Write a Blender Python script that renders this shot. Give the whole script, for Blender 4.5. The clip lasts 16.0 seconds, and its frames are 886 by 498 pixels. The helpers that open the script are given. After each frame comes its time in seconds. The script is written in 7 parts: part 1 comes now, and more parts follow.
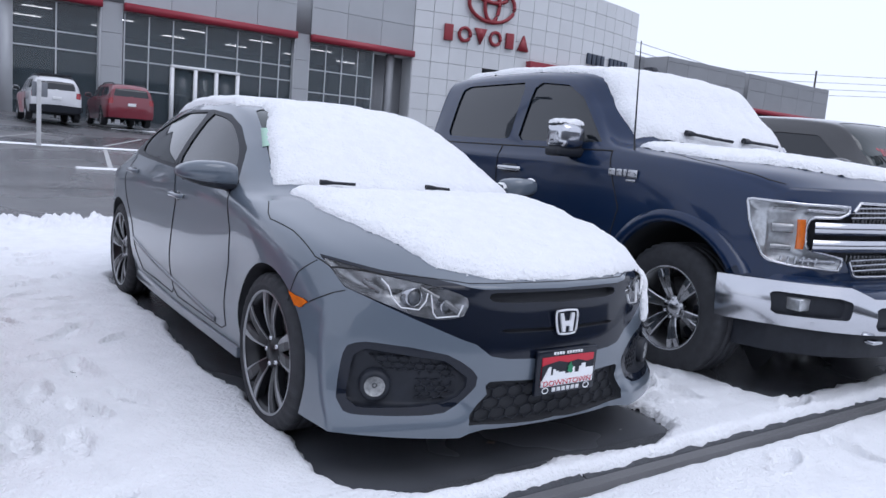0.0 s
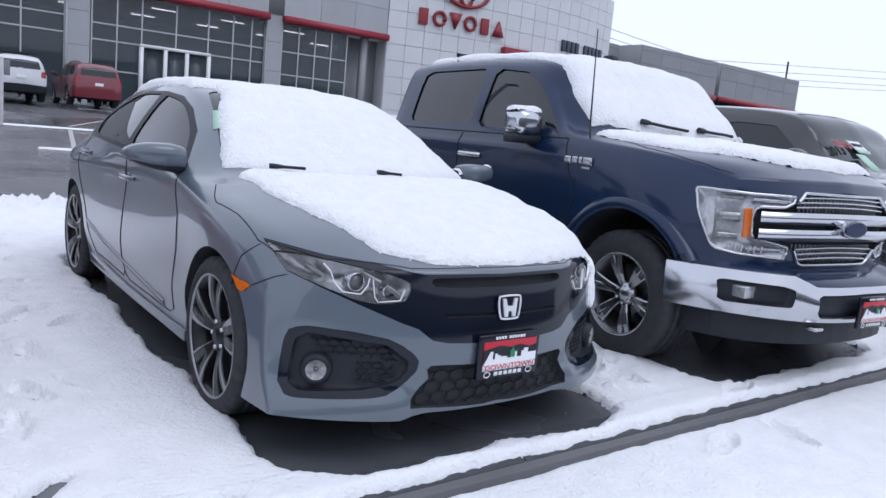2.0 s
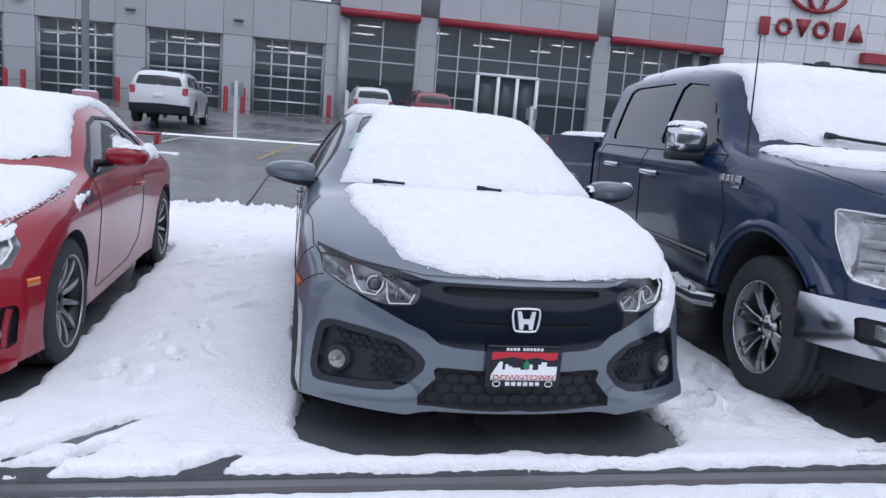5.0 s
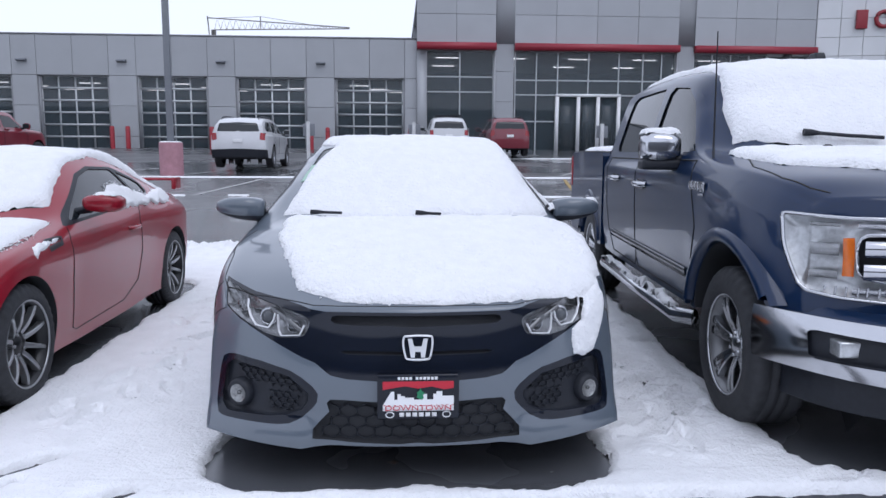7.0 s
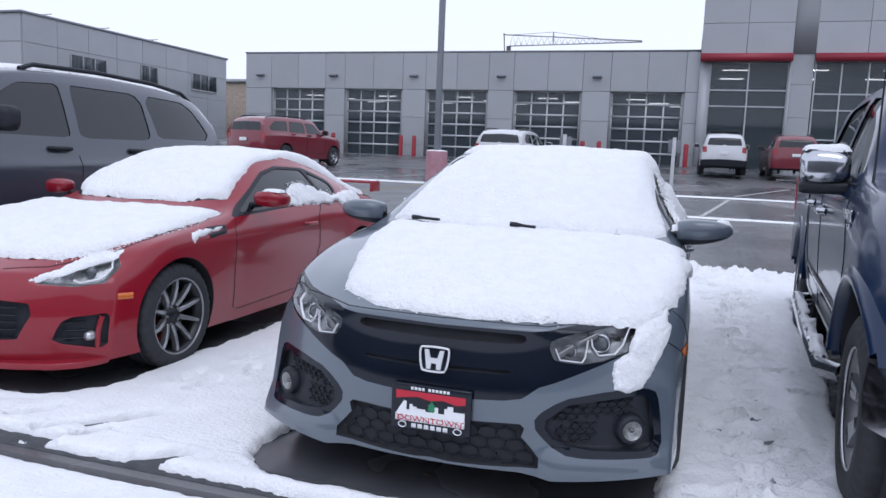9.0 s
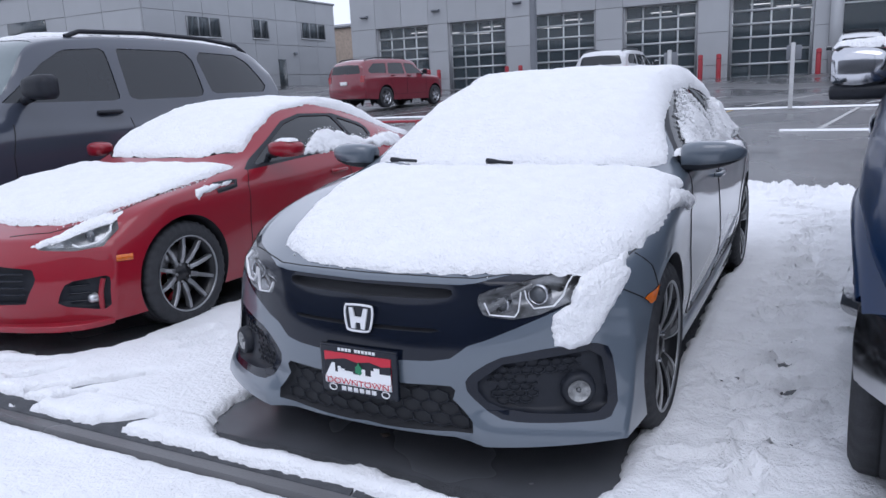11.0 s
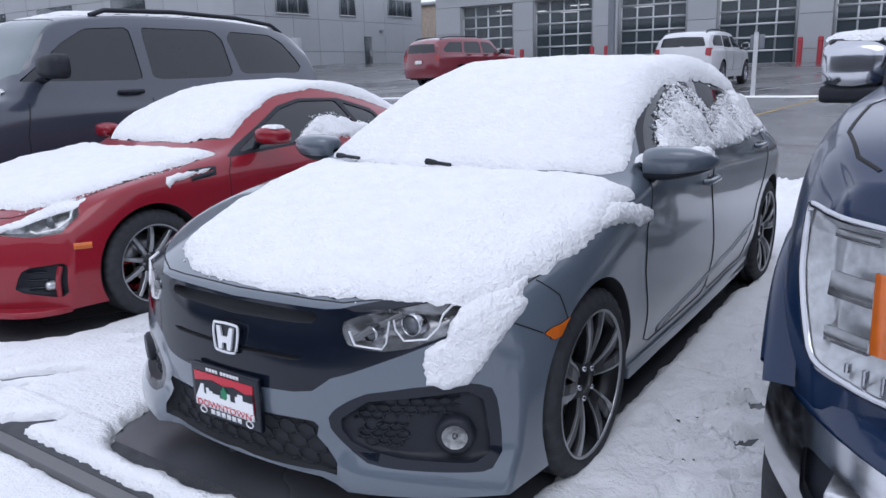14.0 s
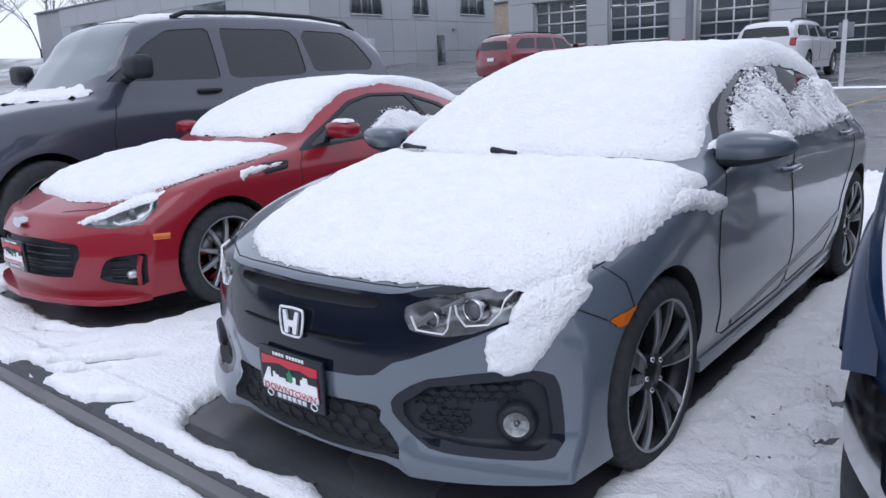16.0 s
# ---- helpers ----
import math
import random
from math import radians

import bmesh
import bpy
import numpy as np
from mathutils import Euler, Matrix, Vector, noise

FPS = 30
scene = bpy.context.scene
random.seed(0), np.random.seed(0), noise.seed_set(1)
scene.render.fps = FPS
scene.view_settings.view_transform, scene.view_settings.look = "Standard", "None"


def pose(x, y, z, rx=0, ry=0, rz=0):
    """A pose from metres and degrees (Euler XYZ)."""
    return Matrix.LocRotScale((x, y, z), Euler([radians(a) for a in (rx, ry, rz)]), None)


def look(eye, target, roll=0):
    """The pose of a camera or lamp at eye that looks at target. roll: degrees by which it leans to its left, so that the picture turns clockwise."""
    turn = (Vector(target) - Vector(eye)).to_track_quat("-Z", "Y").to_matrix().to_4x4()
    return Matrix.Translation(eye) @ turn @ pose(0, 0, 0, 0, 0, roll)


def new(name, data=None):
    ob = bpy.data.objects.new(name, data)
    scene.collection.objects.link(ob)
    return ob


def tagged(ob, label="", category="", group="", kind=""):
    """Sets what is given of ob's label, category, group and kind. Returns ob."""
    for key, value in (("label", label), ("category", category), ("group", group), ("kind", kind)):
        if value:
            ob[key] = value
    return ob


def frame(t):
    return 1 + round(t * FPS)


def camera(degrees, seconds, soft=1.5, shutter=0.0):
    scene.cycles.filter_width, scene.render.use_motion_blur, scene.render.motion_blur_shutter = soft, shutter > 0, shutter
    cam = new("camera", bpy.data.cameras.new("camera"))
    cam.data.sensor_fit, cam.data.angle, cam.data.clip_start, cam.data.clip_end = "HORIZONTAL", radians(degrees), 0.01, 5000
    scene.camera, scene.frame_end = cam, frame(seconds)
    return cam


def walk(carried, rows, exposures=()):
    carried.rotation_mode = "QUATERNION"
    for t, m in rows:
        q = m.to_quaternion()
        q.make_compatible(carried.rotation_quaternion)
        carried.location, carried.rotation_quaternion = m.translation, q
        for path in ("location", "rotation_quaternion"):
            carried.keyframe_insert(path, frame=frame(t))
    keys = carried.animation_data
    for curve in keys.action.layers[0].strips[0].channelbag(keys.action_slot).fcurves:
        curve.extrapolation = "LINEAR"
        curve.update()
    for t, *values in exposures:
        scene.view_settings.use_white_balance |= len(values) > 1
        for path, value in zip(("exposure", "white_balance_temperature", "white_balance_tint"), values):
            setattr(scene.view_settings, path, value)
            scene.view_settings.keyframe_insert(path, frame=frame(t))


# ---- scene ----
import collections
import itertools

cam = camera(61.6, 16.0)

PATH = [
    (0, (-2.024, -2.790, 1.198), (-0.879, -1.173, 0.933), 4.6),
    (0.5, (-2.017, -2.790, 1.201), (-0.849, -1.189, 0.931), 4.6),
    (1, (-2.009, -2.790, 1.204), (-0.820, -1.206, 0.925), 4.8),
    (1.5, (-1.991, -2.809, 1.204), (-0.786, -1.239, 0.915), 5.1),
    (2, (-1.940, -2.873, 1.210), (-0.740, -1.301, 0.912), 5.4),
    (2.5, (-1.887, -2.993, 1.208), (-0.745, -1.377, 0.911), 5.2),
    (3, (-1.788, -3.115, 1.203), (-0.771, -1.419, 0.908), 4.7),
    (3.5, (-1.617, -3.202, 1.209), (-0.779, -1.410, 0.915), 4.2),
    (4, (-1.403, -3.325, 1.261), (-0.761, -1.455, 0.956), 4.2),
    (4.2, (-1.292, -3.386, 1.270), (-0.718, -1.496, 0.954), 4.4),
    (6.3, (-0.400, -3.570, 1.360), (-0.161, -1.608, 1.057), 2.3),
    (6.5, (-0.312, -3.571, 1.344), (-0.101, -1.603, 1.057), 1.7),
    (7, (-0.073, -3.545, 1.326), (0.049, -1.566, 1.062), 0.3),
    (7.5, (0.197, -3.622, 1.315), (0.190, -1.638, 1.063), -0.1),
    (8, (0.432, -3.636, 1.335), (0.240, -1.660, 1.093), 0.4),
    (8.5, (0.659, -3.490, 1.332), (0.247, -1.547, 1.096), 1.5),
    (8.7, (0.740, -3.428, 1.322), (0.237, -1.506, 1.091), 2.1),
    (10.8, (1.322, -2.832, 1.329), (0.421, -1.094, 0.922), -2.0),
    (11, (1.401, -2.810, 1.329), (0.492, -1.078, 0.911), -2.5),
    (11.5, (1.498, -2.742, 1.336), (0.586, -1.018, 0.892), -2.9),
    (12, (1.490, -2.583, 1.338), (0.571, -0.866, 0.882), -2.8),
    (12.5, (1.539, -2.483, 1.342), (0.597, -0.779, 0.883), -2.5),
    (13, (1.744, -2.401, 1.353), (0.761, -0.720, 0.898), -2.1),
    (13.5, (1.841, -2.310, 1.380), (0.799, -0.664, 0.924), -1.9),
    (14, (1.800, -2.203, 1.363), (0.699, -0.599, 0.899), -1.6),
    (14.5, (1.820, -2.155, 1.331), (0.671, -0.586, 0.862), -1.5),
    (15, (1.828, -2.151, 1.297), (0.639, -0.615, 0.821), -1.8),
    (15.5, (1.826, -2.165, 1.311), (0.599, -0.657, 0.839), -2.3),
    (16, (1.818, -2.182, 1.321), (0.562, -0.694, 0.860), -2.7),
]
walk(cam, [(t, look(eye, target, roll)) for t, eye, target, roll in PATH], [(0, 0.22, 5870, 15), (16, 0.22, 5870, 15)])

# ---- world, sun, exposure ----
world = bpy.data.worlds.new("overcast_sky")
scene.world = world
world.use_nodes = True
wn, wl = world.node_tree.nodes, world.node_tree.links
sky = wn.new("ShaderNodeTexSky")
sky.sky_type, sky.sun_disc = "NISHITA", False
sky.sun_elevation, sky.sun_rotation = radians(35), radians(200)
veil = wn.new("ShaderNodeMix")
veil.data_type = "RGBA"
veil.inputs["Factor"].default_value = 0.94
wl.new(sky.outputs["Color"], veil.inputs["A"])
veil.inputs["B"].default_value = (8.6, 8.95, 9.6, 1)
wl.new(veil.outputs["Result"], wn["Background"].inputs["Color"])
wn["Background"].inputs["Strength"].default_value = 0.1
sun = new("sun", bpy.data.lights.new("sun", "SUN"))
sun.data.energy, sun.data.angle, sun.data.color = 0.6, radians(40), (1.0, 0.97, 0.93)
sun.matrix_world = look((6, -14, 22), (0, 0, 0))


# ---- materials ----
def material(name, colour, rough=0.5, metal=0.0, vary=0.15, scale=6.0, grain=0.0, grain_scale=200.0, coat=0.0, random_vary=0.0, spec=0.5, other=None):
    m = bpy.data.materials.new(name)
    m.use_nodes = True
    nodes, links = m.node_tree.nodes, m.node_tree.links
    b = nodes["Principled BSDF"]
    b.inputs["Roughness"].default_value, b.inputs["Metallic"].default_value = rough, metal
    b.inputs["Coat Weight"].default_value, b.inputs["Coat Roughness"].default_value = coat, 0.04
    b.inputs["Specular IOR Level"].default_value = spec
    co = nodes.new("ShaderNodeTexCoord")
    n1 = nodes.new("ShaderNodeTexNoise")
    n1.inputs["Scale"].default_value, n1.inputs["Detail"].default_value = scale, 6
    links.new(co.outputs["Object"], n1.inputs["Vector"])
    ramp = nodes.new("ShaderNodeMapRange")
    ramp.inputs["From Min"].default_value, ramp.inputs["From Max"].default_value = 0.3, 0.7
    links.new(n1.outputs["Fac"], ramp.inputs["Value"])
    mix = nodes.new("ShaderNodeMix")
    mix.data_type = "RGBA"
    second = other or [c * (1 - vary) for c in colour]
    mix.inputs["A"].default_value, mix.inputs["B"].default_value = (*second, 1), (*colour, 1)
    links.new(ramp.outputs["Result"], mix.inputs["Factor"])
    out = mix.outputs["Result"]
    if random_vary:
        info = nodes.new("ShaderNodeObjectInfo")
        mr = nodes.new("ShaderNodeMapRange")
        mr.inputs["To Min"].default_value, mr.inputs["To Max"].default_value = 1 - random_vary, 1 + random_vary
        links.new(info.outputs["Random"], mr.inputs["Value"])
        mul = nodes.new("ShaderNodeVectorMath")
        mul.operation = "SCALE"
        links.new(out, mul.inputs[0])
        links.new(mr.outputs["Result"], mul.inputs["Scale"])
        out = mul.outputs["Vector"]
    links.new(out, b.inputs["Base Color"])
    if grain:
        fine = nodes.new("ShaderNodeTexNoise")
        fine.inputs["Scale"].default_value, fine.inputs["Detail"].default_value = grain_scale * 2.6, 3
        links.new(co.outputs["Object"], fine.inputs["Vector"])
        n2 = nodes.new("ShaderNodeTexNoise")
        n2.inputs["Scale"].default_value, n2.inputs["Detail"].default_value = grain_scale, 4
        links.new(co.outputs["Object"], n2.inputs["Vector"])
        bump = nodes.new("ShaderNodeBump")
        bump.inputs["Strength"].default_value, bump.inputs["Distance"].default_value = grain, 0.02
        both = nodes.new("ShaderNodeMath")
        both.operation = "MULTIPLY_ADD"
        both.inputs[1].default_value = 0.45
        links.new(fine.outputs["Fac"], both.inputs[0])
        links.new(n2.outputs["Fac"], both.inputs[2])
        links.new(both.outputs["Value"], bump.inputs["Height"])
        links.new(bump.outputs["Normal"], b.inputs["Normal"])
    return m


def wet_material(name, dark, light, scale, r_lo, r_hi, relief=0.25):
    m = material(name, light, 0.3, vary=0.3, scale=scale, grain=relief, grain_scale=120.0, other=dark)
    nodes, links = m.node_tree.nodes, m.node_tree.links
    n = nodes.new("ShaderNodeTexNoise")
    n.inputs["Scale"].default_value, n.inputs["Detail"].default_value = scale * 0.6, 3
    links.new(nodes["Texture Coordinate"].outputs["Object"], n.inputs["Vector"])
    mr = nodes.new("ShaderNodeMapRange")
    mr.inputs["From Min"].default_value, mr.inputs["From Max"].default_value = 0.38, 0.62
    mr.inputs["To Min"].default_value, mr.inputs["To Max"].default_value = r_lo, r_hi
    links.new(n.outputs["Fac"], mr.inputs["Value"])
    links.new(mr.outputs["Result"], nodes["Principled BSDF"].inputs["Roughness"])
    return m


def glass_material(name, tint, rough=0.02, alpha=1.0):
    m = material(name, tint, rough, vary=0.1, scale=3, spec=0.6)
    if alpha < 1:
        m.node_tree.nodes["Principled BSDF"].inputs["Alpha"].default_value = alpha
    return m


M = {
    "snow": material("fresh_snow", (0.87, 0.88, 0.90), 0.75, vary=0.05, scale=14, grain=0.75, grain_scale=48, spec=0.2),
    "snow_ground": material("trodden_snow", (0.88, 0.89, 0.91), 0.8, vary=0.07, scale=7, grain=0.7, grain_scale=42, spec=0.2),
    "asphalt": wet_material("wet_asphalt", (0.07, 0.075, 0.085), (0.115, 0.12, 0.132), 1.6, 0.03, 0.3, 0.07),
    "lot": wet_material("wet_lot_concrete", (0.085, 0.087, 0.093), (0.15, 0.15, 0.155), 0.35, 0.05, 0.42, 0.15),
    "kerb": material("kerb_concrete", (0.075, 0.08, 0.09), 0.75, vary=0.4, scale=14, grain=0.5, grain_scale=90),
    "grey_paint": material("sonic_grey_paint", (0.098, 0.122, 0.152), 0.3, vary=0.03, scale=2, coat=1.0),
    "navy_paint": material("navy_metallic_paint", (0.004, 0.018, 0.058), 0.3, metal=0.0, vary=0.1, scale=2, coat=0.6, spec=0.2),
    "red_paint": material("red_paint", (0.25, 0.004, 0.016), 0.35, vary=0.04, scale=2, coat=0.75, spec=0.3),
    "dark_grey_paint": material("dark_grey_paint", (0.040, 0.049, 0.072), 0.3, vary=0.05, scale=2, coat=1.0),
    "black_paint": material("black_paint", (0.012, 0.013, 0.016), 0.25, vary=0.1, coat=1.0),
    "white_paint": material("white_car_paint", (0.62, 0.63, 0.65), 0.3, vary=0.05, coat=1.0),
    "maroon_paint": material("dark_red_paint", (0.18, 0.008, 0.022), 0.3, vary=0.08, coat=1.0),
    "gloss_black": material("gloss_black_plastic", (0.006, 0.009, 0.018), 0.09, vary=0.2, coat=0.0, spec=0.4),
    "black": material("black_plastic", (0.016, 0.019, 0.027), 0.5, spec=0.35, vary=0.3, scale=30),
    "void": material("dark_interior", (0.024, 0.026, 0.031), 0.8, vary=0.2),
    "rubber": material("tyre_rubber", (0.034, 0.036, 0.042), 0.75, vary=0.35, scale=25, grain=0.3, grain_scale=160),
    "chrome": material("chrome", (0.56, 0.57, 0.60), 0.14, metal=1.0, vary=0.05),
    "alloy": material("machined_alloy", (0.46, 0.47, 0.49), 0.22, metal=1.0, vary=0.1),
    "grey_alloy": material("dark_grey_alloy", (0.22, 0.225, 0.235), 0.35, metal=0.7, vary=0.1),
    "black_alloy": material("black_alloy", (0.018, 0.019, 0.022), 0.3, metal=0.3, vary=0.1),
    "fog_bowl": material("fog_lamp_bowl", (0.46, 0.47, 0.47), 0.3, metal=0.6, vary=0.5, scale=70),
    "bright": material("bright_chrome_plastic", (0.78, 0.79, 0.81), 0.25, metal=0.35, vary=0.05),
    "eye": material("projector_glass", (0.10, 0.11, 0.125), 0.05, vary=0.1, spec=0.8),
    "lamp_clear": material("clear_lamp_reflector", (0.40, 0.41, 0.425), 0.22, metal=0.7, vary=0.45, scale=32),
    "machined": material("machined_wheel_face", (0.36, 0.37, 0.385), 0.3, metal=0.75, vary=0.12, scale=30),
    # paler glass: sky reflection and thin snow put into the base colour
    "pale_screen": glass_material("pale_windscreen", (0.17, 0.205, 0.215), 0.08),
    "disc": material("brake_disc", (0.3, 0.3, 0.31), 0.35, metal=1.0, vary=0.2, scale=40),
    "caliper": material("red_caliper", (0.45, 0.02, 0.03), 0.4, vary=0.1),
    "tint": glass_material("tinted_glass", (0.016, 0.020, 0.025)),
    "screen": glass_material("windscreen_glass", (0.02, 0.03, 0.032)),
    "lens": glass_material("headlamp_lens", (0.05, 0.052, 0.055), 0.03, 0.10),
    "lamp_bowl": material("lamp_reflector", (0.66, 0.68, 0.70), 0.32, metal=0.75, vary=0.3, scale=45),
    "lamp_dark": material("lamp_housing", (0.22, 0.225, 0.235), 0.2, metal=0.7, vary=0.4, scale=20),
    "amber": material("amber_lens", (0.68, 0.15, 0.012), 0.2, vary=0.2, scale=40, coat=0.5),
    "red_lens": material("red_lens", (0.35, 0.012, 0.02), 0.15, vary=0.2, scale=40, coat=0.5),
    "seam": material("panel_gap", (0.006, 0.006, 0.007), 0.7, vary=0.1),
    "panel": material("grey_wall_panel", (0.375, 0.39, 0.41), 0.45, metal=0.1, vary=0.06, scale=0.8, random_vary=0.05),
    "panel_dark": material("dark_grey_wall_panel", (0.26, 0.27, 0.285), 0.5, metal=0.1, vary=0.08, scale=0.8, random_vary=0.05),
    "tower_panel": material("white_wall_panel", (0.62, 0.635, 0.65), 0.4, metal=0.1, vary=0.05, scale=0.8, random_vary=0.04),
    "band": material("red_band", (0.30, 0.022, 0.04), 0.4, vary=0.1, scale=1.0),
    "sign_red": material("red_sign_letters", (0.26, 0.02, 0.03), 0.4, vary=0.1),
    "sign_blue": material("dark_blue_sign_letters", (0.03, 0.045, 0.075), 0.4, vary=0.1),
    "mullion": material("aluminium_frame", (0.50, 0.515, 0.53), 0.4, metal=0.4, vary=0.1),
    "store_glass": glass_material("showroom_glass", (0.058, 0.078, 0.092), 0.03, 0.6),
    "bollard": material("red_bollard_paint", (0.33, 0.018, 0.03), 0.4, vary=0.15, scale=5),
    "pole": material("grey_pole_paint", (0.22, 0.235, 0.26), 0.45, metal=0.2, vary=0.1),
    "pink": material("faded_red_concrete", (0.42, 0.22, 0.26), 0.8, vary=0.25, scale=5, grain=0.3, grain_scale=60),
    "post": material("white_post_paint", (0.6, 0.61, 0.62), 0.5, vary=0.15, scale=8),
    "white": material("white_print", (0.80, 0.81, 0.82), 0.4, vary=0.03),
    "plate_red": material("red_print", (0.50, 0.02, 0.04), 0.4, vary=0.05),
    "green": material("green_print", (0.02, 0.22, 0.10), 0.5, vary=0.2),
    "pale_green": material("pale_green_label", (0.45, 0.68, 0.55), 0.5, vary=0.1),
    "yellow_line": material("yellow_line_paint", (0.40, 0.28, 0.09), 0.6, vary=0.4, scale=6),
    "white_line": material("white_line_paint", (0.5, 0.5, 0.5), 0.6, vary=0.3, scale=5),
    "bark": material("bare_bark", (0.11, 0.095, 0.085), 0.9, vary=0.4, scale=20),
    "steel": material("crane_steel", (0.33, 0.32, 0.30), 0.6, vary=0.2),
    "brick": material("tan_brick", (0.33, 0.27, 0.22), 0.8, vary=0.3, scale=3),
    "foliage": material("leaf_brown", (0.07, 0.05, 0.04), 0.8, vary=0.3),
}


# ---- mesh helpers ----
def part(name, bm, mat, parent=None, label="", smooth=True):
    if isinstance(bm, bmesh.types.BMesh):
        me = bpy.data.meshes.new(name)
        bm.to_mesh(me)
        bm.free()
    else:
        me = bm
    if mat is not None and not me.materials:
        me.materials.append(M[mat])
    if smooth:
        me.polygons.foreach_set("use_smooth", [True] * len(me.polygons))
    ob = new(name, me)
    if parent is not None:
        ob.parent = parent
    if label:
        ob["label"] = label
    return ob


def thing(name, m=None, label="", category="", group="", kind=""):
    ob = new(name)
    if m is not None:
        ob.matrix_basis = m
    return tagged(ob, label, category, group, kind)


def box(bm, lo, hi, bevel=0.0):
    lo, hi = Vector(lo), Vector(hi)
    geo = bmesh.ops.create_cube(bm, size=1, matrix=Matrix.Translation((lo + hi) / 2) @ Matrix.Diagonal((*(hi - lo), 1)))
    if bevel:
        edges = list({e for v in geo["verts"] for e in v.link_edges})
        bmesh.ops.bevel(bm, geom=edges, offset=bevel, segments=2, profile=0.6, affect="EDGES")
    return bm


def box_bm(lo, hi, bevel=0.0):
    return box(bmesh.new(), lo, hi, bevel)


def lathe(profile, n=48, axis="x", close=False):
    """Turns (radius, along) pairs round an axis."""
    bm = bmesh.new()
    rings = []
    for r, a in profile:
        ring = []
        for k in range(n):
            c, s = math.cos(2 * math.pi * k / n) * r, math.sin(2 * math.pi * k / n) * r
            ring.append(bm.verts.new((a, c, s) if axis == "x" else (c, s, a)))
        rings.append(ring)
    for a, b in zip(rings, rings[1:]):
        for k in range(n):
            bm.faces.new((a[k], a[(k + 1) % n], b[(k + 1) % n], b[k]))
    if close:
        bm.faces.new(rings[0])
        bm.faces.new(rings[-1])
    bmesh.ops.recalc_face_normals(bm, faces=bm.faces)
    return bm


def tube(points, radius, n=6, bm=None):
    """A round bar along points."""
    bm = bm or bmesh.new()
    pts = [Vector(p) for p in points]
    rings = []
    for i, p in enumerate(pts):
        d = (pts[min(i + 1, len(pts) - 1)] - pts[max(i - 1, 0)]).normalized()
        a = d.cross((0, 0, 1) if abs(d.z) < 0.9 else (1, 0, 0)).normalized()
        b = d.cross(a)
        r = radius[i] if isinstance(radius, (list, tuple)) else radius
        rings.append([bm.verts.new(p + (a * math.cos(2 * math.pi * k / n) + b * math.sin(2 * math.pi * k / n)) * r) for k in range(n)])
    for u, v in zip(rings, rings[1:]):
        for k in range(n):
            bm.faces.new((u[k], u[(k + 1) % n], v[(k + 1) % n], v[k]))
    bm.faces.new(rings[0])
    bm.faces.new(rings[-1][::-1])
    return bm


def prism(outline, y0, y1, bevel=0.0, plane="xz"):
    """A slab with an outline in a plane, from y0 to y1 along the third axis."""
    bm = bmesh.new()
    put = {"xz": lambda p, a: (p[0], a, p[1]), "yz": lambda p, a: (a, p[0], p[1]), "xy": lambda p, a: (p[0], p[1], a)}[plane]
    a = [bm.verts.new(put(p, y0)) for p in outline]
    b = [bm.verts.new(put(p, y1)) for p in outline]
    bm.faces.new(a)
    bm.faces.new(b[::-1])
    for k in range(len(a)):
        bm.faces.new((a[k], b[k], b[(k + 1) % len(b)], a[(k + 1) % len(a)]))
    bmesh.ops.recalc_face_normals(bm, faces=bm.faces)
    if bevel:
        bmesh.ops.bevel(bm, geom=list(bm.edges), offset=bevel, segments=2, profile=0.6, affect="EDGES")
    return bm


def glide(points, n):
    """A smooth curve through points with no overshoot: n samples in every interval."""
    p = np.asarray(points, float)
    d = np.diff(p, axis=0)
    a, b = d[:-1], d[1:]
    mid = np.where(a * b > 0, np.sign(a) * np.minimum(np.abs(a + b) / 2, 2.4 * np.minimum(np.abs(a), np.abs(b))), 0)
    t = np.concatenate([d[:1], mid, d[-1:]])
    u = np.linspace(0, 1, n, endpoint=False).reshape((-1,) + (1,) * (p.ndim - 1))
    out = []
    for k in range(len(d)):
        out.append((2 * u**3 - 3 * u**2 + 1) * p[k] + (u**3 - 2 * u**2 + u) * t[k] + (3 * u**2 - 2 * u**3) * p[k + 1] + (u**3 - u**2) * t[k + 1])
    return np.concatenate(out + [p[-1:]])


def inside(pts, poly):
    """Signed distance of points (n, 2) to a polygon, negative inside."""
    p, q = np.asarray(pts, float), np.asarray(poly, float)
    best = np.full(len(p), 1e9)
    odd = np.zeros(len(p), bool)
    for a, b in zip(q, np.roll(q, -1, axis=0)):
        ab, ap = b - a, p - a
        h = np.clip((ap @ ab) / max(ab @ ab, 1e-12), 0, 1)
        best = np.minimum(best, np.hypot(*(ap - h[:, None] * ab).T))
        cross = (a[1] > p[:, 1]) != (b[1] > p[:, 1])
        with np.errstate(divide="ignore", invalid="ignore"):
            odd ^= cross & (p[:, 0] < ab[0] * (p[:, 1] - a[1]) / (ab[1] if ab[1] else 1e-12) + a[0])
    return np.where(odd, -best, best)


def smooth_outline(poly, n=4):
    p = list(poly)
    return glide(p + p[:1], n)[:-1]


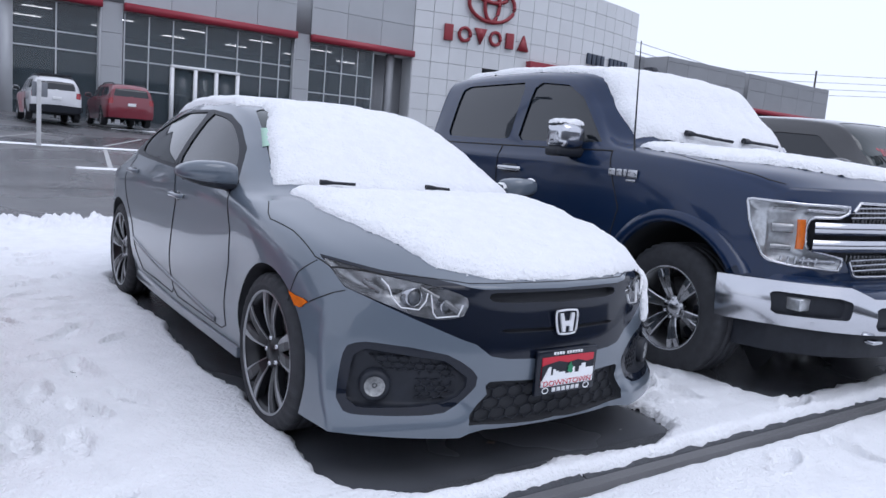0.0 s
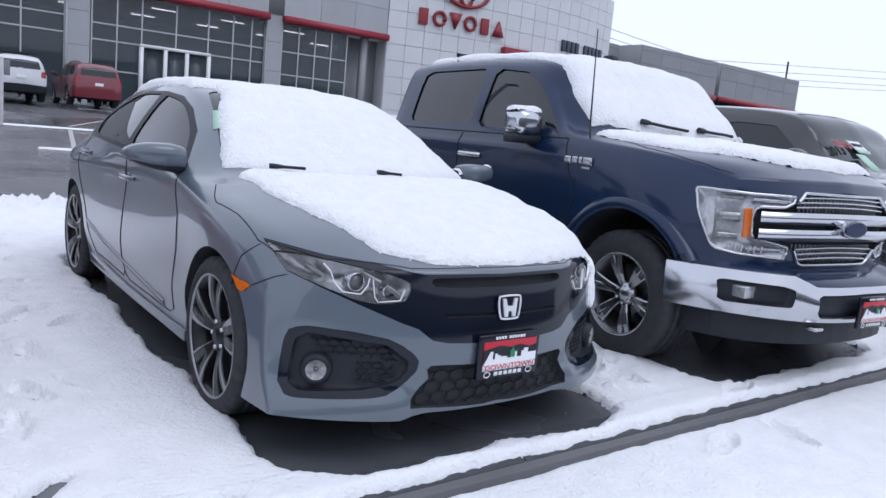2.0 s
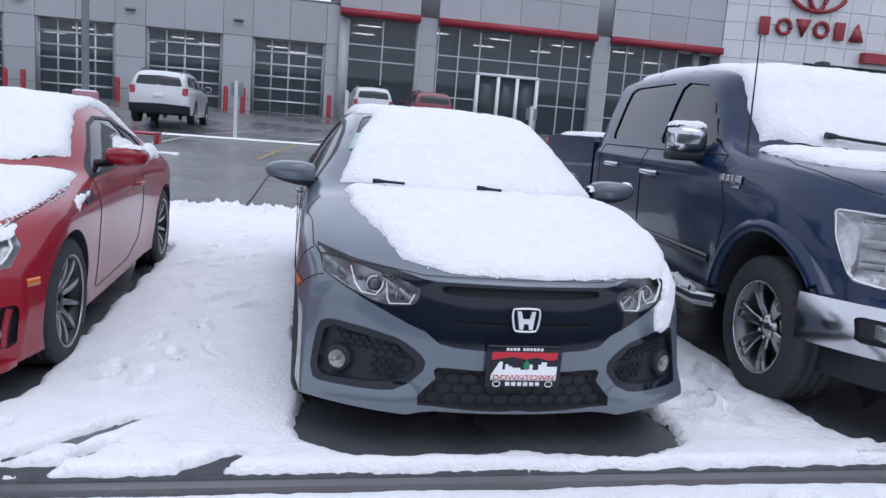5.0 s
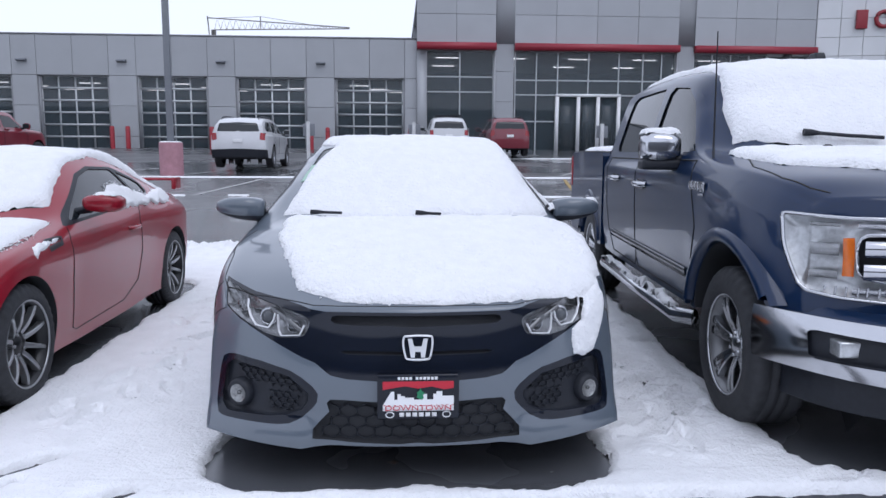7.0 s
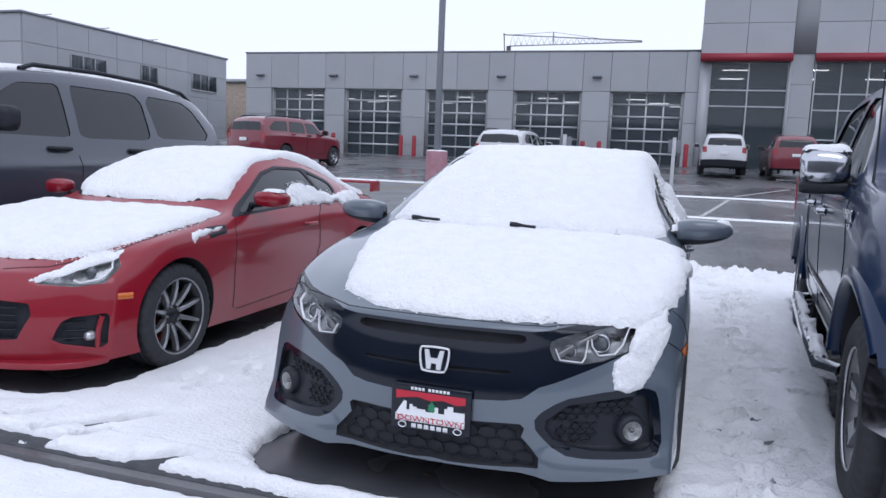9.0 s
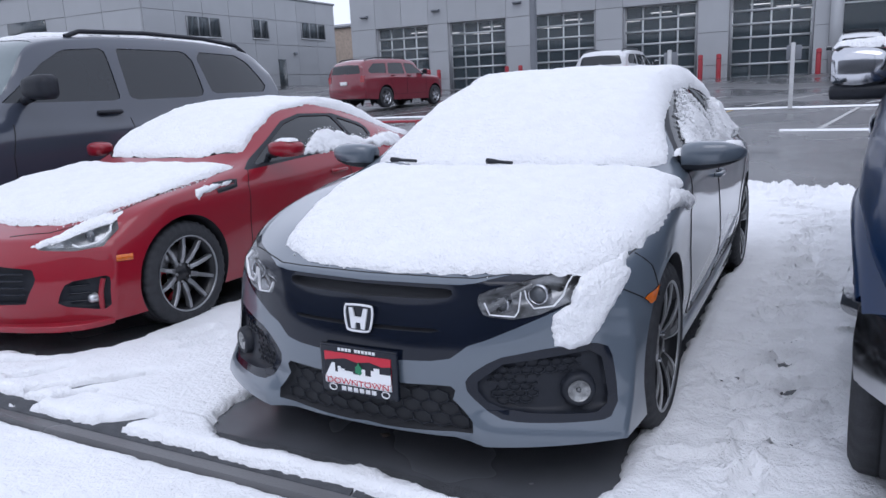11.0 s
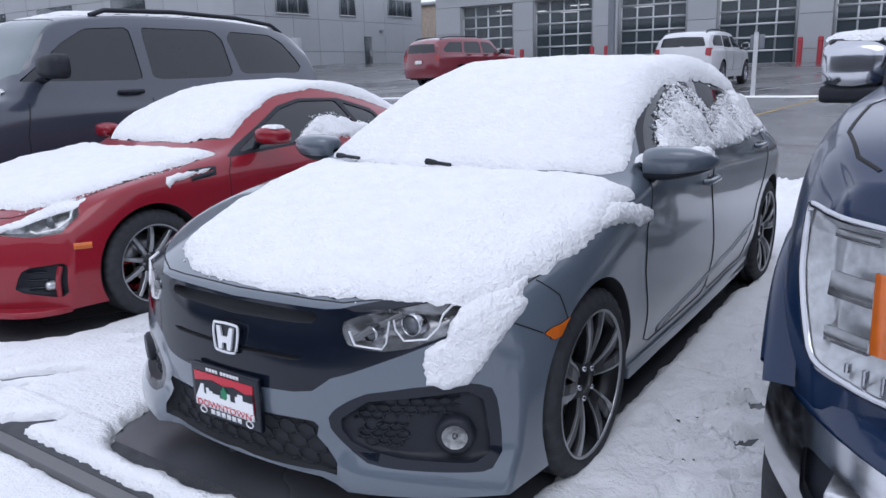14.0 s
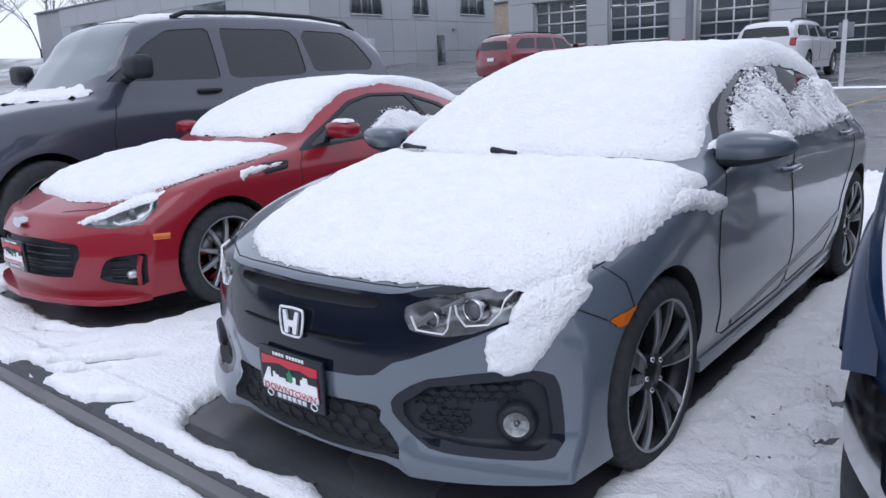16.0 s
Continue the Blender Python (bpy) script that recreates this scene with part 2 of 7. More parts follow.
def cut(bm, measure_of):
    """Splits the faces of bm where measure_of(points) changes sign; gives the faces on the negative side."""
    bm.verts.ensure_lookup_table()
    co = np.array([v.co for v in bm.verts])
    val = measure_of(co)
    val = np.where(np.abs(val) < 1e-5, 1e-5, val)
    bm.verts.index_update()
    side = {v: val[v.index] for v in bm.verts}
    for e in [e for e in bm.edges if side[e.verts[0]] * side[e.verts[1]] < 0]:
        a, b = e.verts
        f = side[a] / (side[a] - side[b])
        _, v = bmesh.utils.edge_split(e, a, f)
        side[v] = 0.0
    for f in list(bm.faces):
        on = [v for v in f.verts if side[v] == 0.0]
        if len(on) == 2 and len(f.verts) > 3 and bm.edges.get(on) is None:
            bmesh.utils.face_split(f, on[0], on[1])
    return [f for f in bm.faces if sum(side[v] for v in f.verts) < 0]


def take(bm, faces):
    """Moves faces of bm into a bmesh of their own."""
    out, made = bmesh.new(), {}
    for f in faces:
        vs = []
        for v in f.verts:
            if v not in made:
                made[v] = out.verts.new(v.co)
            vs.append(made[v])
        out.faces.new(vs)
    bmesh.ops.delete(bm, geom=faces, context="FACES")
    return out


def swell(bm, d):
    """Pushes a shell along its normals."""
    bm.normal_update()
    for v in bm.verts:
        v.co += v.normal * d
    return bm


def thicken(bm, d):
    """Gives a shell a back face d behind it."""
    bm.normal_update()
    bmesh.ops.solidify(bm, geom=list(bm.faces), thickness=d)
    return bm


# ---- vehicles: shells lofted over rails that run from nose to tail ----
from mathutils.bvhtree import BVHTree

ALONG, ROUND = 12, 7


def shell(rails, nose, tail, power=2.6):
    """rails: from the sill up to the middle line, each with one (x, y, z) for every station. nose, tail: (y, z) of the
    middle of the end faces, from the bottom up, one for every rail up to the shoulder."""
    r = np.array(rails, float)
    k = len(nose)
    g = glide(glide(r.transpose(1, 0, 2), ALONG).transpose(1, 0, 2), ROUND)
    nv = g.shape[0]
    cap = k * ROUND
    bm = bmesh.new()

    def sheet(grid, flip):
        vs = [[bm.verts.new(p) for p in row] for row in grid]
        for a, b in zip(vs, vs[1:]):
            for j in range(len(a) - 1):
                q = (a[j], a[j + 1], b[j + 1], b[j])
                bm.faces.new(q[::-1] if flip else q)

    for m in (1, -1):
        s = g.copy()
        s[:, :, 0] *= m
        sheet(s, m < 0)
        for end, mids in ((0, nose), (-1, tail)):
            corner = g[: cap + 1, end]
            top = g[cap:, end]
            u = 1 - top[:, 0] / top[0, 0]
            mid = np.zeros((len(mids) + 1, 3))
            mid[:-1, 1:] = mids
            mid[-1] = top[-1]
            mid = glide(mid, ROUND)
            rows = []
            for i in range(cap + 1):
                f = (i / cap) ** 2
                w = (1 - u)[:, None] ** np.array([1.0, power, 1.6])
                row = mid[i] + (corner[i] - mid[i]) * w
                want = top - (mid[-1] + (top[0] - mid[-1]) * w)
                rows.append((row + want * f) * (m, 1, 1))
            sheet(rows, (m < 0) != (end == 0))
    bmesh.ops.remove_doubles(bm, verts=bm.verts, dist=0.0006)
    bmesh.ops.recalc_face_normals(bm, faces=bm.faces)
    for f in bm.faces:
        c = f.calc_center_median()
        if f.normal.dot(c - Vector((0, min(max(c.y, .2), 3.0), .55))) < 0:
            f.normal_flip()
    return bm


def side_region(poly, side=0, zmin=0.0):
    """A measure for cut(): inside an outline (y, z) seen from the side."""
    def f(co):
        d = inside(co[:, 1:], poly)
        d = np.where(np.abs(co[:, 0]) < 0.3, 1.0, d)
        return np.where(co[:, 0] * side < 0, 1.0, d) if side else d
    return f


def front_region(poly, ymax, side=0, both=True):
    """Inside an outline (x, z) seen from the front."""
    def f(co):
        x = np.abs(co[:, 0]) if both else co[:, 0]
        d = np.where(co[:, 1] > ymax, 1.0, inside(np.stack([x, co[:, 2]], 1), poly))
        return np.where(co[:, 0] * side < 0, 1.0, d) if side else d
    return f


def rear_region(poly, ymin):
    def f(co):
        return np.where(co[:, 1] < ymin, 1.0, inside(np.stack([np.abs(co[:, 0]), co[:, 2]], 1), poly))
    return f


def top_region(poly, zmin):
    def f(co):
        return np.where(co[:, 2] < zmin, 1.0, inside(np.stack([np.abs(co[:, 0]), co[:, 1]], 1), poly))
    return f


def arch_region(y, z, r, x_min=0.5):
    def f(co):
        d = np.hypot(co[:, 1] - y, co[:, 2] - z) - r
        d = np.maximum(d, -0.2)
        return np.where(np.abs(co[:, 0]) < x_min, 0.5, d)
    return f


def split_sides(bm):
    """The left and right halves of a shell."""
    faces = [f for f in bm.faces if f.calc_center_median().x < 0]
    other = take(bm, faces)
    for half in (bm, other):
        half.normal_update()
    return bm, other


def lay(tree, points, way, lift=0.002, start=3.0):
    """Points of a polyline dropped on a shell along way."""
    way = Vector(way).normalized()
    out = []
    for p in points:
        hit, normal, _, _ = tree.ray_cast(Vector(p) - way * start, way)
        if hit is not None:
            n = normal if normal.dot(way) < 0 else -normal
            out.append((hit + n * lift, n))
    return out


def strip(laid, width, height=0.002):
    """A thin raised strip along laid points."""
    bm = bmesh.new()
    rows = []
    for i, (p, n) in enumerate(laid):
        d = (laid[min(i + 1, len(laid) - 1)][0] - laid[max(i - 1, 0)][0]).normalized()
        s = d.cross(n).normalized() * width / 2
        rows.append([bm.verts.new(q) for q in (p - s - n * 0.006, p - s + n * height, p + s + n * height, p + s - n * 0.006)])
    for a, b in zip(rows, rows[1:]):
        for k in range(3):
            bm.faces.new((a[k], a[k + 1], b[k + 1], b[k]))
    bmesh.ops.recalc_face_normals(bm, faces=bm.faces)
    return bm


def dense(points, step=0.03):
    out = []
    for a, b in zip(points, points[1:]):
        a, b = Vector(a), Vector(b)
        n = max(1, int((b - a).length / step))
        out += [a.lerp(b, k / n) for k in range(n)]
    return out + [Vector(points[-1])]


def seam(tree, pts, side, parent, width=0.0035, name="panel_gap", mat="seam", lift=0.001):
    """A panel gap along (y, z) points on a side."""
    laid = lay(tree, dense([(0, y, z) for y, z in pts]), (-side, 0, 0), lift)
    if len(laid) > 1:
        return part(name, strip(laid, width), mat, parent)


def wheel(parent, at, side, tyre_r, rim_r, width, style):
    """A wheel: tyre, rim, spokes, hub cap, brake disc. side: +1 faces +x."""
    hub = new("wheel")
    hub.parent = parent
    hub.matrix_basis = pose(*at) @ (Matrix() if side > 0 else pose(0, 0, 0, 0, 0, 180))
    w, r0, r1 = width, tyre_r, rim_r
    prof = [(r1, -w), (r1 + 0.02, -w * 1.06), (r0 - 0.05, -w * 1.08), (r0 - 0.012, -w * 0.93), (r0, -w * 0.8), (r0, -w * 0.42), (r0 - 0.008, -w * 0.40), (r0 - 0.008, -w * 0.36),
            (r0, -w * 0.34), (r0, -0.004), (r0 - 0.008, -0.002), (r0 - 0.008, 0.002), (r0, 0.004), (r0, w * 0.34), (r0 - 0.008, w * 0.36), (r0 - 0.008, w * 0.40), (r0, w * 0.42), (r0, w * 0.8),
            (r0 - 0.012, w * 0.93), (r0 - 0.05, w * 1.08), (r1 + 0.02, w * 1.06), (r1 + 0.004, w), (r1, w * 0.9)]
    tyre = lathe(prof, 144)
    for v in tyre.verts:
        r = math.hypot(v.co.y, v.co.z)
        if r > r0 - 0.02 and abs(v.co.x) > w * 0.7:
            k = round(math.atan2(v.co.z, v.co.y) / (2 * math.pi) * 144)
            if k % 4 < 2:
                v.co.y, v.co.z = v.co.y * (1 - 0.007 / r), v.co.z * (1 - 0.007 / r)
    part("tyre", tyre, "rubber", hub)
    rim_mat, spoke_mat = style["rim"], style["spoke"]
    rim = lathe([(r1 - 0.002, w * 0.98), (r1 + 0.006, w * 1.0), (r1 + 0.004, w * 0.92), (r1 - 0.012, w * 0.86), (r1 - 0.025, w * 0.3), (r1 - 0.03, -w * 0.9), (r1, -w)], 72)
    part("rim", rim, rim_mat, hub)
    dish = style["dish"]
    n = style["n"]
    for k in range(n):
        for j in range(style.get("twin", 1)):
            off = 0.0 if style.get("twin", 1) == 1 else (j - 0.5) * style["spread"]
            a = 2 * math.pi * (k + style.get("phase", 0.0)) / n
            bm = bmesh.new()
            rows = []
            wi, wo = style["w"]
            m = Matrix.Rotation(a, 4, "X")
            for f in (0.0, 0.35, 0.7, 1.0):
                rr = 0.05 + (r1 - 0.05 - 0.004) * f
                x = w * (dish[0] + (dish[1] - dish[0]) * f) + 0.014 * math.sin(f * 3.14)
                hw = (wi + (wo - wi) * f) / 2
                sl = style.get("twist", 0.0) * f
                c = off * f * r1 + sl * r1
                rows.append([bm.verts.new(m @ Vector(p)) for p in ((x - 0.035, c - hw, rr), (x - 0.004, c - hw, rr), (x, c - hw * 0.7, rr), (x, c + hw * 0.7, rr), (x - 0.004, c + hw, rr), (x - 0.035, c + hw, rr))])
            for p, q in zip(rows, rows[1:]):
                for i in range(5):
                    bm.faces.new((p[i], p[i + 1], q[i + 1], q[i]))
            bmesh.ops.recalc_face_normals(bm, faces=bm.faces)
            part("spoke", bm, spoke_mat, hub, smooth=False)
            if "face" in style:
                fi, fo = style["face"][j]
                edge = (1 if j else -1)
                strip_bm, rows = bmesh.new(), []
                for f in (0.06, 0.3, 0.55, 0.8, 1.0):
                    rr = 0.05 + (r1 - 0.05 - 0.002) * f
                    x = w * (dish[0] + (dish[1] - dish[0]) * f) + 0.014 * math.sin(f * 3.14) + 0.0025
                    hw, c = (wi + (wo - wi) * f) / 2, off * f * r1 + style.get("twist", 0.0) * f * r1
                    a0, a1 = c + edge * hw, c + edge * (hw - (fi + (fo - fi) * f ** 1.6))
                    rows.append([strip_bm.verts.new(m @ Vector(p)) for p in ((x - 0.012, a0, rr), (x, a0, rr), (x, a1, rr), (x - 0.012, a1, rr))])
                for p, q in zip(rows, rows[1:]):
                    for i in range(3):
                        strip_bm.faces.new((p[i], p[i + 1], q[i + 1], q[i]))
                bmesh.ops.recalc_face_normals(strip_bm, faces=strip_bm.faces)
                part("spoke_face", strip_bm, "machined", hub, smooth=False)
    if "lip" in style:
        part("rim_lip", lathe([(r1 - 0.007, w * 0.95), (r1 - 0.006, w * 1.0), (r1 - 0.001, w * 1.03), (r1 + 0.003, w * 1.01)], 96), style["lip"], hub)
    part("hub_cap", lathe([(0.001, w * dish[0] + 0.016), (0.03, w * dish[0] + 0.016), (0.034, w * dish[0] + 0.01), (0.075, w * dish[0] + 0.002), (0.08, w * dish[0] - 0.03)], 24), style.get("cap", spoke_mat), hub)
    for k in range(style.get("nuts", 5)):
        a = 2 * math.pi * (k + 0.5) / style.get("nuts", 5)
        nut = lathe([(0.001, w * dish[0] + 0.014), (0.009, w * dish[0] + 0.014), (0.011, w * dish[0] - 0.01)], 6)
        bmesh.ops.translate(nut, verts=nut.verts, vec=(0, math.cos(a) * 0.056, math.sin(a) * 0.056))
        part("wheel_nut", nut, style.get("nut", "chrome"), hub)
    part("brake_disc", lathe([(0.05, 0.0), (rim_r * 0.74, 0.0), (rim_r * 0.74, -0.02), (0.05, -0.02)], 40), "disc", hub)
    cal = bmesh.new()
    for k in range(7):
        a = radians(style.get("cal_at", 200) - 28 + 9 * k) if side > 0 else radians(180 - style.get("cal_at", 200) - 28 + 9 * k)
        bmesh.ops.create_cube(cal, size=1, matrix=Matrix.Translation((0.012, math.cos(a) * rim_r * 0.66, math.sin(a) * rim_r * 0.66)) @ Matrix.Rotation(a, 4, "X") @ Matrix.Diagonal((0.05, rim_r * 0.28, 0.05, 1)))
    part("caliper", cal, style.get("caliper", "black"), hub)
    return hub


def well(parent, y, z, r, x0, x1, side, tree):
    """The dark inside of a wheel arch, kept behind the shell."""
    bm = lathe([(0.02, x0), (r * 0.6, x0), (r, x0), (r, x1 * 0.8 + x0 * 0.2), (r, x1)], 64)
    for v in bm.verts:
        v.co.x *= side
        v.co.y += y
        v.co.z += z
    low = [f for f in bm.faces if f.calc_center_median().z < 0.13]
    bmesh.ops.delete(bm, geom=low, context="FACES")
    gone = []
    for v in bm.verts:
        rad = Vector((0, v.co.y - y, v.co.z - z))
        p = v.co + rad.normalized() * 0.006
        hit = tree.ray_cast(Vector((side * 2.0, p.y, p.z)), Vector((-side, 0, 0)))[0]
        if hit is None and abs(v.co.x) > x0 + 0.01:
            gone.append(v)
        elif hit is not None and abs(v.co.x) > x0 + 0.01:
            v.co.x = side * min(abs(v.co.x), abs(hit.x) - 0.004)
    bmesh.ops.delete(bm, geom=gone, context="VERTS")
    bmesh.ops.recalc_face_normals(bm, faces=bm.faces)
    part("wheel_well", bm, "void", parent)


def ridge(x, y, f=1.0):
    return noise.fractal(Vector((x * f, y * f, 3.7)), 0.8, 2.0, 4)


def snow_on(name, trees, outline, thick, label, way=(0, 0, -1), edge=0.09, res=0.022, rough=0.012, ragged=0.014, parent=None, mat="snow", place=None, start=3.0):
    """A snow blanket inside an outline seen along way, lying on shells."""
    way = Vector(way).normalized()
    ex = Vector((1, 0, 0)) - way * way.x if abs(way.x) < 0.8 else Vector((0, 1, 0)) - way * way.y
    ex.normalize()
    ey = ex.cross(way) * -1
    if ey.y < 0 and abs(ey.y) > abs(ey.z):
        ey = -ey
    if abs(ey.z) > abs(ey.y) and ey.z < 0:
        ey = -ey
    q = np.asarray(outline, float)
    lo, hi = q.min(0) - 0.05, q.max(0) + 0.05
    nx, ny = [max(3, int((hi[i] - lo[i]) / res)) for i in (0, 1)]
    bm = bmesh.new()
    grid, base, flat = {}, {}, {}
    for i in range(nx + 1):
        for j in range(ny + 1):
            a, b = lo[0] + (hi[0] - lo[0]) * i / nx, lo[1] + (hi[1] - lo[1]) * j / ny
            grid[i, j] = bm.verts.new((a, b, 0))
    for i in range(nx):
        for j in range(ny):
            bm.faces.new((grid[i, j], grid[i + 1, j], grid[i + 1, j + 1], grid[i, j + 1]))

    def f(co):
        d = inside(co[:, :2], q)
        if ragged:
            d = d + np.array([ragged * ridge(c[0], c[1], 6.0) + ragged * 0.4 * ridge(c[0], c[1], 18.0) + ragged * 0.25 * ridge(c[0], c[1], 50.0) for c in co])
        return d

    keep = set(cut(bm, f))
    bmesh.ops.delete(bm, geom=[x for x in bm.faces if x not in keep], context="FACES")
    vs = list(bm.verts)
    d = -f(np.array([v.co for v in vs]))
    gone = []
    for v, dd in zip(vs, d):
        p = ex * v.co.x + ey * v.co.y
        best = None
        for tree in trees:
            hit, normal, _, dist = tree.ray_cast(p - way * start, way)
            if hit is not None and (best is None or dist < best[2]):
                best = (hit, normal if normal.dot(way) < 0 else -normal, dist)
        if best is None:
            gone.append(v)
            continue
        t = min(max(dd, 0) / edge, 1.0)
        h = thick * math.sqrt(max(0.0, 1 - (1 - t) ** 2)) - 0.004
        h += (rough * ridge(p.x + p.z, p.y, 3.0) + rough * 0.35 * ridge(p.x, p.y + p.z, 14.0) + rough * 0.16 * ridge(p.x, p.y + p.z, 40.0)) * min(1.0, t * 2)
        n = (best[1] - way).normalized()
        v.co = best[0] + n * h
    bmesh.ops.delete(bm, geom=gone, context="VERTS")
    bad = [e for e in bm.edges if e.calc_length() > res * 9]
    bmesh.ops.delete(bm, geom=bad, context="EDGES")
    bmesh.ops.recalc_face_normals(bm, faces=bm.faces)
    up = sum(x.normal.dot(-way) for x in bm.faces)
    if up < 0:
        bmesh.ops.reverse_faces(bm, faces=bm.faces)
    ob = part(name, bm, mat, parent)
    if place is not None:
        ob.matrix_basis = place
    if label:
        tagged(ob, label, "snow")
    return ob


GOLD = (1 + 5 ** .5) / 2
ICO = [Vector(p).normalized() for p in ((-1, GOLD, 0), (1, GOLD, 0), (-1, -GOLD, 0), (1, -GOLD, 0), (0, -1, GOLD), (0, 1, GOLD), (0, -1, -GOLD), (0, 1, -GOLD), (GOLD, 0, -1), (GOLD, 0, 1), (-GOLD, 0, -1), (-GOLD, 0, 1))]
ICO_FACES = [f for f in itertools.combinations(range(12), 3) if max((ICO[a] - ICO[b]).length for a, b in itertools.combinations(f, 2)) < 1.2]


def snow_crumbs(tree, outline, way, count, size, label, seed, place=None, soft=.03):
    """Loose snow grains stuck to a shell inside an outline seen along way."""
    rng = random.Random(seed)
    put = (lambda a, b: Vector((a, b, 0))) if abs(way[2]) > .5 else (lambda a, b: Vector((a, 0, b))) if abs(way[1]) > .5 else (lambda a, b: Vector((0, a, b)))
    way, q = Vector(way), np.asarray(outline, float)
    lo, hi = q.min(0), q.max(0)
    verts, faces = [], []
    pts = [(rng.uniform(lo[0], hi[0]), rng.uniform(lo[1], hi[1])) for k in range(count)]
    for (a, b), d in zip(pts, inside(pts, q)):
        if d > 0 or rng.random() > .15 + .85 * min(1, -d / soft):
            continue
        hit, normal, _, _ = tree.ray_cast(put(a, b) - way * 3, way)
        if hit is None:
            continue
        n = normal if normal.dot(way) < 0 else -normal
        r = size * rng.uniform(.35, 1.0) ** 1.6 + .0012
        base = len(verts)
        for p in ICO:
            p = p * r * rng.uniform(.75, 1.25)
            verts.append(hit + n * r * .25 + p - n * p.dot(n) * .35)
        faces += [tuple(base + i for i in f) if (ICO[f[1]] - ICO[f[0]]).cross(ICO[f[2]] - ICO[f[0]]).dot(ICO[f[0]]) > 0 else tuple(base + i for i in f[::-1]) for f in ICO_FACES]
    me = bpy.data.meshes.new("snow_crumbs")
    me.from_pydata(verts, [], faces)
    ob = tagged(part("snow_crumbs", me, "snow"), label, "snow", kind="stuff")
    if place is not None:
        ob.matrix_basis = place
    return ob


def edge_band(points, out, back):
    """A narrow outline along the front edge of a blanket."""
    return [(x, y - out) for x, y in points] + [(x, y + back) for x, y in points[::-1]]


def mirror_shape(at, size, side, square=3.2, taper=0.0):
    """The rounded block of a mirror housing, flat towards the glass; taper: lower towards its outer end."""
    bm = bmesh.new()
    bmesh.ops.create_uvsphere(bm, u_segments=20, v_segments=12, radius=1.0)
    for v in bm.verts:
        x, y, z = v.co
        s = (abs(x) ** square + abs(y) ** square + abs(z) ** square) ** (1 / square)
        x, y, z = x / s, y / s, z / s
        if y > 0.35:
            y = 0.35
        z *= 1 - 0.18 * max(0, -x * side)
        if z > 0:
            z *= 1 - taper * max(0, x * side) ** 1.5
        v.co = (at[0] + size[0] * x / 2, at[1] + size[1] * y / 2 + size[1] * taper * .5 * max(0, x * side), at[2] + size[2] * z / 2)
    return bm


def mirror_arm(parent, at, size, side, mat, square=3.2, taper=0.0):
    """A door mirror: housing, glass, arm."""
    h = part("mirror", mirror_shape(at, size, side, square, taper), mat, parent)
    arm = bmesh.new()
    tube([(at[0] - side * size[0] * 0.35, at[1], at[2] - size[2] * 0.35), (at[0] - side * size[0] * 0.85, at[1] + 0.03, at[2] - size[2] * 0.5)], size[2] * 0.2, 8, arm)
    part("mirror_arm", arm, "black", h)
    bm = box_bm((at[0] - size[0] * 0.42, at[1] + size[1] * 0.175, at[2] - size[2] * 0.38), (at[0] + size[0] * 0.42, at[1] + size[1] * 0.19, at[2] + size[2] * 0.38), 0.004)
    part("mirror_glass", bm, "tint", h)
    return h


def underbody(parent, x, y0, y1, z):
    part("underbody", box_bm((-x, y0, z), (x, y1, z + 0.25), 0.03), "void", parent)


def bowl_of(half, depth):
    """A dished copy of a lens, deepest away from its rim."""
    bowl = half.copy()
    bowl.normal_update()
    rim = np.array([v.co for v in bowl.verts if v.is_boundary])
    push = {v: min(1.0, float(np.min(np.linalg.norm(rim - np.array(v.co), axis=1))) / .035) for v in bowl.verts}
    for v, f in push.items():
        way = v.normal.copy()
        if way.dot(Vector((0, 1.0, .6)) - v.co) > 0:
            way.negate()
        v.co += way * (-.004 - depth * f)
    return bowl


def rim_of(bm):
    """The longest border of a shell, as points with their normals, in order."""
    bm.normal_update()
    left = {e for e in bm.edges if len(e.link_faces) == 1}
    best = []
    while left:
        e = left.pop()
        run = [e.verts[0], e.verts[1]]
        while True:
            step = next((k for k in run[-1].link_edges if k in left), None)
            if step is None:
                break
            left.discard(step)
            run.append(step.other_vert(run[-1]))
        if len(run) > len(best):
            best = run
    out = [(best[0].co.copy(), best[0].normal.copy())]
    for v in best[1:]:
        if (v.co - out[-1][0]).length > .012:
            out.append((v.co.copy(), v.normal.copy()))
    return out + out[:1]


def add_glass(car, glass, name="window", mat="tint", drop=-0.004, rim=None):
    """Each side's piece of a cut-out becomes a pane."""
    panes = []
    for half in split_sides(glass):
        if len(half.faces):
            swell(half, drop)
            panes.append(part(name, half, mat, car))
    return panes


def tree_of(bm):
    return BVHTree.FromBMesh(bm)


def recess(bm, region, depth, name, mat, car, each=False, label=""):
    """Cuts a region out of a shell and sets it back, with side walls."""
    got = take(bm, cut(bm, region))
    made = []
    for half in (split_sides(got) if each else (got,)):
        if not len(half.faces):
            continue
        half.normal_update()
        rim = [e for e in half.edges if len(e.link_faces) == 1]
        ext = bmesh.ops.extrude_edge_only(half, edges=rim)
        old = {v for e in rim for v in e.verts}
        lip = [v for v in ext["geom"] if isinstance(v, bmesh.types.BMVert)]
        keep = {v: v.co.copy() for v in lip}
        for v in half.verts:
            if v not in keep:
                v.co += Vector(depth) if not isinstance(depth, float) else v.normal * depth
        made.append(part(name, half, mat, car, label))
    return made


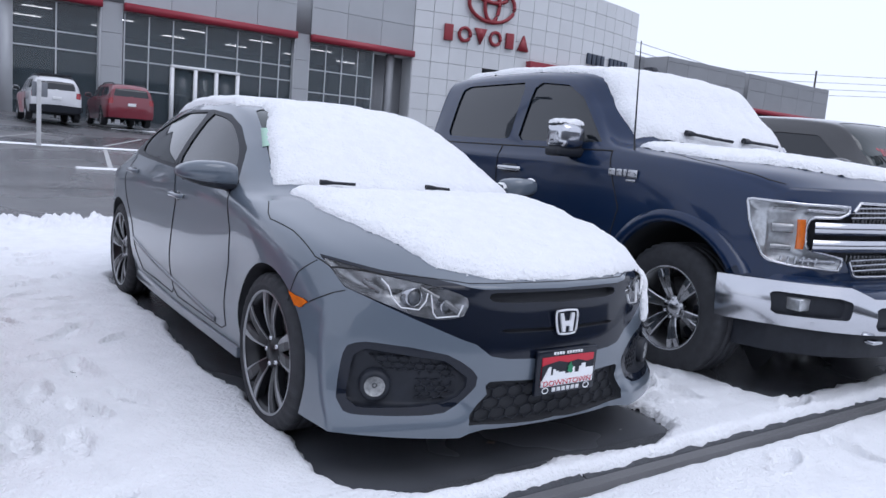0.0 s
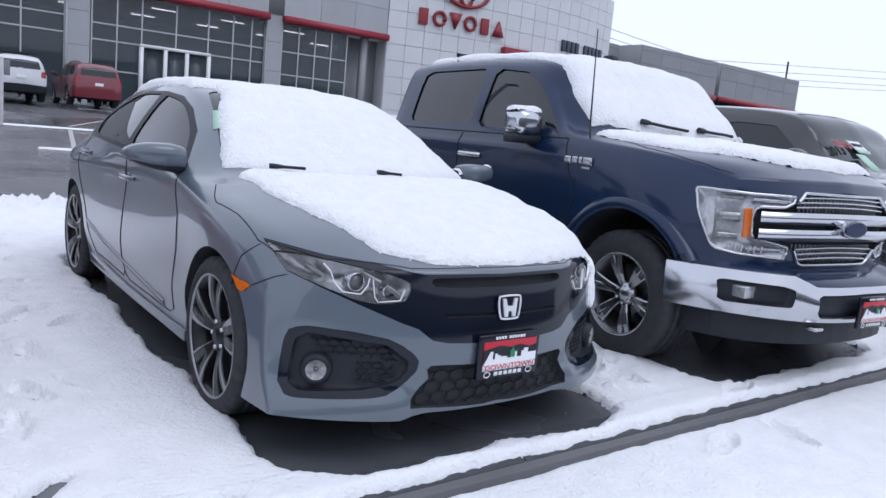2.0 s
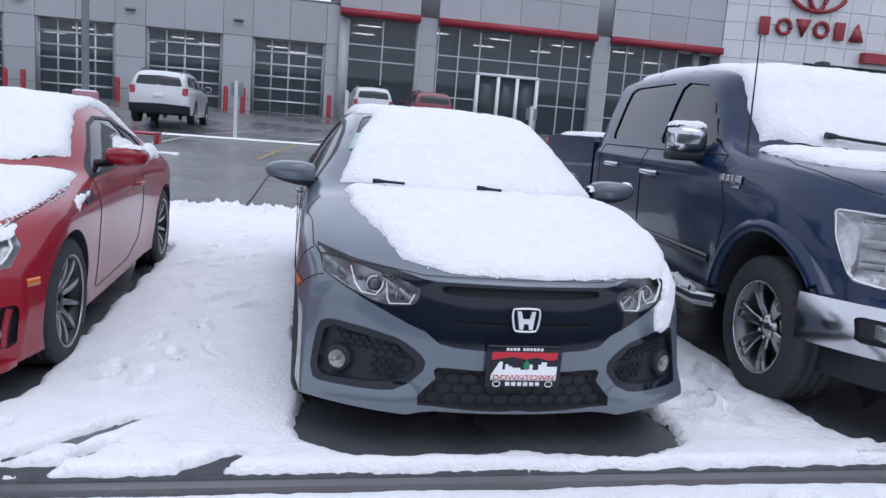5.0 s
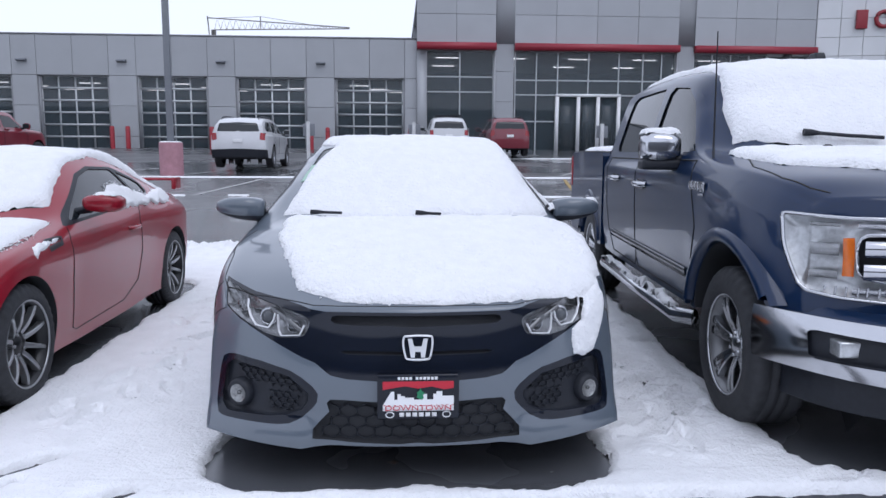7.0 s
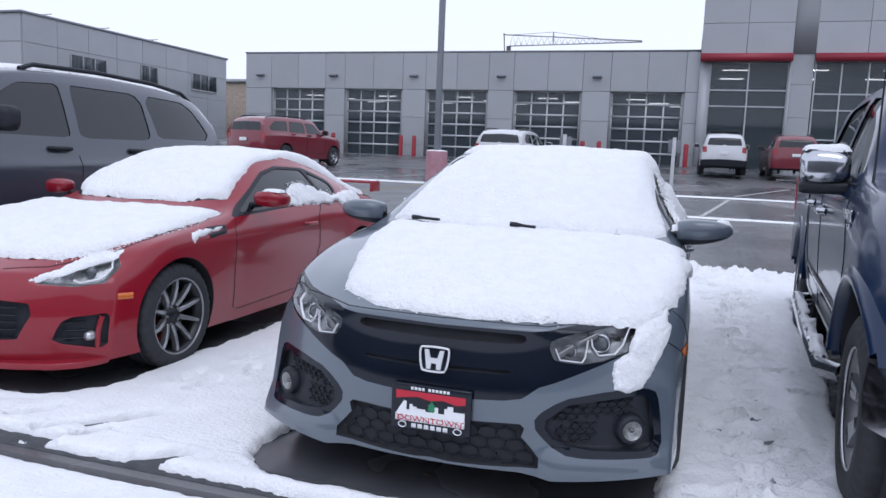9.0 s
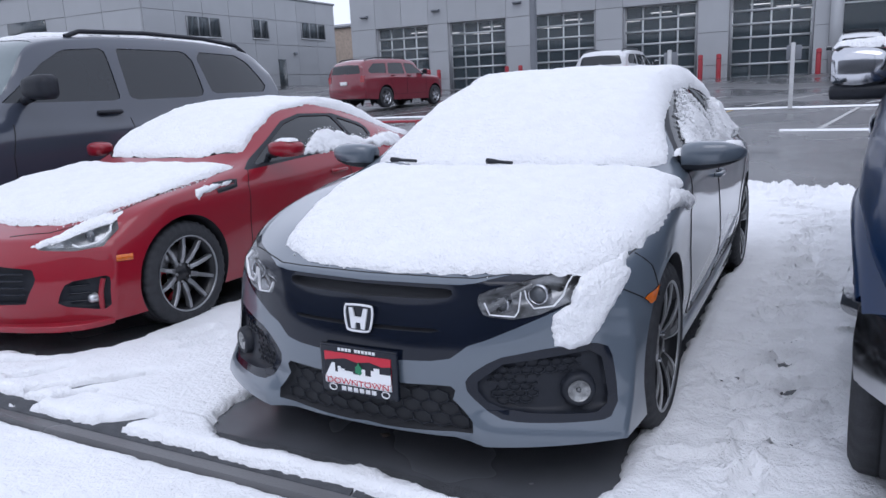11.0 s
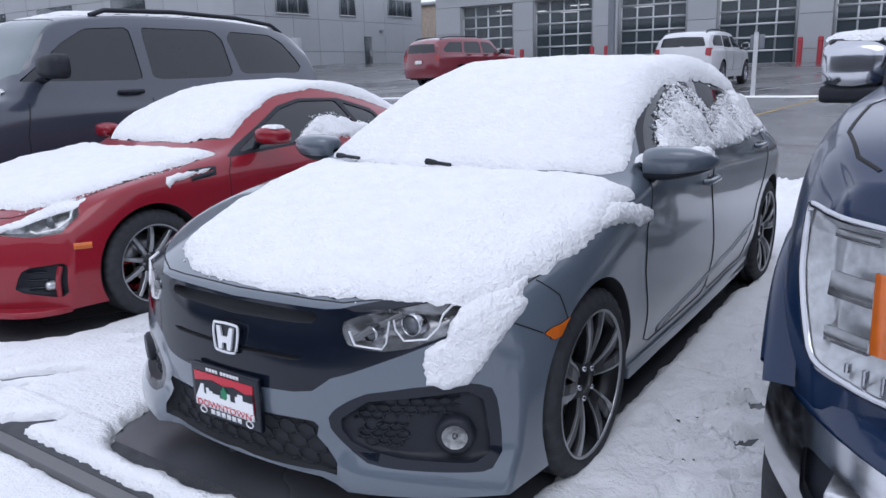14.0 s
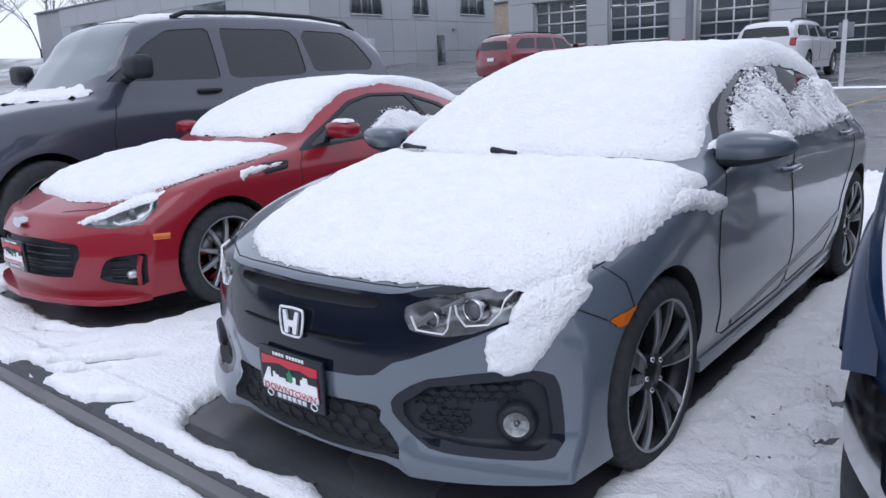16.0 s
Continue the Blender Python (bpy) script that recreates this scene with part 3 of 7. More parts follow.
def write(text, size, mat, parent, m, depth=0.002, bold=0.0, name="lettering", fit=None):
    """Lettering as a mesh; fit: the width it takes."""
    cu = bpy.data.curves.new("lettering", "FONT")
    cu.body, cu.size, cu.extrude, cu.offset = text, size, depth, bold
    cu.align_x, cu.align_y = "CENTER", "CENTER"
    tmp = new("lettering", cu)
    bpy.context.view_layer.update()
    me = bpy.data.meshes.new_from_object(tmp.evaluated_get(bpy.context.evaluated_depsgraph_get()))
    bpy.data.objects.remove(tmp)
    bpy.data.curves.remove(cu)
    me.name = name
    if fit:
        xs = [v.co.x for v in me.vertices]
        k = fit / (max(xs) - min(xs))
        me.transform(Matrix.Diagonal((k, 1, 1, 1)))
    ob = part(name, me, mat, parent, smooth=False)
    ob.matrix_basis = m
    return ob


FACING = pose(0, 0, 0, 90, 0, 0)


def dealer_plate(parent, at, tilt=0.0):
    """A dealer's licence-plate card in a black frame."""
    p = new("licence_plate")
    p.parent = parent
    p.matrix_basis = pose(*at, tilt)
    p["label"] = "dealer plate with a red and white skyline in a black frame"
    part("frame", box_bm((-.156, -.008, -.088), (.156, .012, .088), .006), "gloss_black", p)
    part("card", box_bm((-.135, -.012, -.052), (.135, -.006, .062), .001), "plate_red", p)
    sky = [(-.135, -.03), (.135, -.03), (.135, .012)]
    random.seed(5)
    x = .135
    for k in range(15):
        x2 = x - random.choice((.012, .016, .022))
        h = random.choice((-.008, .0, .006, .014, .024))
        sky += [(x, h), (max(x2, -.135), h)]
        x = x2
        if x < -.13:
            break
    hills = [(-.135, .03), (-.135, -.028), (.135, -.028), (.135, .036), (.10, .030), (.05, .042), (.0, .034), (-.05, .044), (-.09, .038)]
    part("hill_print", prism(hills, -.0135, -.010), "black", p, smooth=False)
    part("skyline", prism(sky, -.0155, -.010), "white", p, smooth=False)
    part("card_foot", box_bm((-.135, -.0150, -.052), (.135, -.009, -.027)), "white", p)
    leaf = [(.0, .0), (.008, -.004), (.016, .004), (.013, .012), (.017, .022), (.008, .030), (.004, .042), (-.002, .030), (-.011, .024), (-.008, .014), (-.012, .006)]
    part("leaf", prism([(x + .005, z - .004) for x, z in leaf], -.018, -.014), "green", p, smooth=False)
    for dx in range(-13, 14, 2):
        part("dash", box_bm((dx * .01 - .004, -.016, -.0305), (dx * .01 + .004, -.0150, -.0285)), "plate_red", p)
    write("DOWNTOWN", .028, "plate_red", p, pose(0, -.0153, -.0415) @ FACING, .0008, .0, "lettering", .25)
    for k in range(10):
        x = -.078 + k * .0145 + (.010 if k > 3 else 0)
        part("dealer_bar", box_bm((x, -.0098, .068), (x + .0105, -.008, .079)), "white", p)
    for k in range(6):
        x = -.072 + k * .0248
        part("maker_bar", box_bm((x, -.0098, -.0765), (x + .018, -.008, -.0605)), "white", p)
    for sx in (-1, 1):
        part("ring", lathe_ring(sx * .108, -.0685, .015, .0025), "white", p)
    return p


def lathe_ring(x, z, r, t):
    bm = bmesh.new()
    pts = [(x + math.cos(a * math.pi / 10) * r, -.0095, z + math.sin(a * math.pi / 10) * r * .72) for a in range(21)]
    return tube(pts, t, 5, bm)


# ---- grey hatchback ----
def cut_part(bm, region, name, mat, car, label="", drop=0.0, back=0.0, each=False):
    """Cuts a region out of a shell as a part (each: one part for every side)."""
    got = take(bm, cut(bm, region))
    made = []
    for half in (split_sides(got) if each else (got,)):
        if len(half.faces):
            if drop:
                swell(half, drop)
            if back:
                thicken(half, back)
            made.append(part(name, half, mat, car, label))
    return made


HATCH_RAILS = [
    [(.865, -.50, .195), (.885, -.22, .19), (.87, 0, .20), (.84, .40, .19), (.835, .65, .18), (.835, 1.0, .18), (.835, 1.4, .18), (.835, 1.9, .19), (.86, 2.7, .22), (.83, 3.1, .26), (.74, 3.42, .30)],
    [(.862, -.44, .42), (.90, -.20, .44), (.905, 0, .45), (.888, .40, .46), (.890, .65, .47), (.892, 1.0, .48), (.892, 1.4, .49), (.892, 1.9, .50), (.90, 2.7, .45), (.87, 3.1, .47), (.78, 3.46, .48)],
    [(.84, -.42, .60), (.89, -.20, .66), (.90, 0, .70), (.888, .40, .73), (.882, .65, .755), (.879, 1.0, .775), (.878, 1.4, .79), (.880, 1.9, .80), (.905, 2.7, .79), (.87, 3.1, .79), (.78, 3.45, .76)],
    [(.77, -.46, .69), (.83, -.26, .775), (.855, 0, .84), (.863, .34, .885), (.862, .60, .905), (.860, 1.0, .925), (.856, 1.4, .94), (.846, 1.9, .96), (.80, 2.7, .985), (.74, 3.1, .97), (.66, 3.44, .93)],
    [(.64, -.60, .705), (.68, -.34, .80), (.715, -.04, .87), (.735, .22, .915), (.72, .50, .965), (.665, .92, 1.16), (.62, 1.34, 1.295), (.605, 1.85, 1.335), (.58, 2.6, 1.28), (.56, 3.05, 1.14), (.55, 3.50, .95)],
    [(.40, -.698, .715), (.42, -.42, .82), (.44, -.08, .895), (.48, .17, .94), (.50, .36, .965), (.49, .80, 1.185), (.49, 1.26, 1.345), (.50, 1.85, 1.385), (.48, 2.6, 1.325), (.46, 3.08, 1.165), (.44, 3.54, .96)],
    [(0, -.738, .715), (0, -.45, .82), (0, -.11, .90), (0, .14, .945), (0, .31, .97), (0, .76, 1.20), (0, 1.22, 1.36), (0, 1.85, 1.40), (0, 2.6, 1.345), (0, 3.1, 1.18), (0, 3.56, .97)],
]


def honeycomb(tree, poly, parent, size=.045, name="grille_mesh", both=True, back=.0):
    """Hexagon bars inside an outline (x, z), lying on a shell."""
    bm = bmesh.new()
    q = np.asarray(poly, float)
    lo, hi = q.min(0), q.max(0)
    h = size * .62
    done = set()
    for i in range(int((hi[0] - lo[0]) / size) + 2):
        for j in range(int((hi[1] - lo[1]) / h) + 2):
            cx, cz = lo[0] + (i + .5 * (j % 2)) * size, lo[1] + j * h
            ring = [(cx + dx * size / 2, cz + dz * h) for dx, dz in ((-1, .33), (0, .67), (1, .33), (1, -.33), (0, -.67), (-1, -.33))]
            for a, b in zip(ring, ring[1:] + ring[:1]):
                key = tuple(sorted((tuple(np.round(a, 3)), tuple(np.round(b, 3)))))
                if key in done or max(inside([a, b], poly)) > 0:
                    continue
                done.add(key)
                laid = lay(tree, [(a[0], 0, a[1]), (b[0], 0, b[1])], (0, 1, 0), .0)
                if len(laid) == 2:
                    tube([laid[0][0], laid[1][0]], .0034, 4, bm)
    return part(name, bm, "black", parent)


HEADLAMP = [(.812, .768), (.785, .685), (.70, .646), (.60, .606), (.52, .594), (.437, .607), (.412, .65), (.42, .68), (.52, .712), (.655, .733)]
FRONT_BLACK = [(-.01, .703), (.38, .705), (.43, .719), (.53, .736), (.66, .747), (.818, .778), (.806, .75), (.785, .681), (.70, .640), (.60, .595), (.427, .521), (.383, .508), (.339, .468), (.296, .456), (.167, .449), (-.01, .441)]
FOG_POCKET = [(.805, .44), (.79, .482), (.76, .497), (.72, .502), (.485, .472), (.374, .379), (.43, .306), (.48, .268), (.576, .254), (.79, .246), (.825, .29)]
LOWER_GRILLE = [(-.01, .362), (.157, .366), (.362, .376), (.345, .352), (.328, .334), (.436, .214), (.30, .201), (.17, .193), (-.01, .188)]
FRONT_GLASS = [(.70, .975), (.88, 1.105), (1.11, 1.212), (1.32, 1.272), (1.56, 1.297), (1.53, .992), (1.1, .978)]
REAR_GLASS = [(1.62, .995), (1.66, 1.303), (2.06, 1.298), (2.40, 1.235), (2.70, 1.115), (2.60, 1.03), (2.2, 1.008)]


def nose_badge(parent, at):
    """The chrome badge of the nose: a rounded frame and the stroke shape in it."""
    badge = new("badge")
    badge.parent = parent
    badge.matrix_basis = pose(*at, -6)
    badge["label"] = "chrome badge"
    outer = smooth_outline([(-.052, .044), (0, .047), (.052, .044), (.056, .02), (.047, -.034), (.036, -.043), (0, -.045), (-.036, -.043), (-.047, -.034), (-.056, .02)], 3)
    part("badge_back", prism(outer, -.004, .012), "gloss_black", badge, smooth=False)
    ring = [Vector((x, -.006, z)) for x, z in outer]
    part("badge_frame", tube(ring + ring[:1], .0045, 6), "bright", badge)
    stroke = [(-.038, .036), (-.022, .036), (-.014, .006), (.014, .006), (.022, .036), (.038, .036), (.027, -.036), (.012, -.036), (.010, -.014), (-.010, -.014), (-.012, -.036), (-.027, -.036)]
    part("badge_stroke", prism(stroke, -.011, -.003), "bright", badge, smooth=False)


def wedge_mirror(side, drop):
    """A mirror housing that narrows to a blunt outer tip; drop: how far the dark under-shell hangs below."""
    bm, rings = bmesh.new(), []
    for x, front, back, low, top in glide([(.812, .625, .700, .955, 1.035), (.83, .590, .710, .948, 1.052), (.90, .565, .712, .948, 1.064), (.98, .575, .712, .956, 1.062), (1.045, .605, .712, .972, 1.048), (1.078, .650, .710, .990, 1.026), (1.084, .680, .705, 1.000, 1.014)], 3):
        if drop:
            front, top, low = front + .010, (low + top) / 2, low - drop * (1.09 - x) / .28
        ring = []
        for k in range(20):
            c, s = math.cos(k * math.pi / 10), math.sin(k * math.pi / 10)
            c, s = math.copysign(abs(c) ** .62, c), math.copysign(abs(s) ** .62, s)
            ring.append(bm.verts.new((side * x, (front + back) / 2 + c * (back - front) / 2, (low + top) / 2 + s * (top - low) / 2)))
        rings.append(ring)
    for a, b in zip(rings, rings[1:]):
        for k in range(20):
            bm.faces.new((a[k], a[(k + 1) % 20], b[(k + 1) % 20], b[k]))
    bm.faces.new(rings[0])
    bm.faces.new(rings[-1])
    bmesh.ops.recalc_face_normals(bm, faces=bm.faces)
    return bm


def hatchback():
    car = thing("hatchback_car", None, "grey five-door hatchback with snow on its hood, windscreen and roof", "car")
    bm = shell(HATCH_RAILS, [(-.772, .18), (-.795, .42), (-.770, .60)], [(3.60, .32), (3.64, .5), (3.62, .74)])
    ease = lambda a: min(max(a, 0), 1) ** 2 * (3 - 2 * min(max(a, 0), 1))
    for v in bm.verts:
        if v.co.y < -.1 and v.co.z < .34:
            f = ease((abs(v.co.x) - .36) / .08) * ease((.285 - v.co.z) / .05)
            v.co.y -= .038 * f
            v.co.z -= .012 * f
    tree = tree_of(bm)
    for y in (0.0, 2.74):
        bmesh.ops.delete(bm, geom=cut(bm, arch_region(y, .33, .36)), context="FACES")
    # side glass in black surrounds
    outer = [(.60, .935), (.86, 1.125), (1.10, 1.235), (1.32, 1.297), (1.62, 1.322), (2.06, 1.318), (2.42, 1.255), (2.80, 1.115), (2.96, 1.02), (2.60, .995), (1.6, .972), (.9, .955)]
    trims = take(bm, cut(bm, side_region(outer)))
    for pane in (FRONT_GLASS, REAR_GLASS):
        add_glass(car, take(trims, cut(trims, side_region(smooth_outline(pane, 3)))), "side_window", "tint", -.006)
    for half in split_sides(trims):
        part("window_surround", half, "black", car)
    screen = [(-.01, .33), (.40, .36), (.60, .47), (.655, .60), (.60, .85), (.545, 1.12), (.52, 1.22), (.40, 1.20), (-.01, 1.17)]
    cut_part(bm, top_region(screen, .93), "windscreen", "screen", car, drop=-.004)
    cut_part(bm, lambda co: np.where((co[:, 2] < .95) | (co[:, 1] < 2.3), 1.0, inside(np.stack([np.abs(co[:, 0]), co[:, 1]], 1), [(-.01, 2.68), (.44, 2.68), (.46, 3.3), (-.01, 3.35)])), "rear_window", "tint", car, drop=-.004)
    # nose
    black = take(bm, cut(bm, front_region(FRONT_BLACK, -.2)))
    lamps = take(black, cut(black, front_region(HEADLAMP, -.2)))
    slit = [(-.01, .693), (.355, .691), (.342, .668), (.296, .657), (-.01, .652)]
    recess(black, front_region(slit, -.3), (0, .035, -.005), "grille_slot", "void", car)
    low = [(-.01, .560), (.31, .563), (.325, .553), (.30, .545), (-.01, .540)]
    recess(black, front_region(low, -.3), (0, .02, 0), "grille_slot", "void", car)
    part("front_grille", black, "gloss_black", car, "gloss black grille panel")
    pocket = take(bm, cut(bm, front_region(smooth_outline(FOG_POCKET, 2), -.2)))
    tree_pocket = tree_of(pocket)
    inner = [(.775, .45), (.74, .478), (.50, .452), (.405, .378), (.46, .305), (.57, .282), (.775, .268), (.80, .30)]
    for half in recess(pocket, front_region(inner, -.2), (0, .028, 0), "fog_insert", "black", car, True):
        pass
    for half in split_sides(pocket):
        part("fog_bezel", half, "gloss_black", car)
    inner_tree = BVHTree.FromPolygons(*set_back(tree, .022))
    for sd in (1, -1):
        comb = [(sd * .74, .47), (sd * .50, .445), (sd * .425, .378), (sd * .70, .40)]
        honeycomb(inner_tree, comb, car, .034)
        honeycomb(inner_tree, [(sd * .60, .385), (sd * .44, .372), (sd * .47, .305), (sd * .59, .30)], car, .034)
        fog = new("fog_lamp")
        fog.parent = car
        fog.matrix_basis = pose(sd * .717, -.592, .348) @ pose(0, 0, 0, 0, 0, sd * 28)
        part("lamp_bezel", tilt_y(lathe([(.038, -.008), (.046, -.010), (.056, .0), (.060, .03)], 32)), "black", fog)
        part("lamp_bowl", tilt_y(lathe([(.002, .006), (.018, .003), (.030, -.002), (.037, -.007)], 32)), "fog_bowl", fog)
        part("lamp_lens", tilt_y(lathe([(.001, -.014), (.016, -.012), (.030, -.007), (.038, -.001)], 32)), "lens", fog)
        part("bulb", tilt_y(lathe([(.001, -.006), (.007, -.004), (.009, .005)], 16)), "lamp_dark", fog)
    recess(bm, front_region(LOWER_GRILLE, -.2), (0, .03, 0), "lower_grille", "void", car)
    both = LOWER_GRILLE[1:-1]
    honeycomb(inner_tree, [(x, z) for x, z in both] + [(-x, z) for x, z in both[::-1]], car, .068)
    # headlamps: bowl behind, clear lens in front
    for half in split_sides(lamps):
        sd = 1 if sum(v.co.x for v in half.verts) > 0 else -1
        lamp = new("headlamp")
        lamp.parent = car
        bowl = bowl_of(half, .045)
        part("lamp_housing", bowl, "lamp_clear", lamp)
        back = BVHTree.FromBMesh(half)
        for x, z, r in ((.598, .668, .028), (.49, .640, .020)):
            laid = lay(back, [(sd * x, 0, z)], (0, 1, 0), -.026)
            if laid:
                m = Matrix.Translation(laid[0][0])
                eye = lathe([(.001, -.010), (r * .5, -.008), (r * .85, -.002), (r, .006)], 28)
                shroud = part("projector", transformed(tilt_y(lathe([(r, .004), (r * 1.06, -.004), (r * 1.22, -.004), (r * 1.3, .004), (r * 1.35, .03)], 28)), m), "chrome", lamp)
                part("projector_lens", transformed(tilt_y(eye), m), "eye", shroud)
        for shape in ([(.68, .722), (.665, .665), (.64, .632), (.585, .628), (.562, .66), (.556, .688)], [(.545, .684), (.54, .62), (.53, .603), (.455, .611), (.436, .65)]):
            laid = lay(back, dense([(sd * x, 0, z) for x, z in shape], .015), (0, 1, 0), -.002)
            part("light_guide", strip(laid, .0042, .003), "bright", lamp)
        for x0, x1, z0, z1 in ((.50, .45, .66, .625), (.58, .52, .70, .67), (.73, .70, .715, .68)):
            laid = lay(back, dense([(sd * x0, 0, z0), (sd * x1, 0, z1)], .012), (0, 1, 0), -.008)
            if len(laid) > 1:
                part("reflector", strip(laid, .020, .001), "lamp_dark", lamp)
        part("lamp_lens", half, "lens", lamp)
    # badge, plate, corner markers
    nose_badge(car, (.003, -.784, .578))
    dealer_plate(car, (.004, -.808, .394))
    marker = [(-.182, .628), (-.335, .608), (-.30, .575), (-.215, .585)]
    cut_part(bm, side_region(marker), "side_marker", "amber", car, drop=.004, each=True)
    # hood
    hood_edge = [(-.01, -.716), (.30, -.694), (.40, -.678), (.50, -.622), (.66, -.515), (.80, -.36), (.828, -.28), (.832, -.08), (.855, .10), (.842, .16), (.79, .29), (.70, .41), (.52, .37), (.30, .325), (-.01, .30)]
    cut_part(bm, top_region(hood_edge, .66), "hood", "grey_paint", car)
    for sd in (1, -1):
        laid = lay(tree, dense([(sd * x, y, 0) for x, y in hood_edge[:-4]], .02), (0, 0, -1), .0)
        part("panel_gap", strip(laid, .0045, .0012), "seam", car)
    # doors
    front_door = [(.62, .93), (.50, .76), (.49, .60), (.56, .30), (.64, .268), (1.40, .262), (1.46, .30), (1.46, .52), (1.42, .80), (1.56, 1.0), (1.0, .96)]
    rear_door = [(1.56, 1.0), (1.42, .80), (1.46, .52), (1.46, .30), (1.52, .262), (2.18, .275), (2.27, .40), (2.36, .56), (2.50, .70), (2.66, .98), (2.0, .99)]
    for shape, hy, hz in ((front_door, 1.39, .83), (rear_door, 2.44, .895)):
        for door in cut_part(bm, side_region(shape), "door", "grey_paint", car, each=True):
            sd = 1 if sum(v.co.x for v in door.data.vertices) > 0 else -1
            cup = lay(tree, [(0, hy, hz)], (-sd, 0, 0), -.002)[0][0]
            bm2 = bmesh.new()
            bmesh.ops.create_uvsphere(bm2, u_segments=16, v_segments=8, radius=1, matrix=Matrix.Translation(cup) @ Matrix.Diagonal((.012, .05, .028, 1)))
            part("handle_cup", bm2, "gloss_black", door)
            grip = glide([(cup.x + sd * a, hy + b, hz + .004 + c) for a, b, c in ((.0, -.105, 0), (.024, -.085, 0), (.030, 0, .002), (.024, .085, 0), (.0, .105, 0))], 4)
            part("handle", tube(grip, .014, 8), "grey_paint", door)
            seam(tree, shape[:-1] if shape is front_door else shape[:-1], sd, door)
    for sd in (1, -1):
        fold = [(2.30, .47), (1.9, .40), (1.2, .335), (.72, .295)]
        seam(tree, fold, sd, car, .016, "side_fold", "grey_paint", .004)
        # near-black strip under the fold stands in for its shade; no gap here
        seam(tree, [(y, z - .016) for y, z in fold], sd, car, .006, "side_fold_shade", "seam", .0)
        seam(tree, [(-.21, .585), (-.24, .70), (-.30, .755)], sd, car, .003)
        seam(tree, [(-.335, .608), (-.42, .655), (-.455, .67)], sd, car, .003)
        skirt = prism(smooth_outline([(.40, .185), (.40, .235), (1.4, .225), (2.30, .26), (2.36, .205), (2.2, .185), (1.3, .178)], 3), .0, .030, .006, "yz")
        for v in skirt.verts:
            v.co.x = sd * (.835 + v.co.x)
        part("side_skirt", skirt, "grey_paint", car)
        mirror = part("mirror", wedge_mirror(sd, .0), "grey_paint", car)
        part("mirror_base", wedge_mirror(sd, .022), "black", mirror)
        part("mirror_glass", box_bm((sd * .945 - .10, .708, .965), (sd * .945 + .10, .716, 1.035), .003), "tint", mirror)
        part("mirror_arm", tube([(sd * .80, .66, .945), (sd * .86, .665, .955), (sd * .90, .67, .975)], [.035, .03, .026], 10), "black", mirror)
    # wipers
    for x0, y0, x1, y1 in ((-.52, .36, -.36, .315), (.02, .295, .15, .275)):
        laid = lay(tree, dense([(x0, y0, 0), (x1, y1, 0)], .03), (0, 0, -1), .04)
        part("wiper", tube([p for p, n in laid], [.014, .013] + [.008] * (len(laid) - 2), 6), "black", car)
    return car, bm, tree


def tilt_y(bm):
    """From a turned shape along x to one along y."""
    bmesh.ops.transform(bm, matrix=Matrix.Rotation(radians(90), 4, "Z"), verts=bm.verts)
    return bm


def transformed(bm, m):
    bmesh.ops.transform(bm, matrix=m, verts=bm.verts)
    return bm


def set_back(tree, d):
    """A sheet d behind the nose, to lay meshes on."""
    pts, polys = [], []
    nx, nz = 60, 20
    for j in range(nz + 1):
        for i in range(nx + 1):
            x, z = -.84 + 1.68 * i / nx, .19 + .34 * j / nz
            hit = tree.ray_cast(Vector((x, -3, z)), Vector((0, 1, 0)))[0]
            pts.append((x, (hit.y if hit is not None else -.4) + d, z))
    for j in range(nz):
        for i in range(nx):
            a = j * (nx + 1) + i
            polys.append((a, a + 1, a + nx + 2, a + nx + 1))
    return pts, polys


hatch_style = dict(rim="black_alloy", spoke="black_alloy", face=((.004, .034), (.003, .014)), lip="machined", n=5, twin=2, spread=.40, w=(.034, .062), dish=(.66, .94), twist=.07, caliper="black", cap="black_alloy", nut="chrome")
hatch, hatch_bm, hatch_tree = hatchback()
part("body", hatch_bm, "grey_paint", hatch)
for sy in (0.0, 2.74):
    for sd in (1, -1):
        wheel(hatch, (sd * .785, sy, .325), sd, .325, .252, .105, hatch_style)
        well(hatch, sy, .33, .36, .55, .9, sd, hatch_tree)
underbody(hatch, .72, -.55, 3.3, .2)

hood_snow = [(-.66, .36), (-.645, .07), (-.60, -.11), (-.545, -.34), (-.48, -.57), (-.38, -.625), (-.21, -.685), (0, -.708), (.25, -.68), (.36, -.672), (.58, -.60), (.70, -.52), (.79, -.40), (.835, -.26), (.86, -.08), (.868, .10), (.86, .42), (.70, .42), (.40, .335), (0, .295), (-.40, .325), (-.6, .41)]
snow_on("hood_snow", [hatch_tree], hood_snow, .042, "smooth white snow blanket on a car hood", res=.015)
snow_crumbs(hatch_tree, edge_band(hood_snow[4:14], .022, .02), (0, 0, -1), 420, .0055, "snow grains along a hood's front edge", 3)
roof_snow = [(-.70, .49), (-.655, .65), (-.60, .80), (-.545, .97), (-.48, 1.15), (-.46, 1.30), (-.56, 1.38), (-.585, 1.7), (-.56, 2.5), (-.48, 3.05), (-.40, 3.50), (.46, 3.50), (.60, 3.05), (.66, 2.6), (.66, 1.9), (.65, 1.4), (.68, .92), (.76, .56), (.70, .46), (.40, .37), (0, .335), (-.40, .365)]
snow_on("roof_snow", [hatch_tree], roof_snow, .036, "thick white snow over a windscreen and roof", res=.018)
drop_snow = [(.645, .60), (.64, .50), (.69, .482), (.74, .50), (.785, .60), (.82, .70), (.81, .78), (.74, .74), (.70, .68), (.69, .63)]
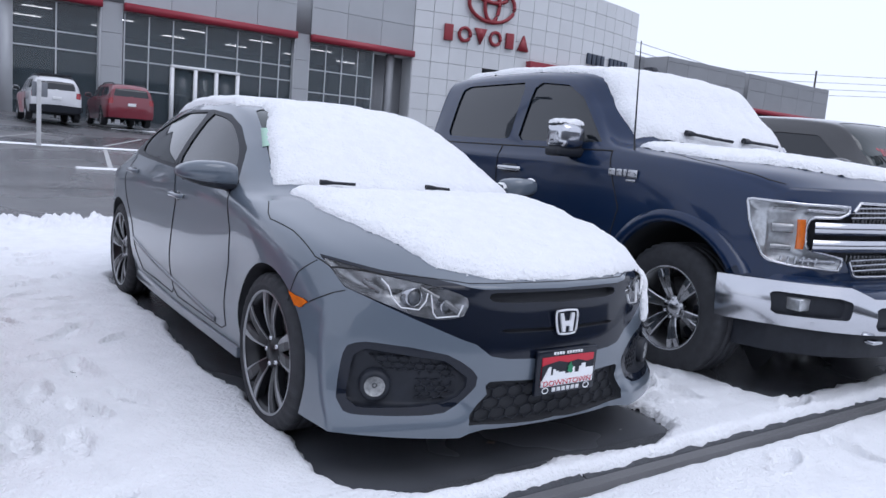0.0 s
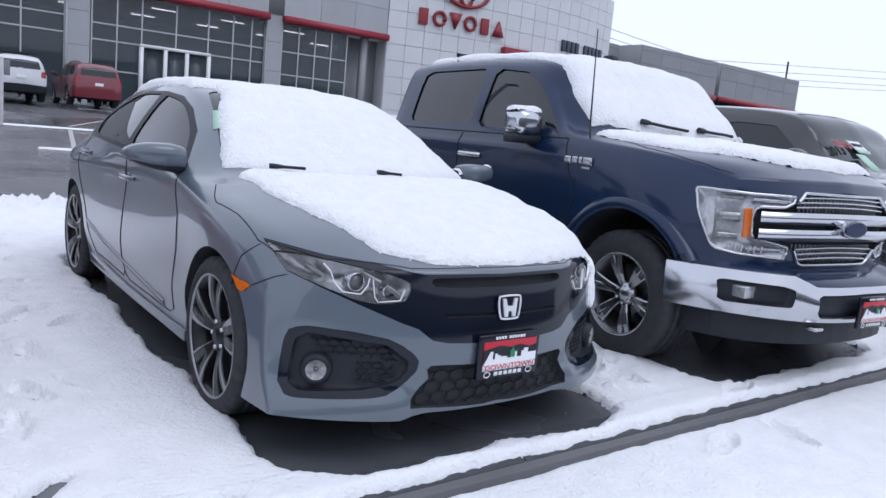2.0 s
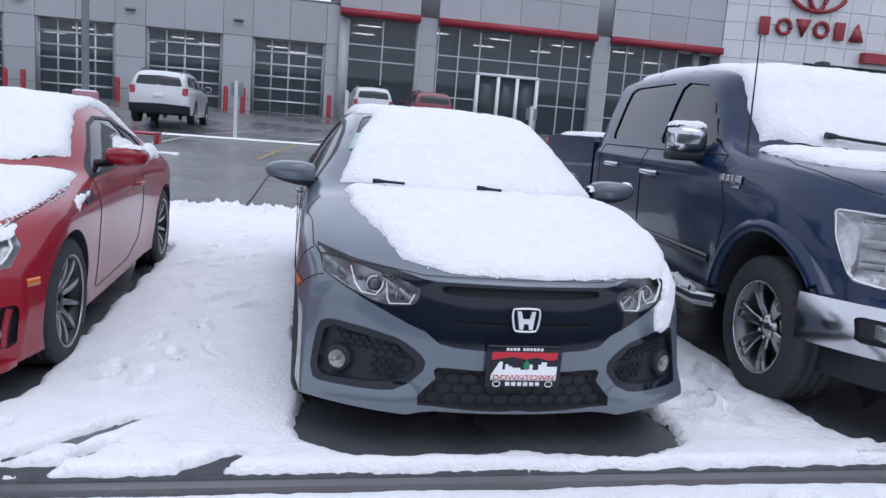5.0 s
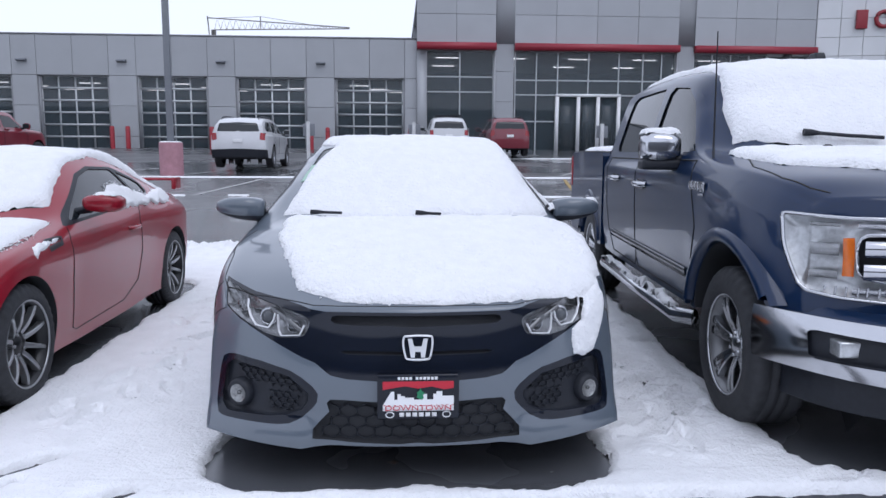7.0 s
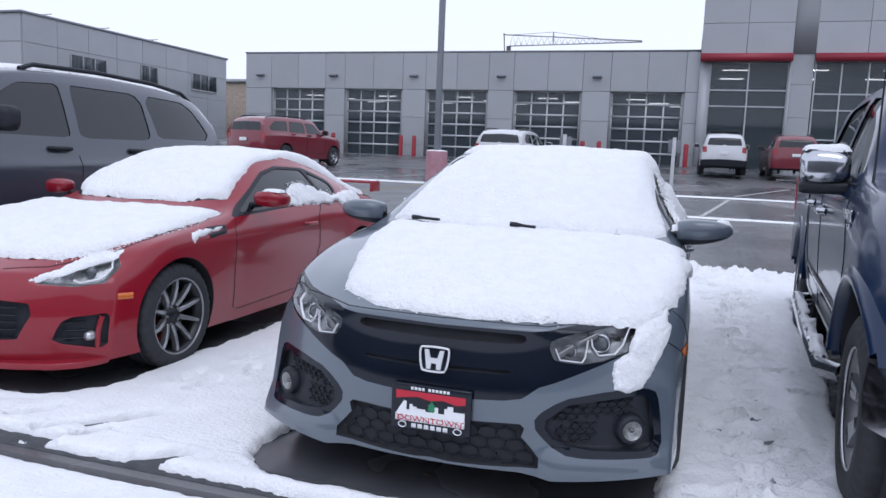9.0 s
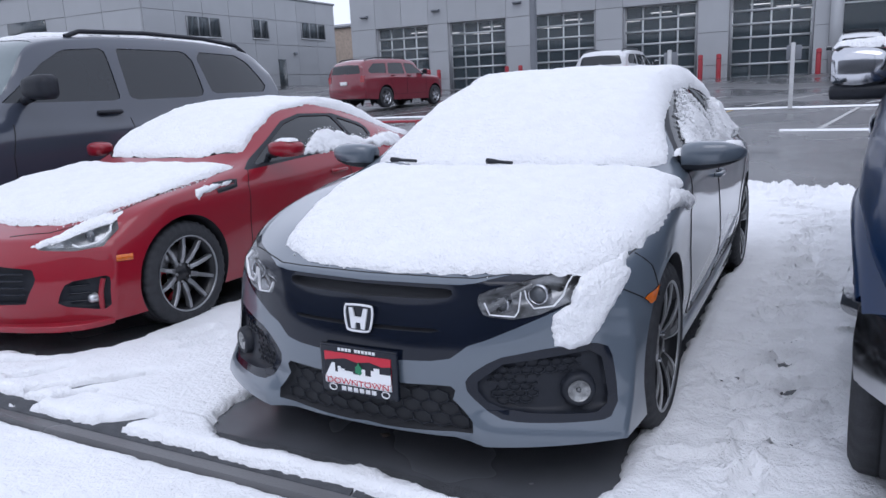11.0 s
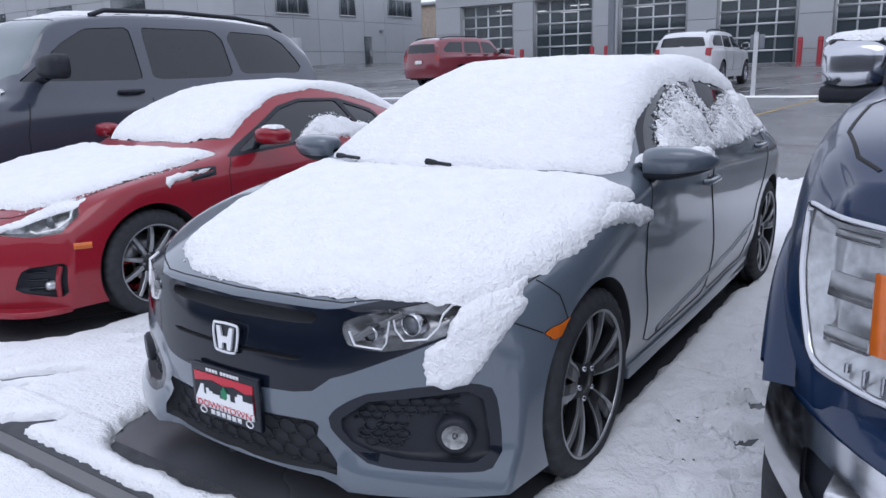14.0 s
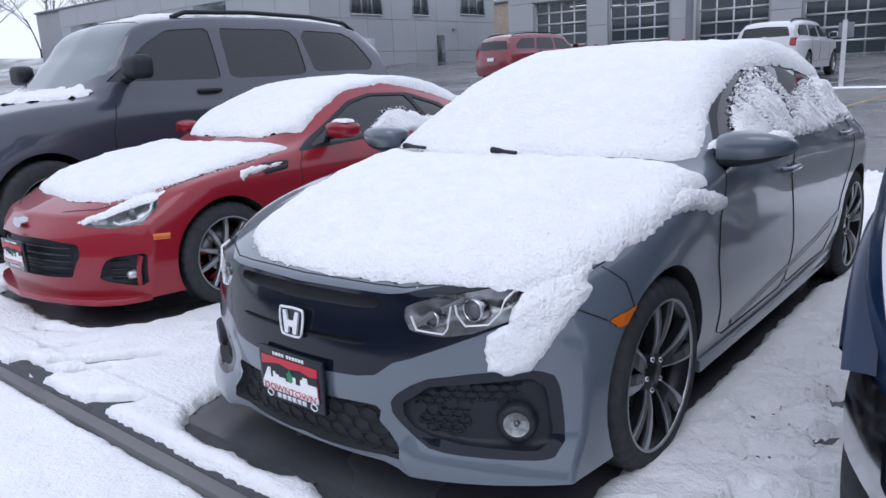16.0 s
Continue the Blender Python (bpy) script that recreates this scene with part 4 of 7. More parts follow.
snow_on("fender_snow", [hatch_tree], drop_snow, .032, "clump of snow sliding over a headlamp", (0, 1, 0), .035, .008, .010, .013)
snow_on("fender_snow", [hatch_tree], [(-.30, .79), (.02, .835), (.22, .845), (.40, .80), (.54, .79), (.58, .83), (.45, .865), (.30, .92), (.0, .92), (-.25, .85)], .03, "snow ridge along a car fender", (-1, 0, 0), .04, .014, .02, .02)
pane_snow = [(.84, .965), (.92, 1.06), (1.12, 1.17), (1.46, 1.275), (1.58, 1.27), (1.60, 1.06), (1.80, 1.10), (2.10, 1.14), (2.50, 1.20), (2.80, 1.16), (3.15, 1.05), (3.2, .96), (2.9, .93), (2.5, .955), (2.1, .94), (1.6, .955), (1.2, .965)]
snow_on("window_snow", [hatch_tree], pane_snow, .014, "crusted snow stuck to a side window", (-1, 0, 0), .03, .010, .03, .035)
snow_crumbs(hatch_tree, [(y - .02, z + .02) for y, z in pane_snow[:5]] + [(1.66, 1.25), (1.75, 1.14), (2.1, 1.19), (2.5, 1.22)] + pane_snow[9:], (-1, 0, 0), 8000, .0085, "snow grains stuck to a side window", 5)


# ---- blue pickup ----
TRUCK_RAILS = [
    [(.84, -.53, .62), (.965, -.33, .56), (1.0, 0, .50), (.97, .45, .46), (.96, .70, .46), (.96, 1.0, .46), (.96, 1.4, .46), (.96, 2.1, .46), (.96, 2.8, .47), (.96, 2.98, .48)],
    [(.86, -.53, .85), (.97, -.33, .82), (1.02, 0, .80), (1.0, .45, .78), (.99, .70, .78), (.99, 1.0, .78), (.99, 1.4, .78), (.99, 2.1, .78), (.99, 2.8, .78), (.99, 2.98, .78)],
    [(.86, -.51, 1.02), (.945, -.33, 1.06), (1.0, 0, 1.09), (1.0, .45, 1.11), (1.0, .70, 1.12), (1.0, 1.0, 1.13), (1.0, 1.4, 1.14), (1.0, 2.1, 1.14), (1.0, 2.8, 1.14), (.99, 2.98, 1.14)],
    [(.83, -.51, 1.11), (.90, -.33, 1.17), (.95, 0, 1.22), (.96, .45, 1.255), (.96, .70, 1.27), (.955, 1.0, 1.28), (.95, 1.4, 1.285), (.95, 2.1, 1.29), (.95, 2.8, 1.30), (.94, 2.98, 1.30)],
    [(.76, -.58, 1.14), (.83, -.36, 1.21), (.88, 0, 1.255), (.88, .42, 1.295), (.86, .72, 1.36), (.81, .95, 1.58), (.77, 1.25, 1.775), (.76, 2.1, 1.825), (.755, 2.72, 1.815), (.765, 2.96, 1.79)],
    [(.51, -.67, 1.15), (.58, -.42, 1.235), (.60, 0, 1.28), (.62, .34, 1.31), (.66, .48, 1.335), (.64, .78, 1.58), (.62, 1.12, 1.815), (.62, 2.1, 1.862), (.62, 2.75, 1.852), (.62, 2.99, 1.825)],
    [(0, -.72, 1.16), (0, -.44, 1.25), (0, 0, 1.295), (0, .30, 1.32), (0, .42, 1.335), (0, .72, 1.60), (0, 1.08, 1.835), (0, 2.1, 1.885), (0, 2.75, 1.875), (0, 3.0, 1.845)],
]
truck_style = dict(rim="grey_alloy", spoke="alloy", lip="alloy", n=6, twin=2, spread=.26, w=(.040, .046), dish=(.55, .86), caliper="black", cap="alloy", nuts=6, nut="chrome", phase=.3)


TRUCK_LAMP = [(0.910, 1.072), (0.910, .938), (0.901, .80), (0.840, .757), (0.744, .738), (0.438, .718), (0.464, .79), (0.674, .827), (0.693, .85), (0.700, .93), (0.691, .98), (0.674, 1.0), (0.490, 1.005), (0.446, 1.067), (0.717, 1.064)]
TRUCK_GRILLE = [(-.01, 1.105), (0.385, 1.09), (0.438, 1.045), (0.481, 1.003), (0.669, .996), (0.691, .975), (0.696, .93), (0.687, .855), (0.669, .83), (0.464, .793), (0.425, .775), (0.359, .70), (0.315, .685), (-.01, .675)]


def bumper_sheet():
    """The chrome front bumper's curved face."""
    bm = bmesh.new()
    xs = np.linspace(-.975, .975, 121)
    rows = []
    for f in np.linspace(0, 1, 25):
        row = []
        for x in xs:
            u = abs(x)
            top = .658 if u > .55 else (.605 if u < .42 else .605 + .053 * (u - .42) / .13)
            low = .428 - .02 * (1 - u)
            z = low + (top - low) * f
            y = -.94 + .645 * u ** 3.23 + .012 * f
            lean, full = 2.08 * u ** 2.23, .030 * math.sin(f * 3.14) * (1 - .7 * u ** 4)
            out = full / math.hypot(1, lean)
            row.append(bm.verts.new((x + math.copysign(out * lean, x), y - out, z)))
        rows.append(row)
    for a, b in zip(rows, rows[1:]):
        for k in range(len(xs) - 1):
            bm.faces.new((a[k], a[k + 1], b[k + 1], b[k]))
    bmesh.ops.recalc_face_normals(bm, faces=bm.faces)
    if sum(f.normal.y for f in bm.faces) > 0:
        bmesh.ops.reverse_faces(bm, faces=bm.faces)
    return bm


def pickup(place):
    car = thing("pickup_truck", place, "dark blue four-door pickup truck with snow on its hood and roof", "truck")
    bm = shell(TRUCK_RAILS, [(-.70, .62), (-.74, .85), (-.75, 1.02)], [(3.0, .48), (3.0, .78), (3.0, 1.14)], 3.2)
    tree = tree_of(bm)
    bmesh.ops.delete(bm, geom=cut(bm, arch_region(0, .42, .475)), context="FACES")
    outer = [(.60, 1.275), (.74, 1.40), (1.04, 1.668), (1.26, 1.765), (1.7, 1.795), (2.66, 1.786), (2.76, 1.75), (2.76, 1.34), (2.70, 1.29)]
    trims = take(bm, cut(bm, side_region(outer)))
    for pane in ([(.73, 1.325), (.80, 1.38), (1.08, 1.635), (1.28, 1.73), (1.66, 1.762), (1.665, 1.312)], [(1.77, 1.315), (1.79, 1.765), (2.62, 1.757), (2.71, 1.72), (2.70, 1.35), (2.65, 1.322)]):
        add_glass(car, take(trims, cut(trims, side_region(pane))), "side_window", "tint", -.012)
    for half in split_sides(trims):
        part("window_surround", half, "navy_paint", car)
    screen = [(-.01, .46), (.55, .50), (.74, .62), (.70, .90), (.66, 1.13), (-.01, 1.06)]
    cut_part(bm, top_region(screen, 1.31), "windscreen", "screen", car, drop=-.004)
    # nose
    face = front_region(TRUCK_LAMP, -.36)

    def lamp_region(co):
        back = -.52 + .125 * np.clip((co[:, 2] - .76) / .30, 0, 1)
        return np.maximum(face(co), co[:, 1] - back)

    lamps = take(bm, cut(bm, lamp_region))
    recess(bm, front_region(TRUCK_GRILLE, -.3), (0, .05, 0), "grille_back", "void", car)
    for half in split_sides(lamps):
        sd = 1 if sum(v.co.x for v in half.verts) > 0 else -1
        lamp = new("headlamp")
        lamp.parent = car
        bowl = bowl_of(half, .045)
        part("lamp_housing", bowl, "lamp_bowl", lamp)
        back = BVHTree.FromBMesh(half)
        for z, h in ((1.035, .016), (.935, .05), (.83, .03)):
            laid = lay(back, dense([(sd * .845, 0, z), (sd * .755, 0, z)], .02), (0, 1, 0), -.016)
            if len(laid) > 1:
                part("reflector", strip(laid, h, .006), "lamp_clear", lamp)
        for x0, x1, z in ((.70, .49, 1.035), (.70, .49, .765)):
            laid = lay(back, dense([(sd * x0, 0, z), (sd * x1, 0, z)], .02), (0, 1, 0), -.014)
            if len(laid) > 1:
                part("reflector", strip(laid, .02, .006), "chrome", lamp)
        for x in (.61, .65, .68, .72, .755, .79):
            laid = lay(back, dense([(sd * x, 0, .785), (sd * x, 0, .745)], .02), (0, 1, 0), -.012)
            if len(laid) > 1:
                part("reflector", strip(laid, .008, .006), "chrome", lamp)
        laid = lay(back, dense([(sd * .726, 0, .985), (sd * .722, 0, .83)], .02), (0, 1, 0), .003)
        if len(laid) > 1:
            part("indicator", strip(laid, .042, .004), "amber", lamp)
        part("lamp_rim", strip(rim_of(half), .013, .006), "chrome", lamp)
        part("lamp_lens", half, "lens", lamp)

    def across(z, x, lift):
        return lay(tree, dense([(k * x / 14, 0, z + .012 * (1 - (k / 14) ** 2)) for k in range(-14, 15)], .1), (0, 1, 0), lift)

    for z in (.945, .855):
        part("grille_bar", strip(across(z, .675, .012), .062, .022), "chrome", car)
    for z in (1.008, 1.035, 1.062, .775, .745, .715):
        part("grille_bar", strip(across(z, .44 if z > 1 else .385, -.014), .009, .008), "chrome", car)
    for k in range(-14, 15):
        for z0, z1 in ((.985, 1.095), (.69, .80)):
            if abs(k) * .033 < .41:
                laid = lay(tree, dense([(k * .033, 0, z0), (k * .033, 0, z1)], .03), (0, 1, 0), -.03)
                part("grille_bar", strip(laid, .006, .006), "lamp_dark", car)
    for shape in ([(-.437, 1.04), (-.385, 1.088), (.385, 1.088), (.437, 1.04)], [(-.41, .775), (-.35, .70), (-.315, .688), (.315, .688), (.35, .70), (.41, .775)]):
        laid = lay(tree, dense([(x, 0, z) for x, z in shape], .03), (0, 1, 0), .0)
        part("grille_frame", strip(laid, .014, .01), "chrome", car)
    oval = [(math.cos(a * math.pi / 16), math.sin(a * math.pi / 16)) for a in range(32)]
    part("badge", prism([(x * .118, .905 + z * .05) for x, z in oval], -.81, -.70), "chrome", car, "chrome oval badge", False)
    part("badge_face", prism([(x * .105, .905 + z * .041) for x, z in oval], -.816, -.74), "navy_paint", car, "blue oval badge face", False)
    # bumper and the painted apron over it
    bmesh.ops.delete(bm, geom=cut(bm, lambda co: np.maximum(co[:, 2] - .66, np.maximum(co[:, 1] + .30, .70 - np.abs(co[:, 0])))), context="FACES")
    apron, rows = bmesh.new(), []
    for x in np.linspace(-.94, .94, 49):
        u = abs(x)
        top = .658 if u > .55 else (.605 if u < .42 else .605 + .053 * (u - .42) / .13)
        lip = -.92 + .645 * u ** 3.23
        rows.append([apron.verts.new(q) for q in ((x, max(-.56, lip + .05), max(.70, top)), (x, (lip - .66) / 2 if u < .7 else lip + .03, (top + .675) / 2), (x, lip, top - .004), (x, lip + .01, top - .04))])
    for a, b in zip(rows, rows[1:]):
        for k in range(3):
            apron.faces.new((a[k], b[k], b[k + 1], a[k + 1]))
    part("apron", apron, "navy_paint", car)
    sheet = bumper_sheet()
    fog_hole = [(.57, .49), (.56, .585), (.61, .60), (.835, .605), (.85, .59), (.845, .50), (.825, .485)]
    recess(sheet, front_region(fog_hole, 0), (0, .045, 0), "bumper_pocket", "black", car, True)
    recess(sheet, front_region([(-.01, .435), (.40, .44), (.43, .47), (.43, .55), (.40, .565), (-.01, .57)], 0), (0, .03, 0), "bumper_pocket", "black", car)
    for half in split_sides(take(sheet, cut(sheet, lambda co: .925 - np.abs(co[:, 0])))):
        if len(half.faces):
            part("bumper_end", half, "chrome", car)
    part("bumper", sheet, "chrome", car, "chrome front bumper")
    for sd in (1, -1):
        part("fog_lamp", box_bm((sd * .73 - .05, -.715, .515), (sd * .73 + .05, -.62, .58), .008), "lamp_bowl", car)
        part("tow_eye", box_bm((sd * .42 - .04, -.94, .375), (sd * .42 + .04, -.88, .395), .008), "chrome", car)
    dam = prism(smooth_outline([(-.86, -.38), (-.74, -.62), (-.45, -.81), (0, -.87), (.45, -.81), (.74, -.62), (.86, -.38), (.6, -.35), (-.6, -.35)], 3), .27, .45, .01, "xy")
    part("air_dam", dam, "black", car)
    dealer_plate(car, (.0, -.985, .475))
    # doors
    front_door = [(.60, 1.275), (.57, 1.20), (.45, .92), (.55, .56), (.62, .50), (1.76, .50), (1.82, .56), (1.82, 1.27)]
    rear_door = [(1.82, 1.27), (1.82, .56), (1.86, .50), (2.60, .51), (2.74, .70), (2.80, .9), (2.80, 1.27)]
    for shape, hy, hz in ((front_door, 1.64, 1.10), (rear_door, 2.46, 1.115)):
        for door in cut_part(bm, side_region(shape), "door", "navy_paint", car, each=True):
            sd = 1 if sum(v.co.x for v in door.data.vertices) > 0 else -1
            c = lay(tree, [(0, hy, hz)], (-sd, 0, 0), .0)[0][0]
            part("handle_cup", box_bm((c.x - .012, hy - .10, hz - .03), (c.x + .006 * sd, hy + .10, hz + .03), .004), "gloss_black", door)
            grip = glide([(c.x + sd * a, hy + b, hz) for a, b in ((.0, -.12), (.03, -.10), (.036, 0), (.03, .10), (.0, .12))], 4)
            part("handle", tube(grip, .02, 8), "chrome", door)
            seam(tree, shape + shape[:1], sd, door, .009)
    for sd in (1, -1):
        seam(tree, [(.62, .64), (2.62, .66)], sd, car, .055, "side_moulding", "gloss_black", .008)
        flare = lathe([(.472, .98), (.475, 1.024), (.50, 1.031), (.535, 1.022), (.55, 1.0), (.55, .955)], 64)
        bmesh.ops.delete(flare, geom=[f for f in flare.faces if f.calc_center_median().z < .08 - .0 or f.calc_center_median().z < .27 and f.calc_center_median().y < 0], context="FACES")
        for v in flare.verts:
            v.co = (sd * (v.co.x - .065 * max(0, -v.co.y / .5) ** 2), v.co.y, v.co.z + .42)
        part("wheel_flare", flare, "navy_paint", car)
        rear = lathe([(.472, .97), (.475, 1.01), (.50, 1.016), (.535, 1.005), (.55, .98)], 64)
        bmesh.ops.delete(rear, geom=[f for f in rear.faces if f.calc_center_median().z < .12], context="FACES")
        for v in rear.verts:
            v.co = (sd * v.co.x, v.co.y + 3.62, v.co.z + .42)
        part("wheel_flare", rear, "navy_paint", car)
        step = tube([(sd * .95, .52, .40), (sd * 1.03, .60, .40), (sd * 1.04, 1.6, .40), (sd * 1.03, 2.62, .40), (sd * .95, 2.7, .40)], .045, 10)
        part("running_board", step, "chrome", car)
        mirror = mirror_arm(car, (sd * 1.075, .95, 1.35), (.23, .22, .17), sd, "chrome", square=5.5)
        part("mirror_foot", box_bm((sd * 1.075 - .115, .86, 1.215), (sd * 1.075 + .115, 1.0, 1.278), .02), "black", mirror)
        part("mirror_stalk", box_bm((min(sd * .92, sd * 1.02), .90, 1.22), (max(sd * .92, sd * 1.02), 1.0, 1.30), .02), "black", mirror)
        laid = lay(tree, dense([(sd * x, y, 0) for x, y in ((.78, .34), (.83, .16), (.88, 0), (.87, -.30), (.82, -.46), (.77, -.53))], .03), (0, 0, -1), .0)
        part("panel_gap", strip(laid, .008, .0015), "seam", car)
        badge = new("side_badge")
        badge.parent = car
        for y0, y1, z0, z1 in ((.31, .39, 1.115, 1.165), (.40, .43, 1.12, 1.165), (.44, .49, 1.12, 1.165), (.50, .56, 1.12, 1.165), (.32, .40, 1.092, 1.106)):
            x = lay(tree, [(0, y0, z0)], (-sd, 0, 0))[0][0].x
            part("badge_bar", box_bm((min(x, x + sd * .008), y0, z0), (max(x, x + sd * .008), y1, z1), .002), "chrome", badge)
    part("antenna", tube([(-.92, .44, 1.27), (-.915, .46, 1.37), (-.91, .50, 1.96)], [.008, .006, .003], 6), "black", car)
    part("roof_fin", prism(smooth_outline([(1.22, 1.84), (1.26, 1.95), (1.34, 1.95), (1.40, 1.84)], 3), -.03, .03, .006, "yz"), "black", car)
    for x0, y0, x1, y1 in ((-.42, .53, -.02, .47), (.12, .50, .5, .50)):
        laid = lay(tree, dense([(x0, y0, 0), (x1, y1, 0)], .04), (0, 0, -1), .055)
        part("wiper", tube([p for p, n in laid], [.022, .02] + [.011] * (len(laid) - 2), 6), "black", car)
    # load bed
    arch = [(3.62 + math.cos(a) * .475, .42 + math.sin(a) * .475) for a in np.linspace(math.pi - .15, .15, 20)]
    side_out = [(3.03, .50), (3.03, 1.28), (3.06, 1.31), (4.70, 1.31), (4.74, 1.26), (4.74, .58), (4.60, .50)] + [p for p in arch[::-1]]
    for sd in (1, -1):
        bed = prism(side_out, .0, .07, .0, "yz")
        for v in bed.verts:
            v.co.x = sd * (.925 + v.co.x)
        bmesh.ops.recalc_face_normals(bed, faces=bed.faces)
        part("bed_side", bed, "navy_paint", car, smooth=False)
        part("tail_lamp", box_bm((min(sd * .93, sd * 1.003), 4.66, .95), (max(sd * .93, sd * 1.003), 4.77, 1.27), .012), "red_lens", car)
    part("tailgate", box_bm((-.92, 4.66, .58), (.92, 4.75, 1.29), .02), "navy_paint", car)
    part("bed_floor", box_bm((-.92, 3.03, .62), (.92, 4.66, .70)), "black", car)
    part("bed_cover", box_bm((-.93, 3.05, 1.29), (.93, 4.68, 1.325), .01), "black", car)
    part("rear_bumper", box_bm((-.95, 4.72, .50), (.95, 4.88, .66), .03), "chrome", car)
    part("body", bm, "navy_paint", car)
    for y in (0.0, 3.62):
        for sd in (1, -1):
            wheel(car, (sd * .842, y, .385), sd, .385, .245, .13, truck_style)
            if y == 0:
                well(car, y, .42, .475, .5, 1.02, sd, tree)
    underbody(car, .80, -.4, 4.6, .40)
    return car, tree


TRUCK_AT = pose(2.504, -.131, 0, 0, 0, -4.3)
truck, truck_tree = pickup(TRUCK_AT)
snow_on("hood_snow", [truck_tree], [(-.83, .50), (-.80, .25), (-.76, -.05), (-.60, -.22), (-.42, -.42), (-.2, -.54), (.2, -.56), (.66, -.48), (.82, -.2), (.86, .50), (.5, .46), (0, .42), (-.5, .46)], .05, "white snow blanket on a pickup's hood", place=TRUCK_AT)
snow_on("roof_snow", [truck_tree], [(-.76, .60), (-.74, .85), (-.70, 1.10), (-.68, 1.5), (-.68, 2.85), (.68, 2.85), (.70, 1.1), (.76, .6), (.5, .50), (0, .455), (-.5, .50)], .055, "thick snow over a pickup's windscreen and roof", place=TRUCK_AT, rough=.014)
snow_on("bed_snow", [BVHTree.FromBMesh(box_bm((-.93, 3.05, 1.2), (.93, 4.7, 1.325)))], [(-.86, 3.2), (-.88, 4.6), (.88, 4.6), (.88, 3.2)], .05, "snow on a pickup's bed cover", place=TRUCK_AT, res=.05)
snow_on("step_snow", [BVHTree.FromBMesh(box_bm((-1.08, .55, .3), (-1.0, 2.7, .44)))], [(-1.075, .62), (-1.075, 2.6), (-1.01, 2.6), (-1.01, .62)], .035, "clumps of snow on a running board", place=TRUCK_AT, edge=.03, res=.015, ragged=.03, rough=.03)
snow_on("mirror_snow", [BVHTree.FromBMesh(box_bm((-1.19, .86, 1.3), (-.96, 1.02, 1.43)))], [(-1.185, .87), (-1.185, 1.0), (-.97, 1.0), (-.97, .87)], .035, "snow cap on a chrome mirror", place=TRUCK_AT, edge=.05, res=.015)

COUPE_RAILS = [
    [(.80, -.50, .16), (.86, -.25, .17), (.86, 0, .18), (.83, .45, .17), (.82, .75, .16), (.82, 1.1, .16), (.82, 1.5, .16), (.83, 2.0, .18), (.87, 2.57, .20), (.83, 3.0, .24), (.74, 3.25, .28)],
    [(.83, -.48, .38), (.885, -.22, .42), (.89, 0, .45), (.865, .45, .40), (.85, .75, .38), (.85, 1.1, .38), (.85, 1.5, .38), (.86, 2.0, .40), (.90, 2.57, .46), (.86, 3.0, .46), (.77, 3.28, .46)],
    [(.82, -.46, .54), (.88, -.20, .64), (.89, 0, .69), (.88, .45, .68), (.87, .75, .68), (.87, 1.1, .69), (.87, 1.5, .71), (.87, 2.0, .73), (.89, 2.57, .75), (.86, 3.0, .74), (.78, 3.28, .72)],
    [(.76, -.46, .61), (.82, -.24, .74), (.84, 0, .80), (.83, .42, .83), (.82, .72, .85), (.815, 1.1, .87), (.81, 1.5, .89), (.80, 2.0, .92), (.79, 2.57, .92), (.74, 3.0, .90), (.68, 3.28, .88)],
    [(.62, -.60, .62), (.68, -.32, .74), (.70, -.02, .81), (.71, .36, .86), (.71, .70, .91), (.655, 1.06, 1.07), (.59, 1.42, 1.19), (.56, 1.85, 1.225), (.54, 2.4, 1.15), (.58, 2.95, .96), (.56, 3.32, .92)],
    [(.38, -.72, .63), (.42, -.42, .73), (.44, -.06, .81), (.46, .28, .86), (.50, .56, .915), (.48, .96, 1.11), (.46, 1.36, 1.245), (.45, 1.85, 1.285), (.44, 2.4, 1.20), (.44, 2.95, .98), (.42, 3.36, .94)],
    [(0, -.79, .63), (0, -.46, .73), (0, -.08, .815), (0, .26, .865), (0, .52, .92), (0, .94, 1.125), (0, 1.34, 1.265), (0, 1.85, 1.305), (0, 2.4, 1.22), (0, 2.95, .99), (0, 3.38, .95)],
]
coupe_style = dict(rim="black_alloy", spoke="machined", lip="machined", n=10, w=(.030, .020), dish=(.45, .86), caliper="caliper", cap="black_alloy", nut="grey_alloy")


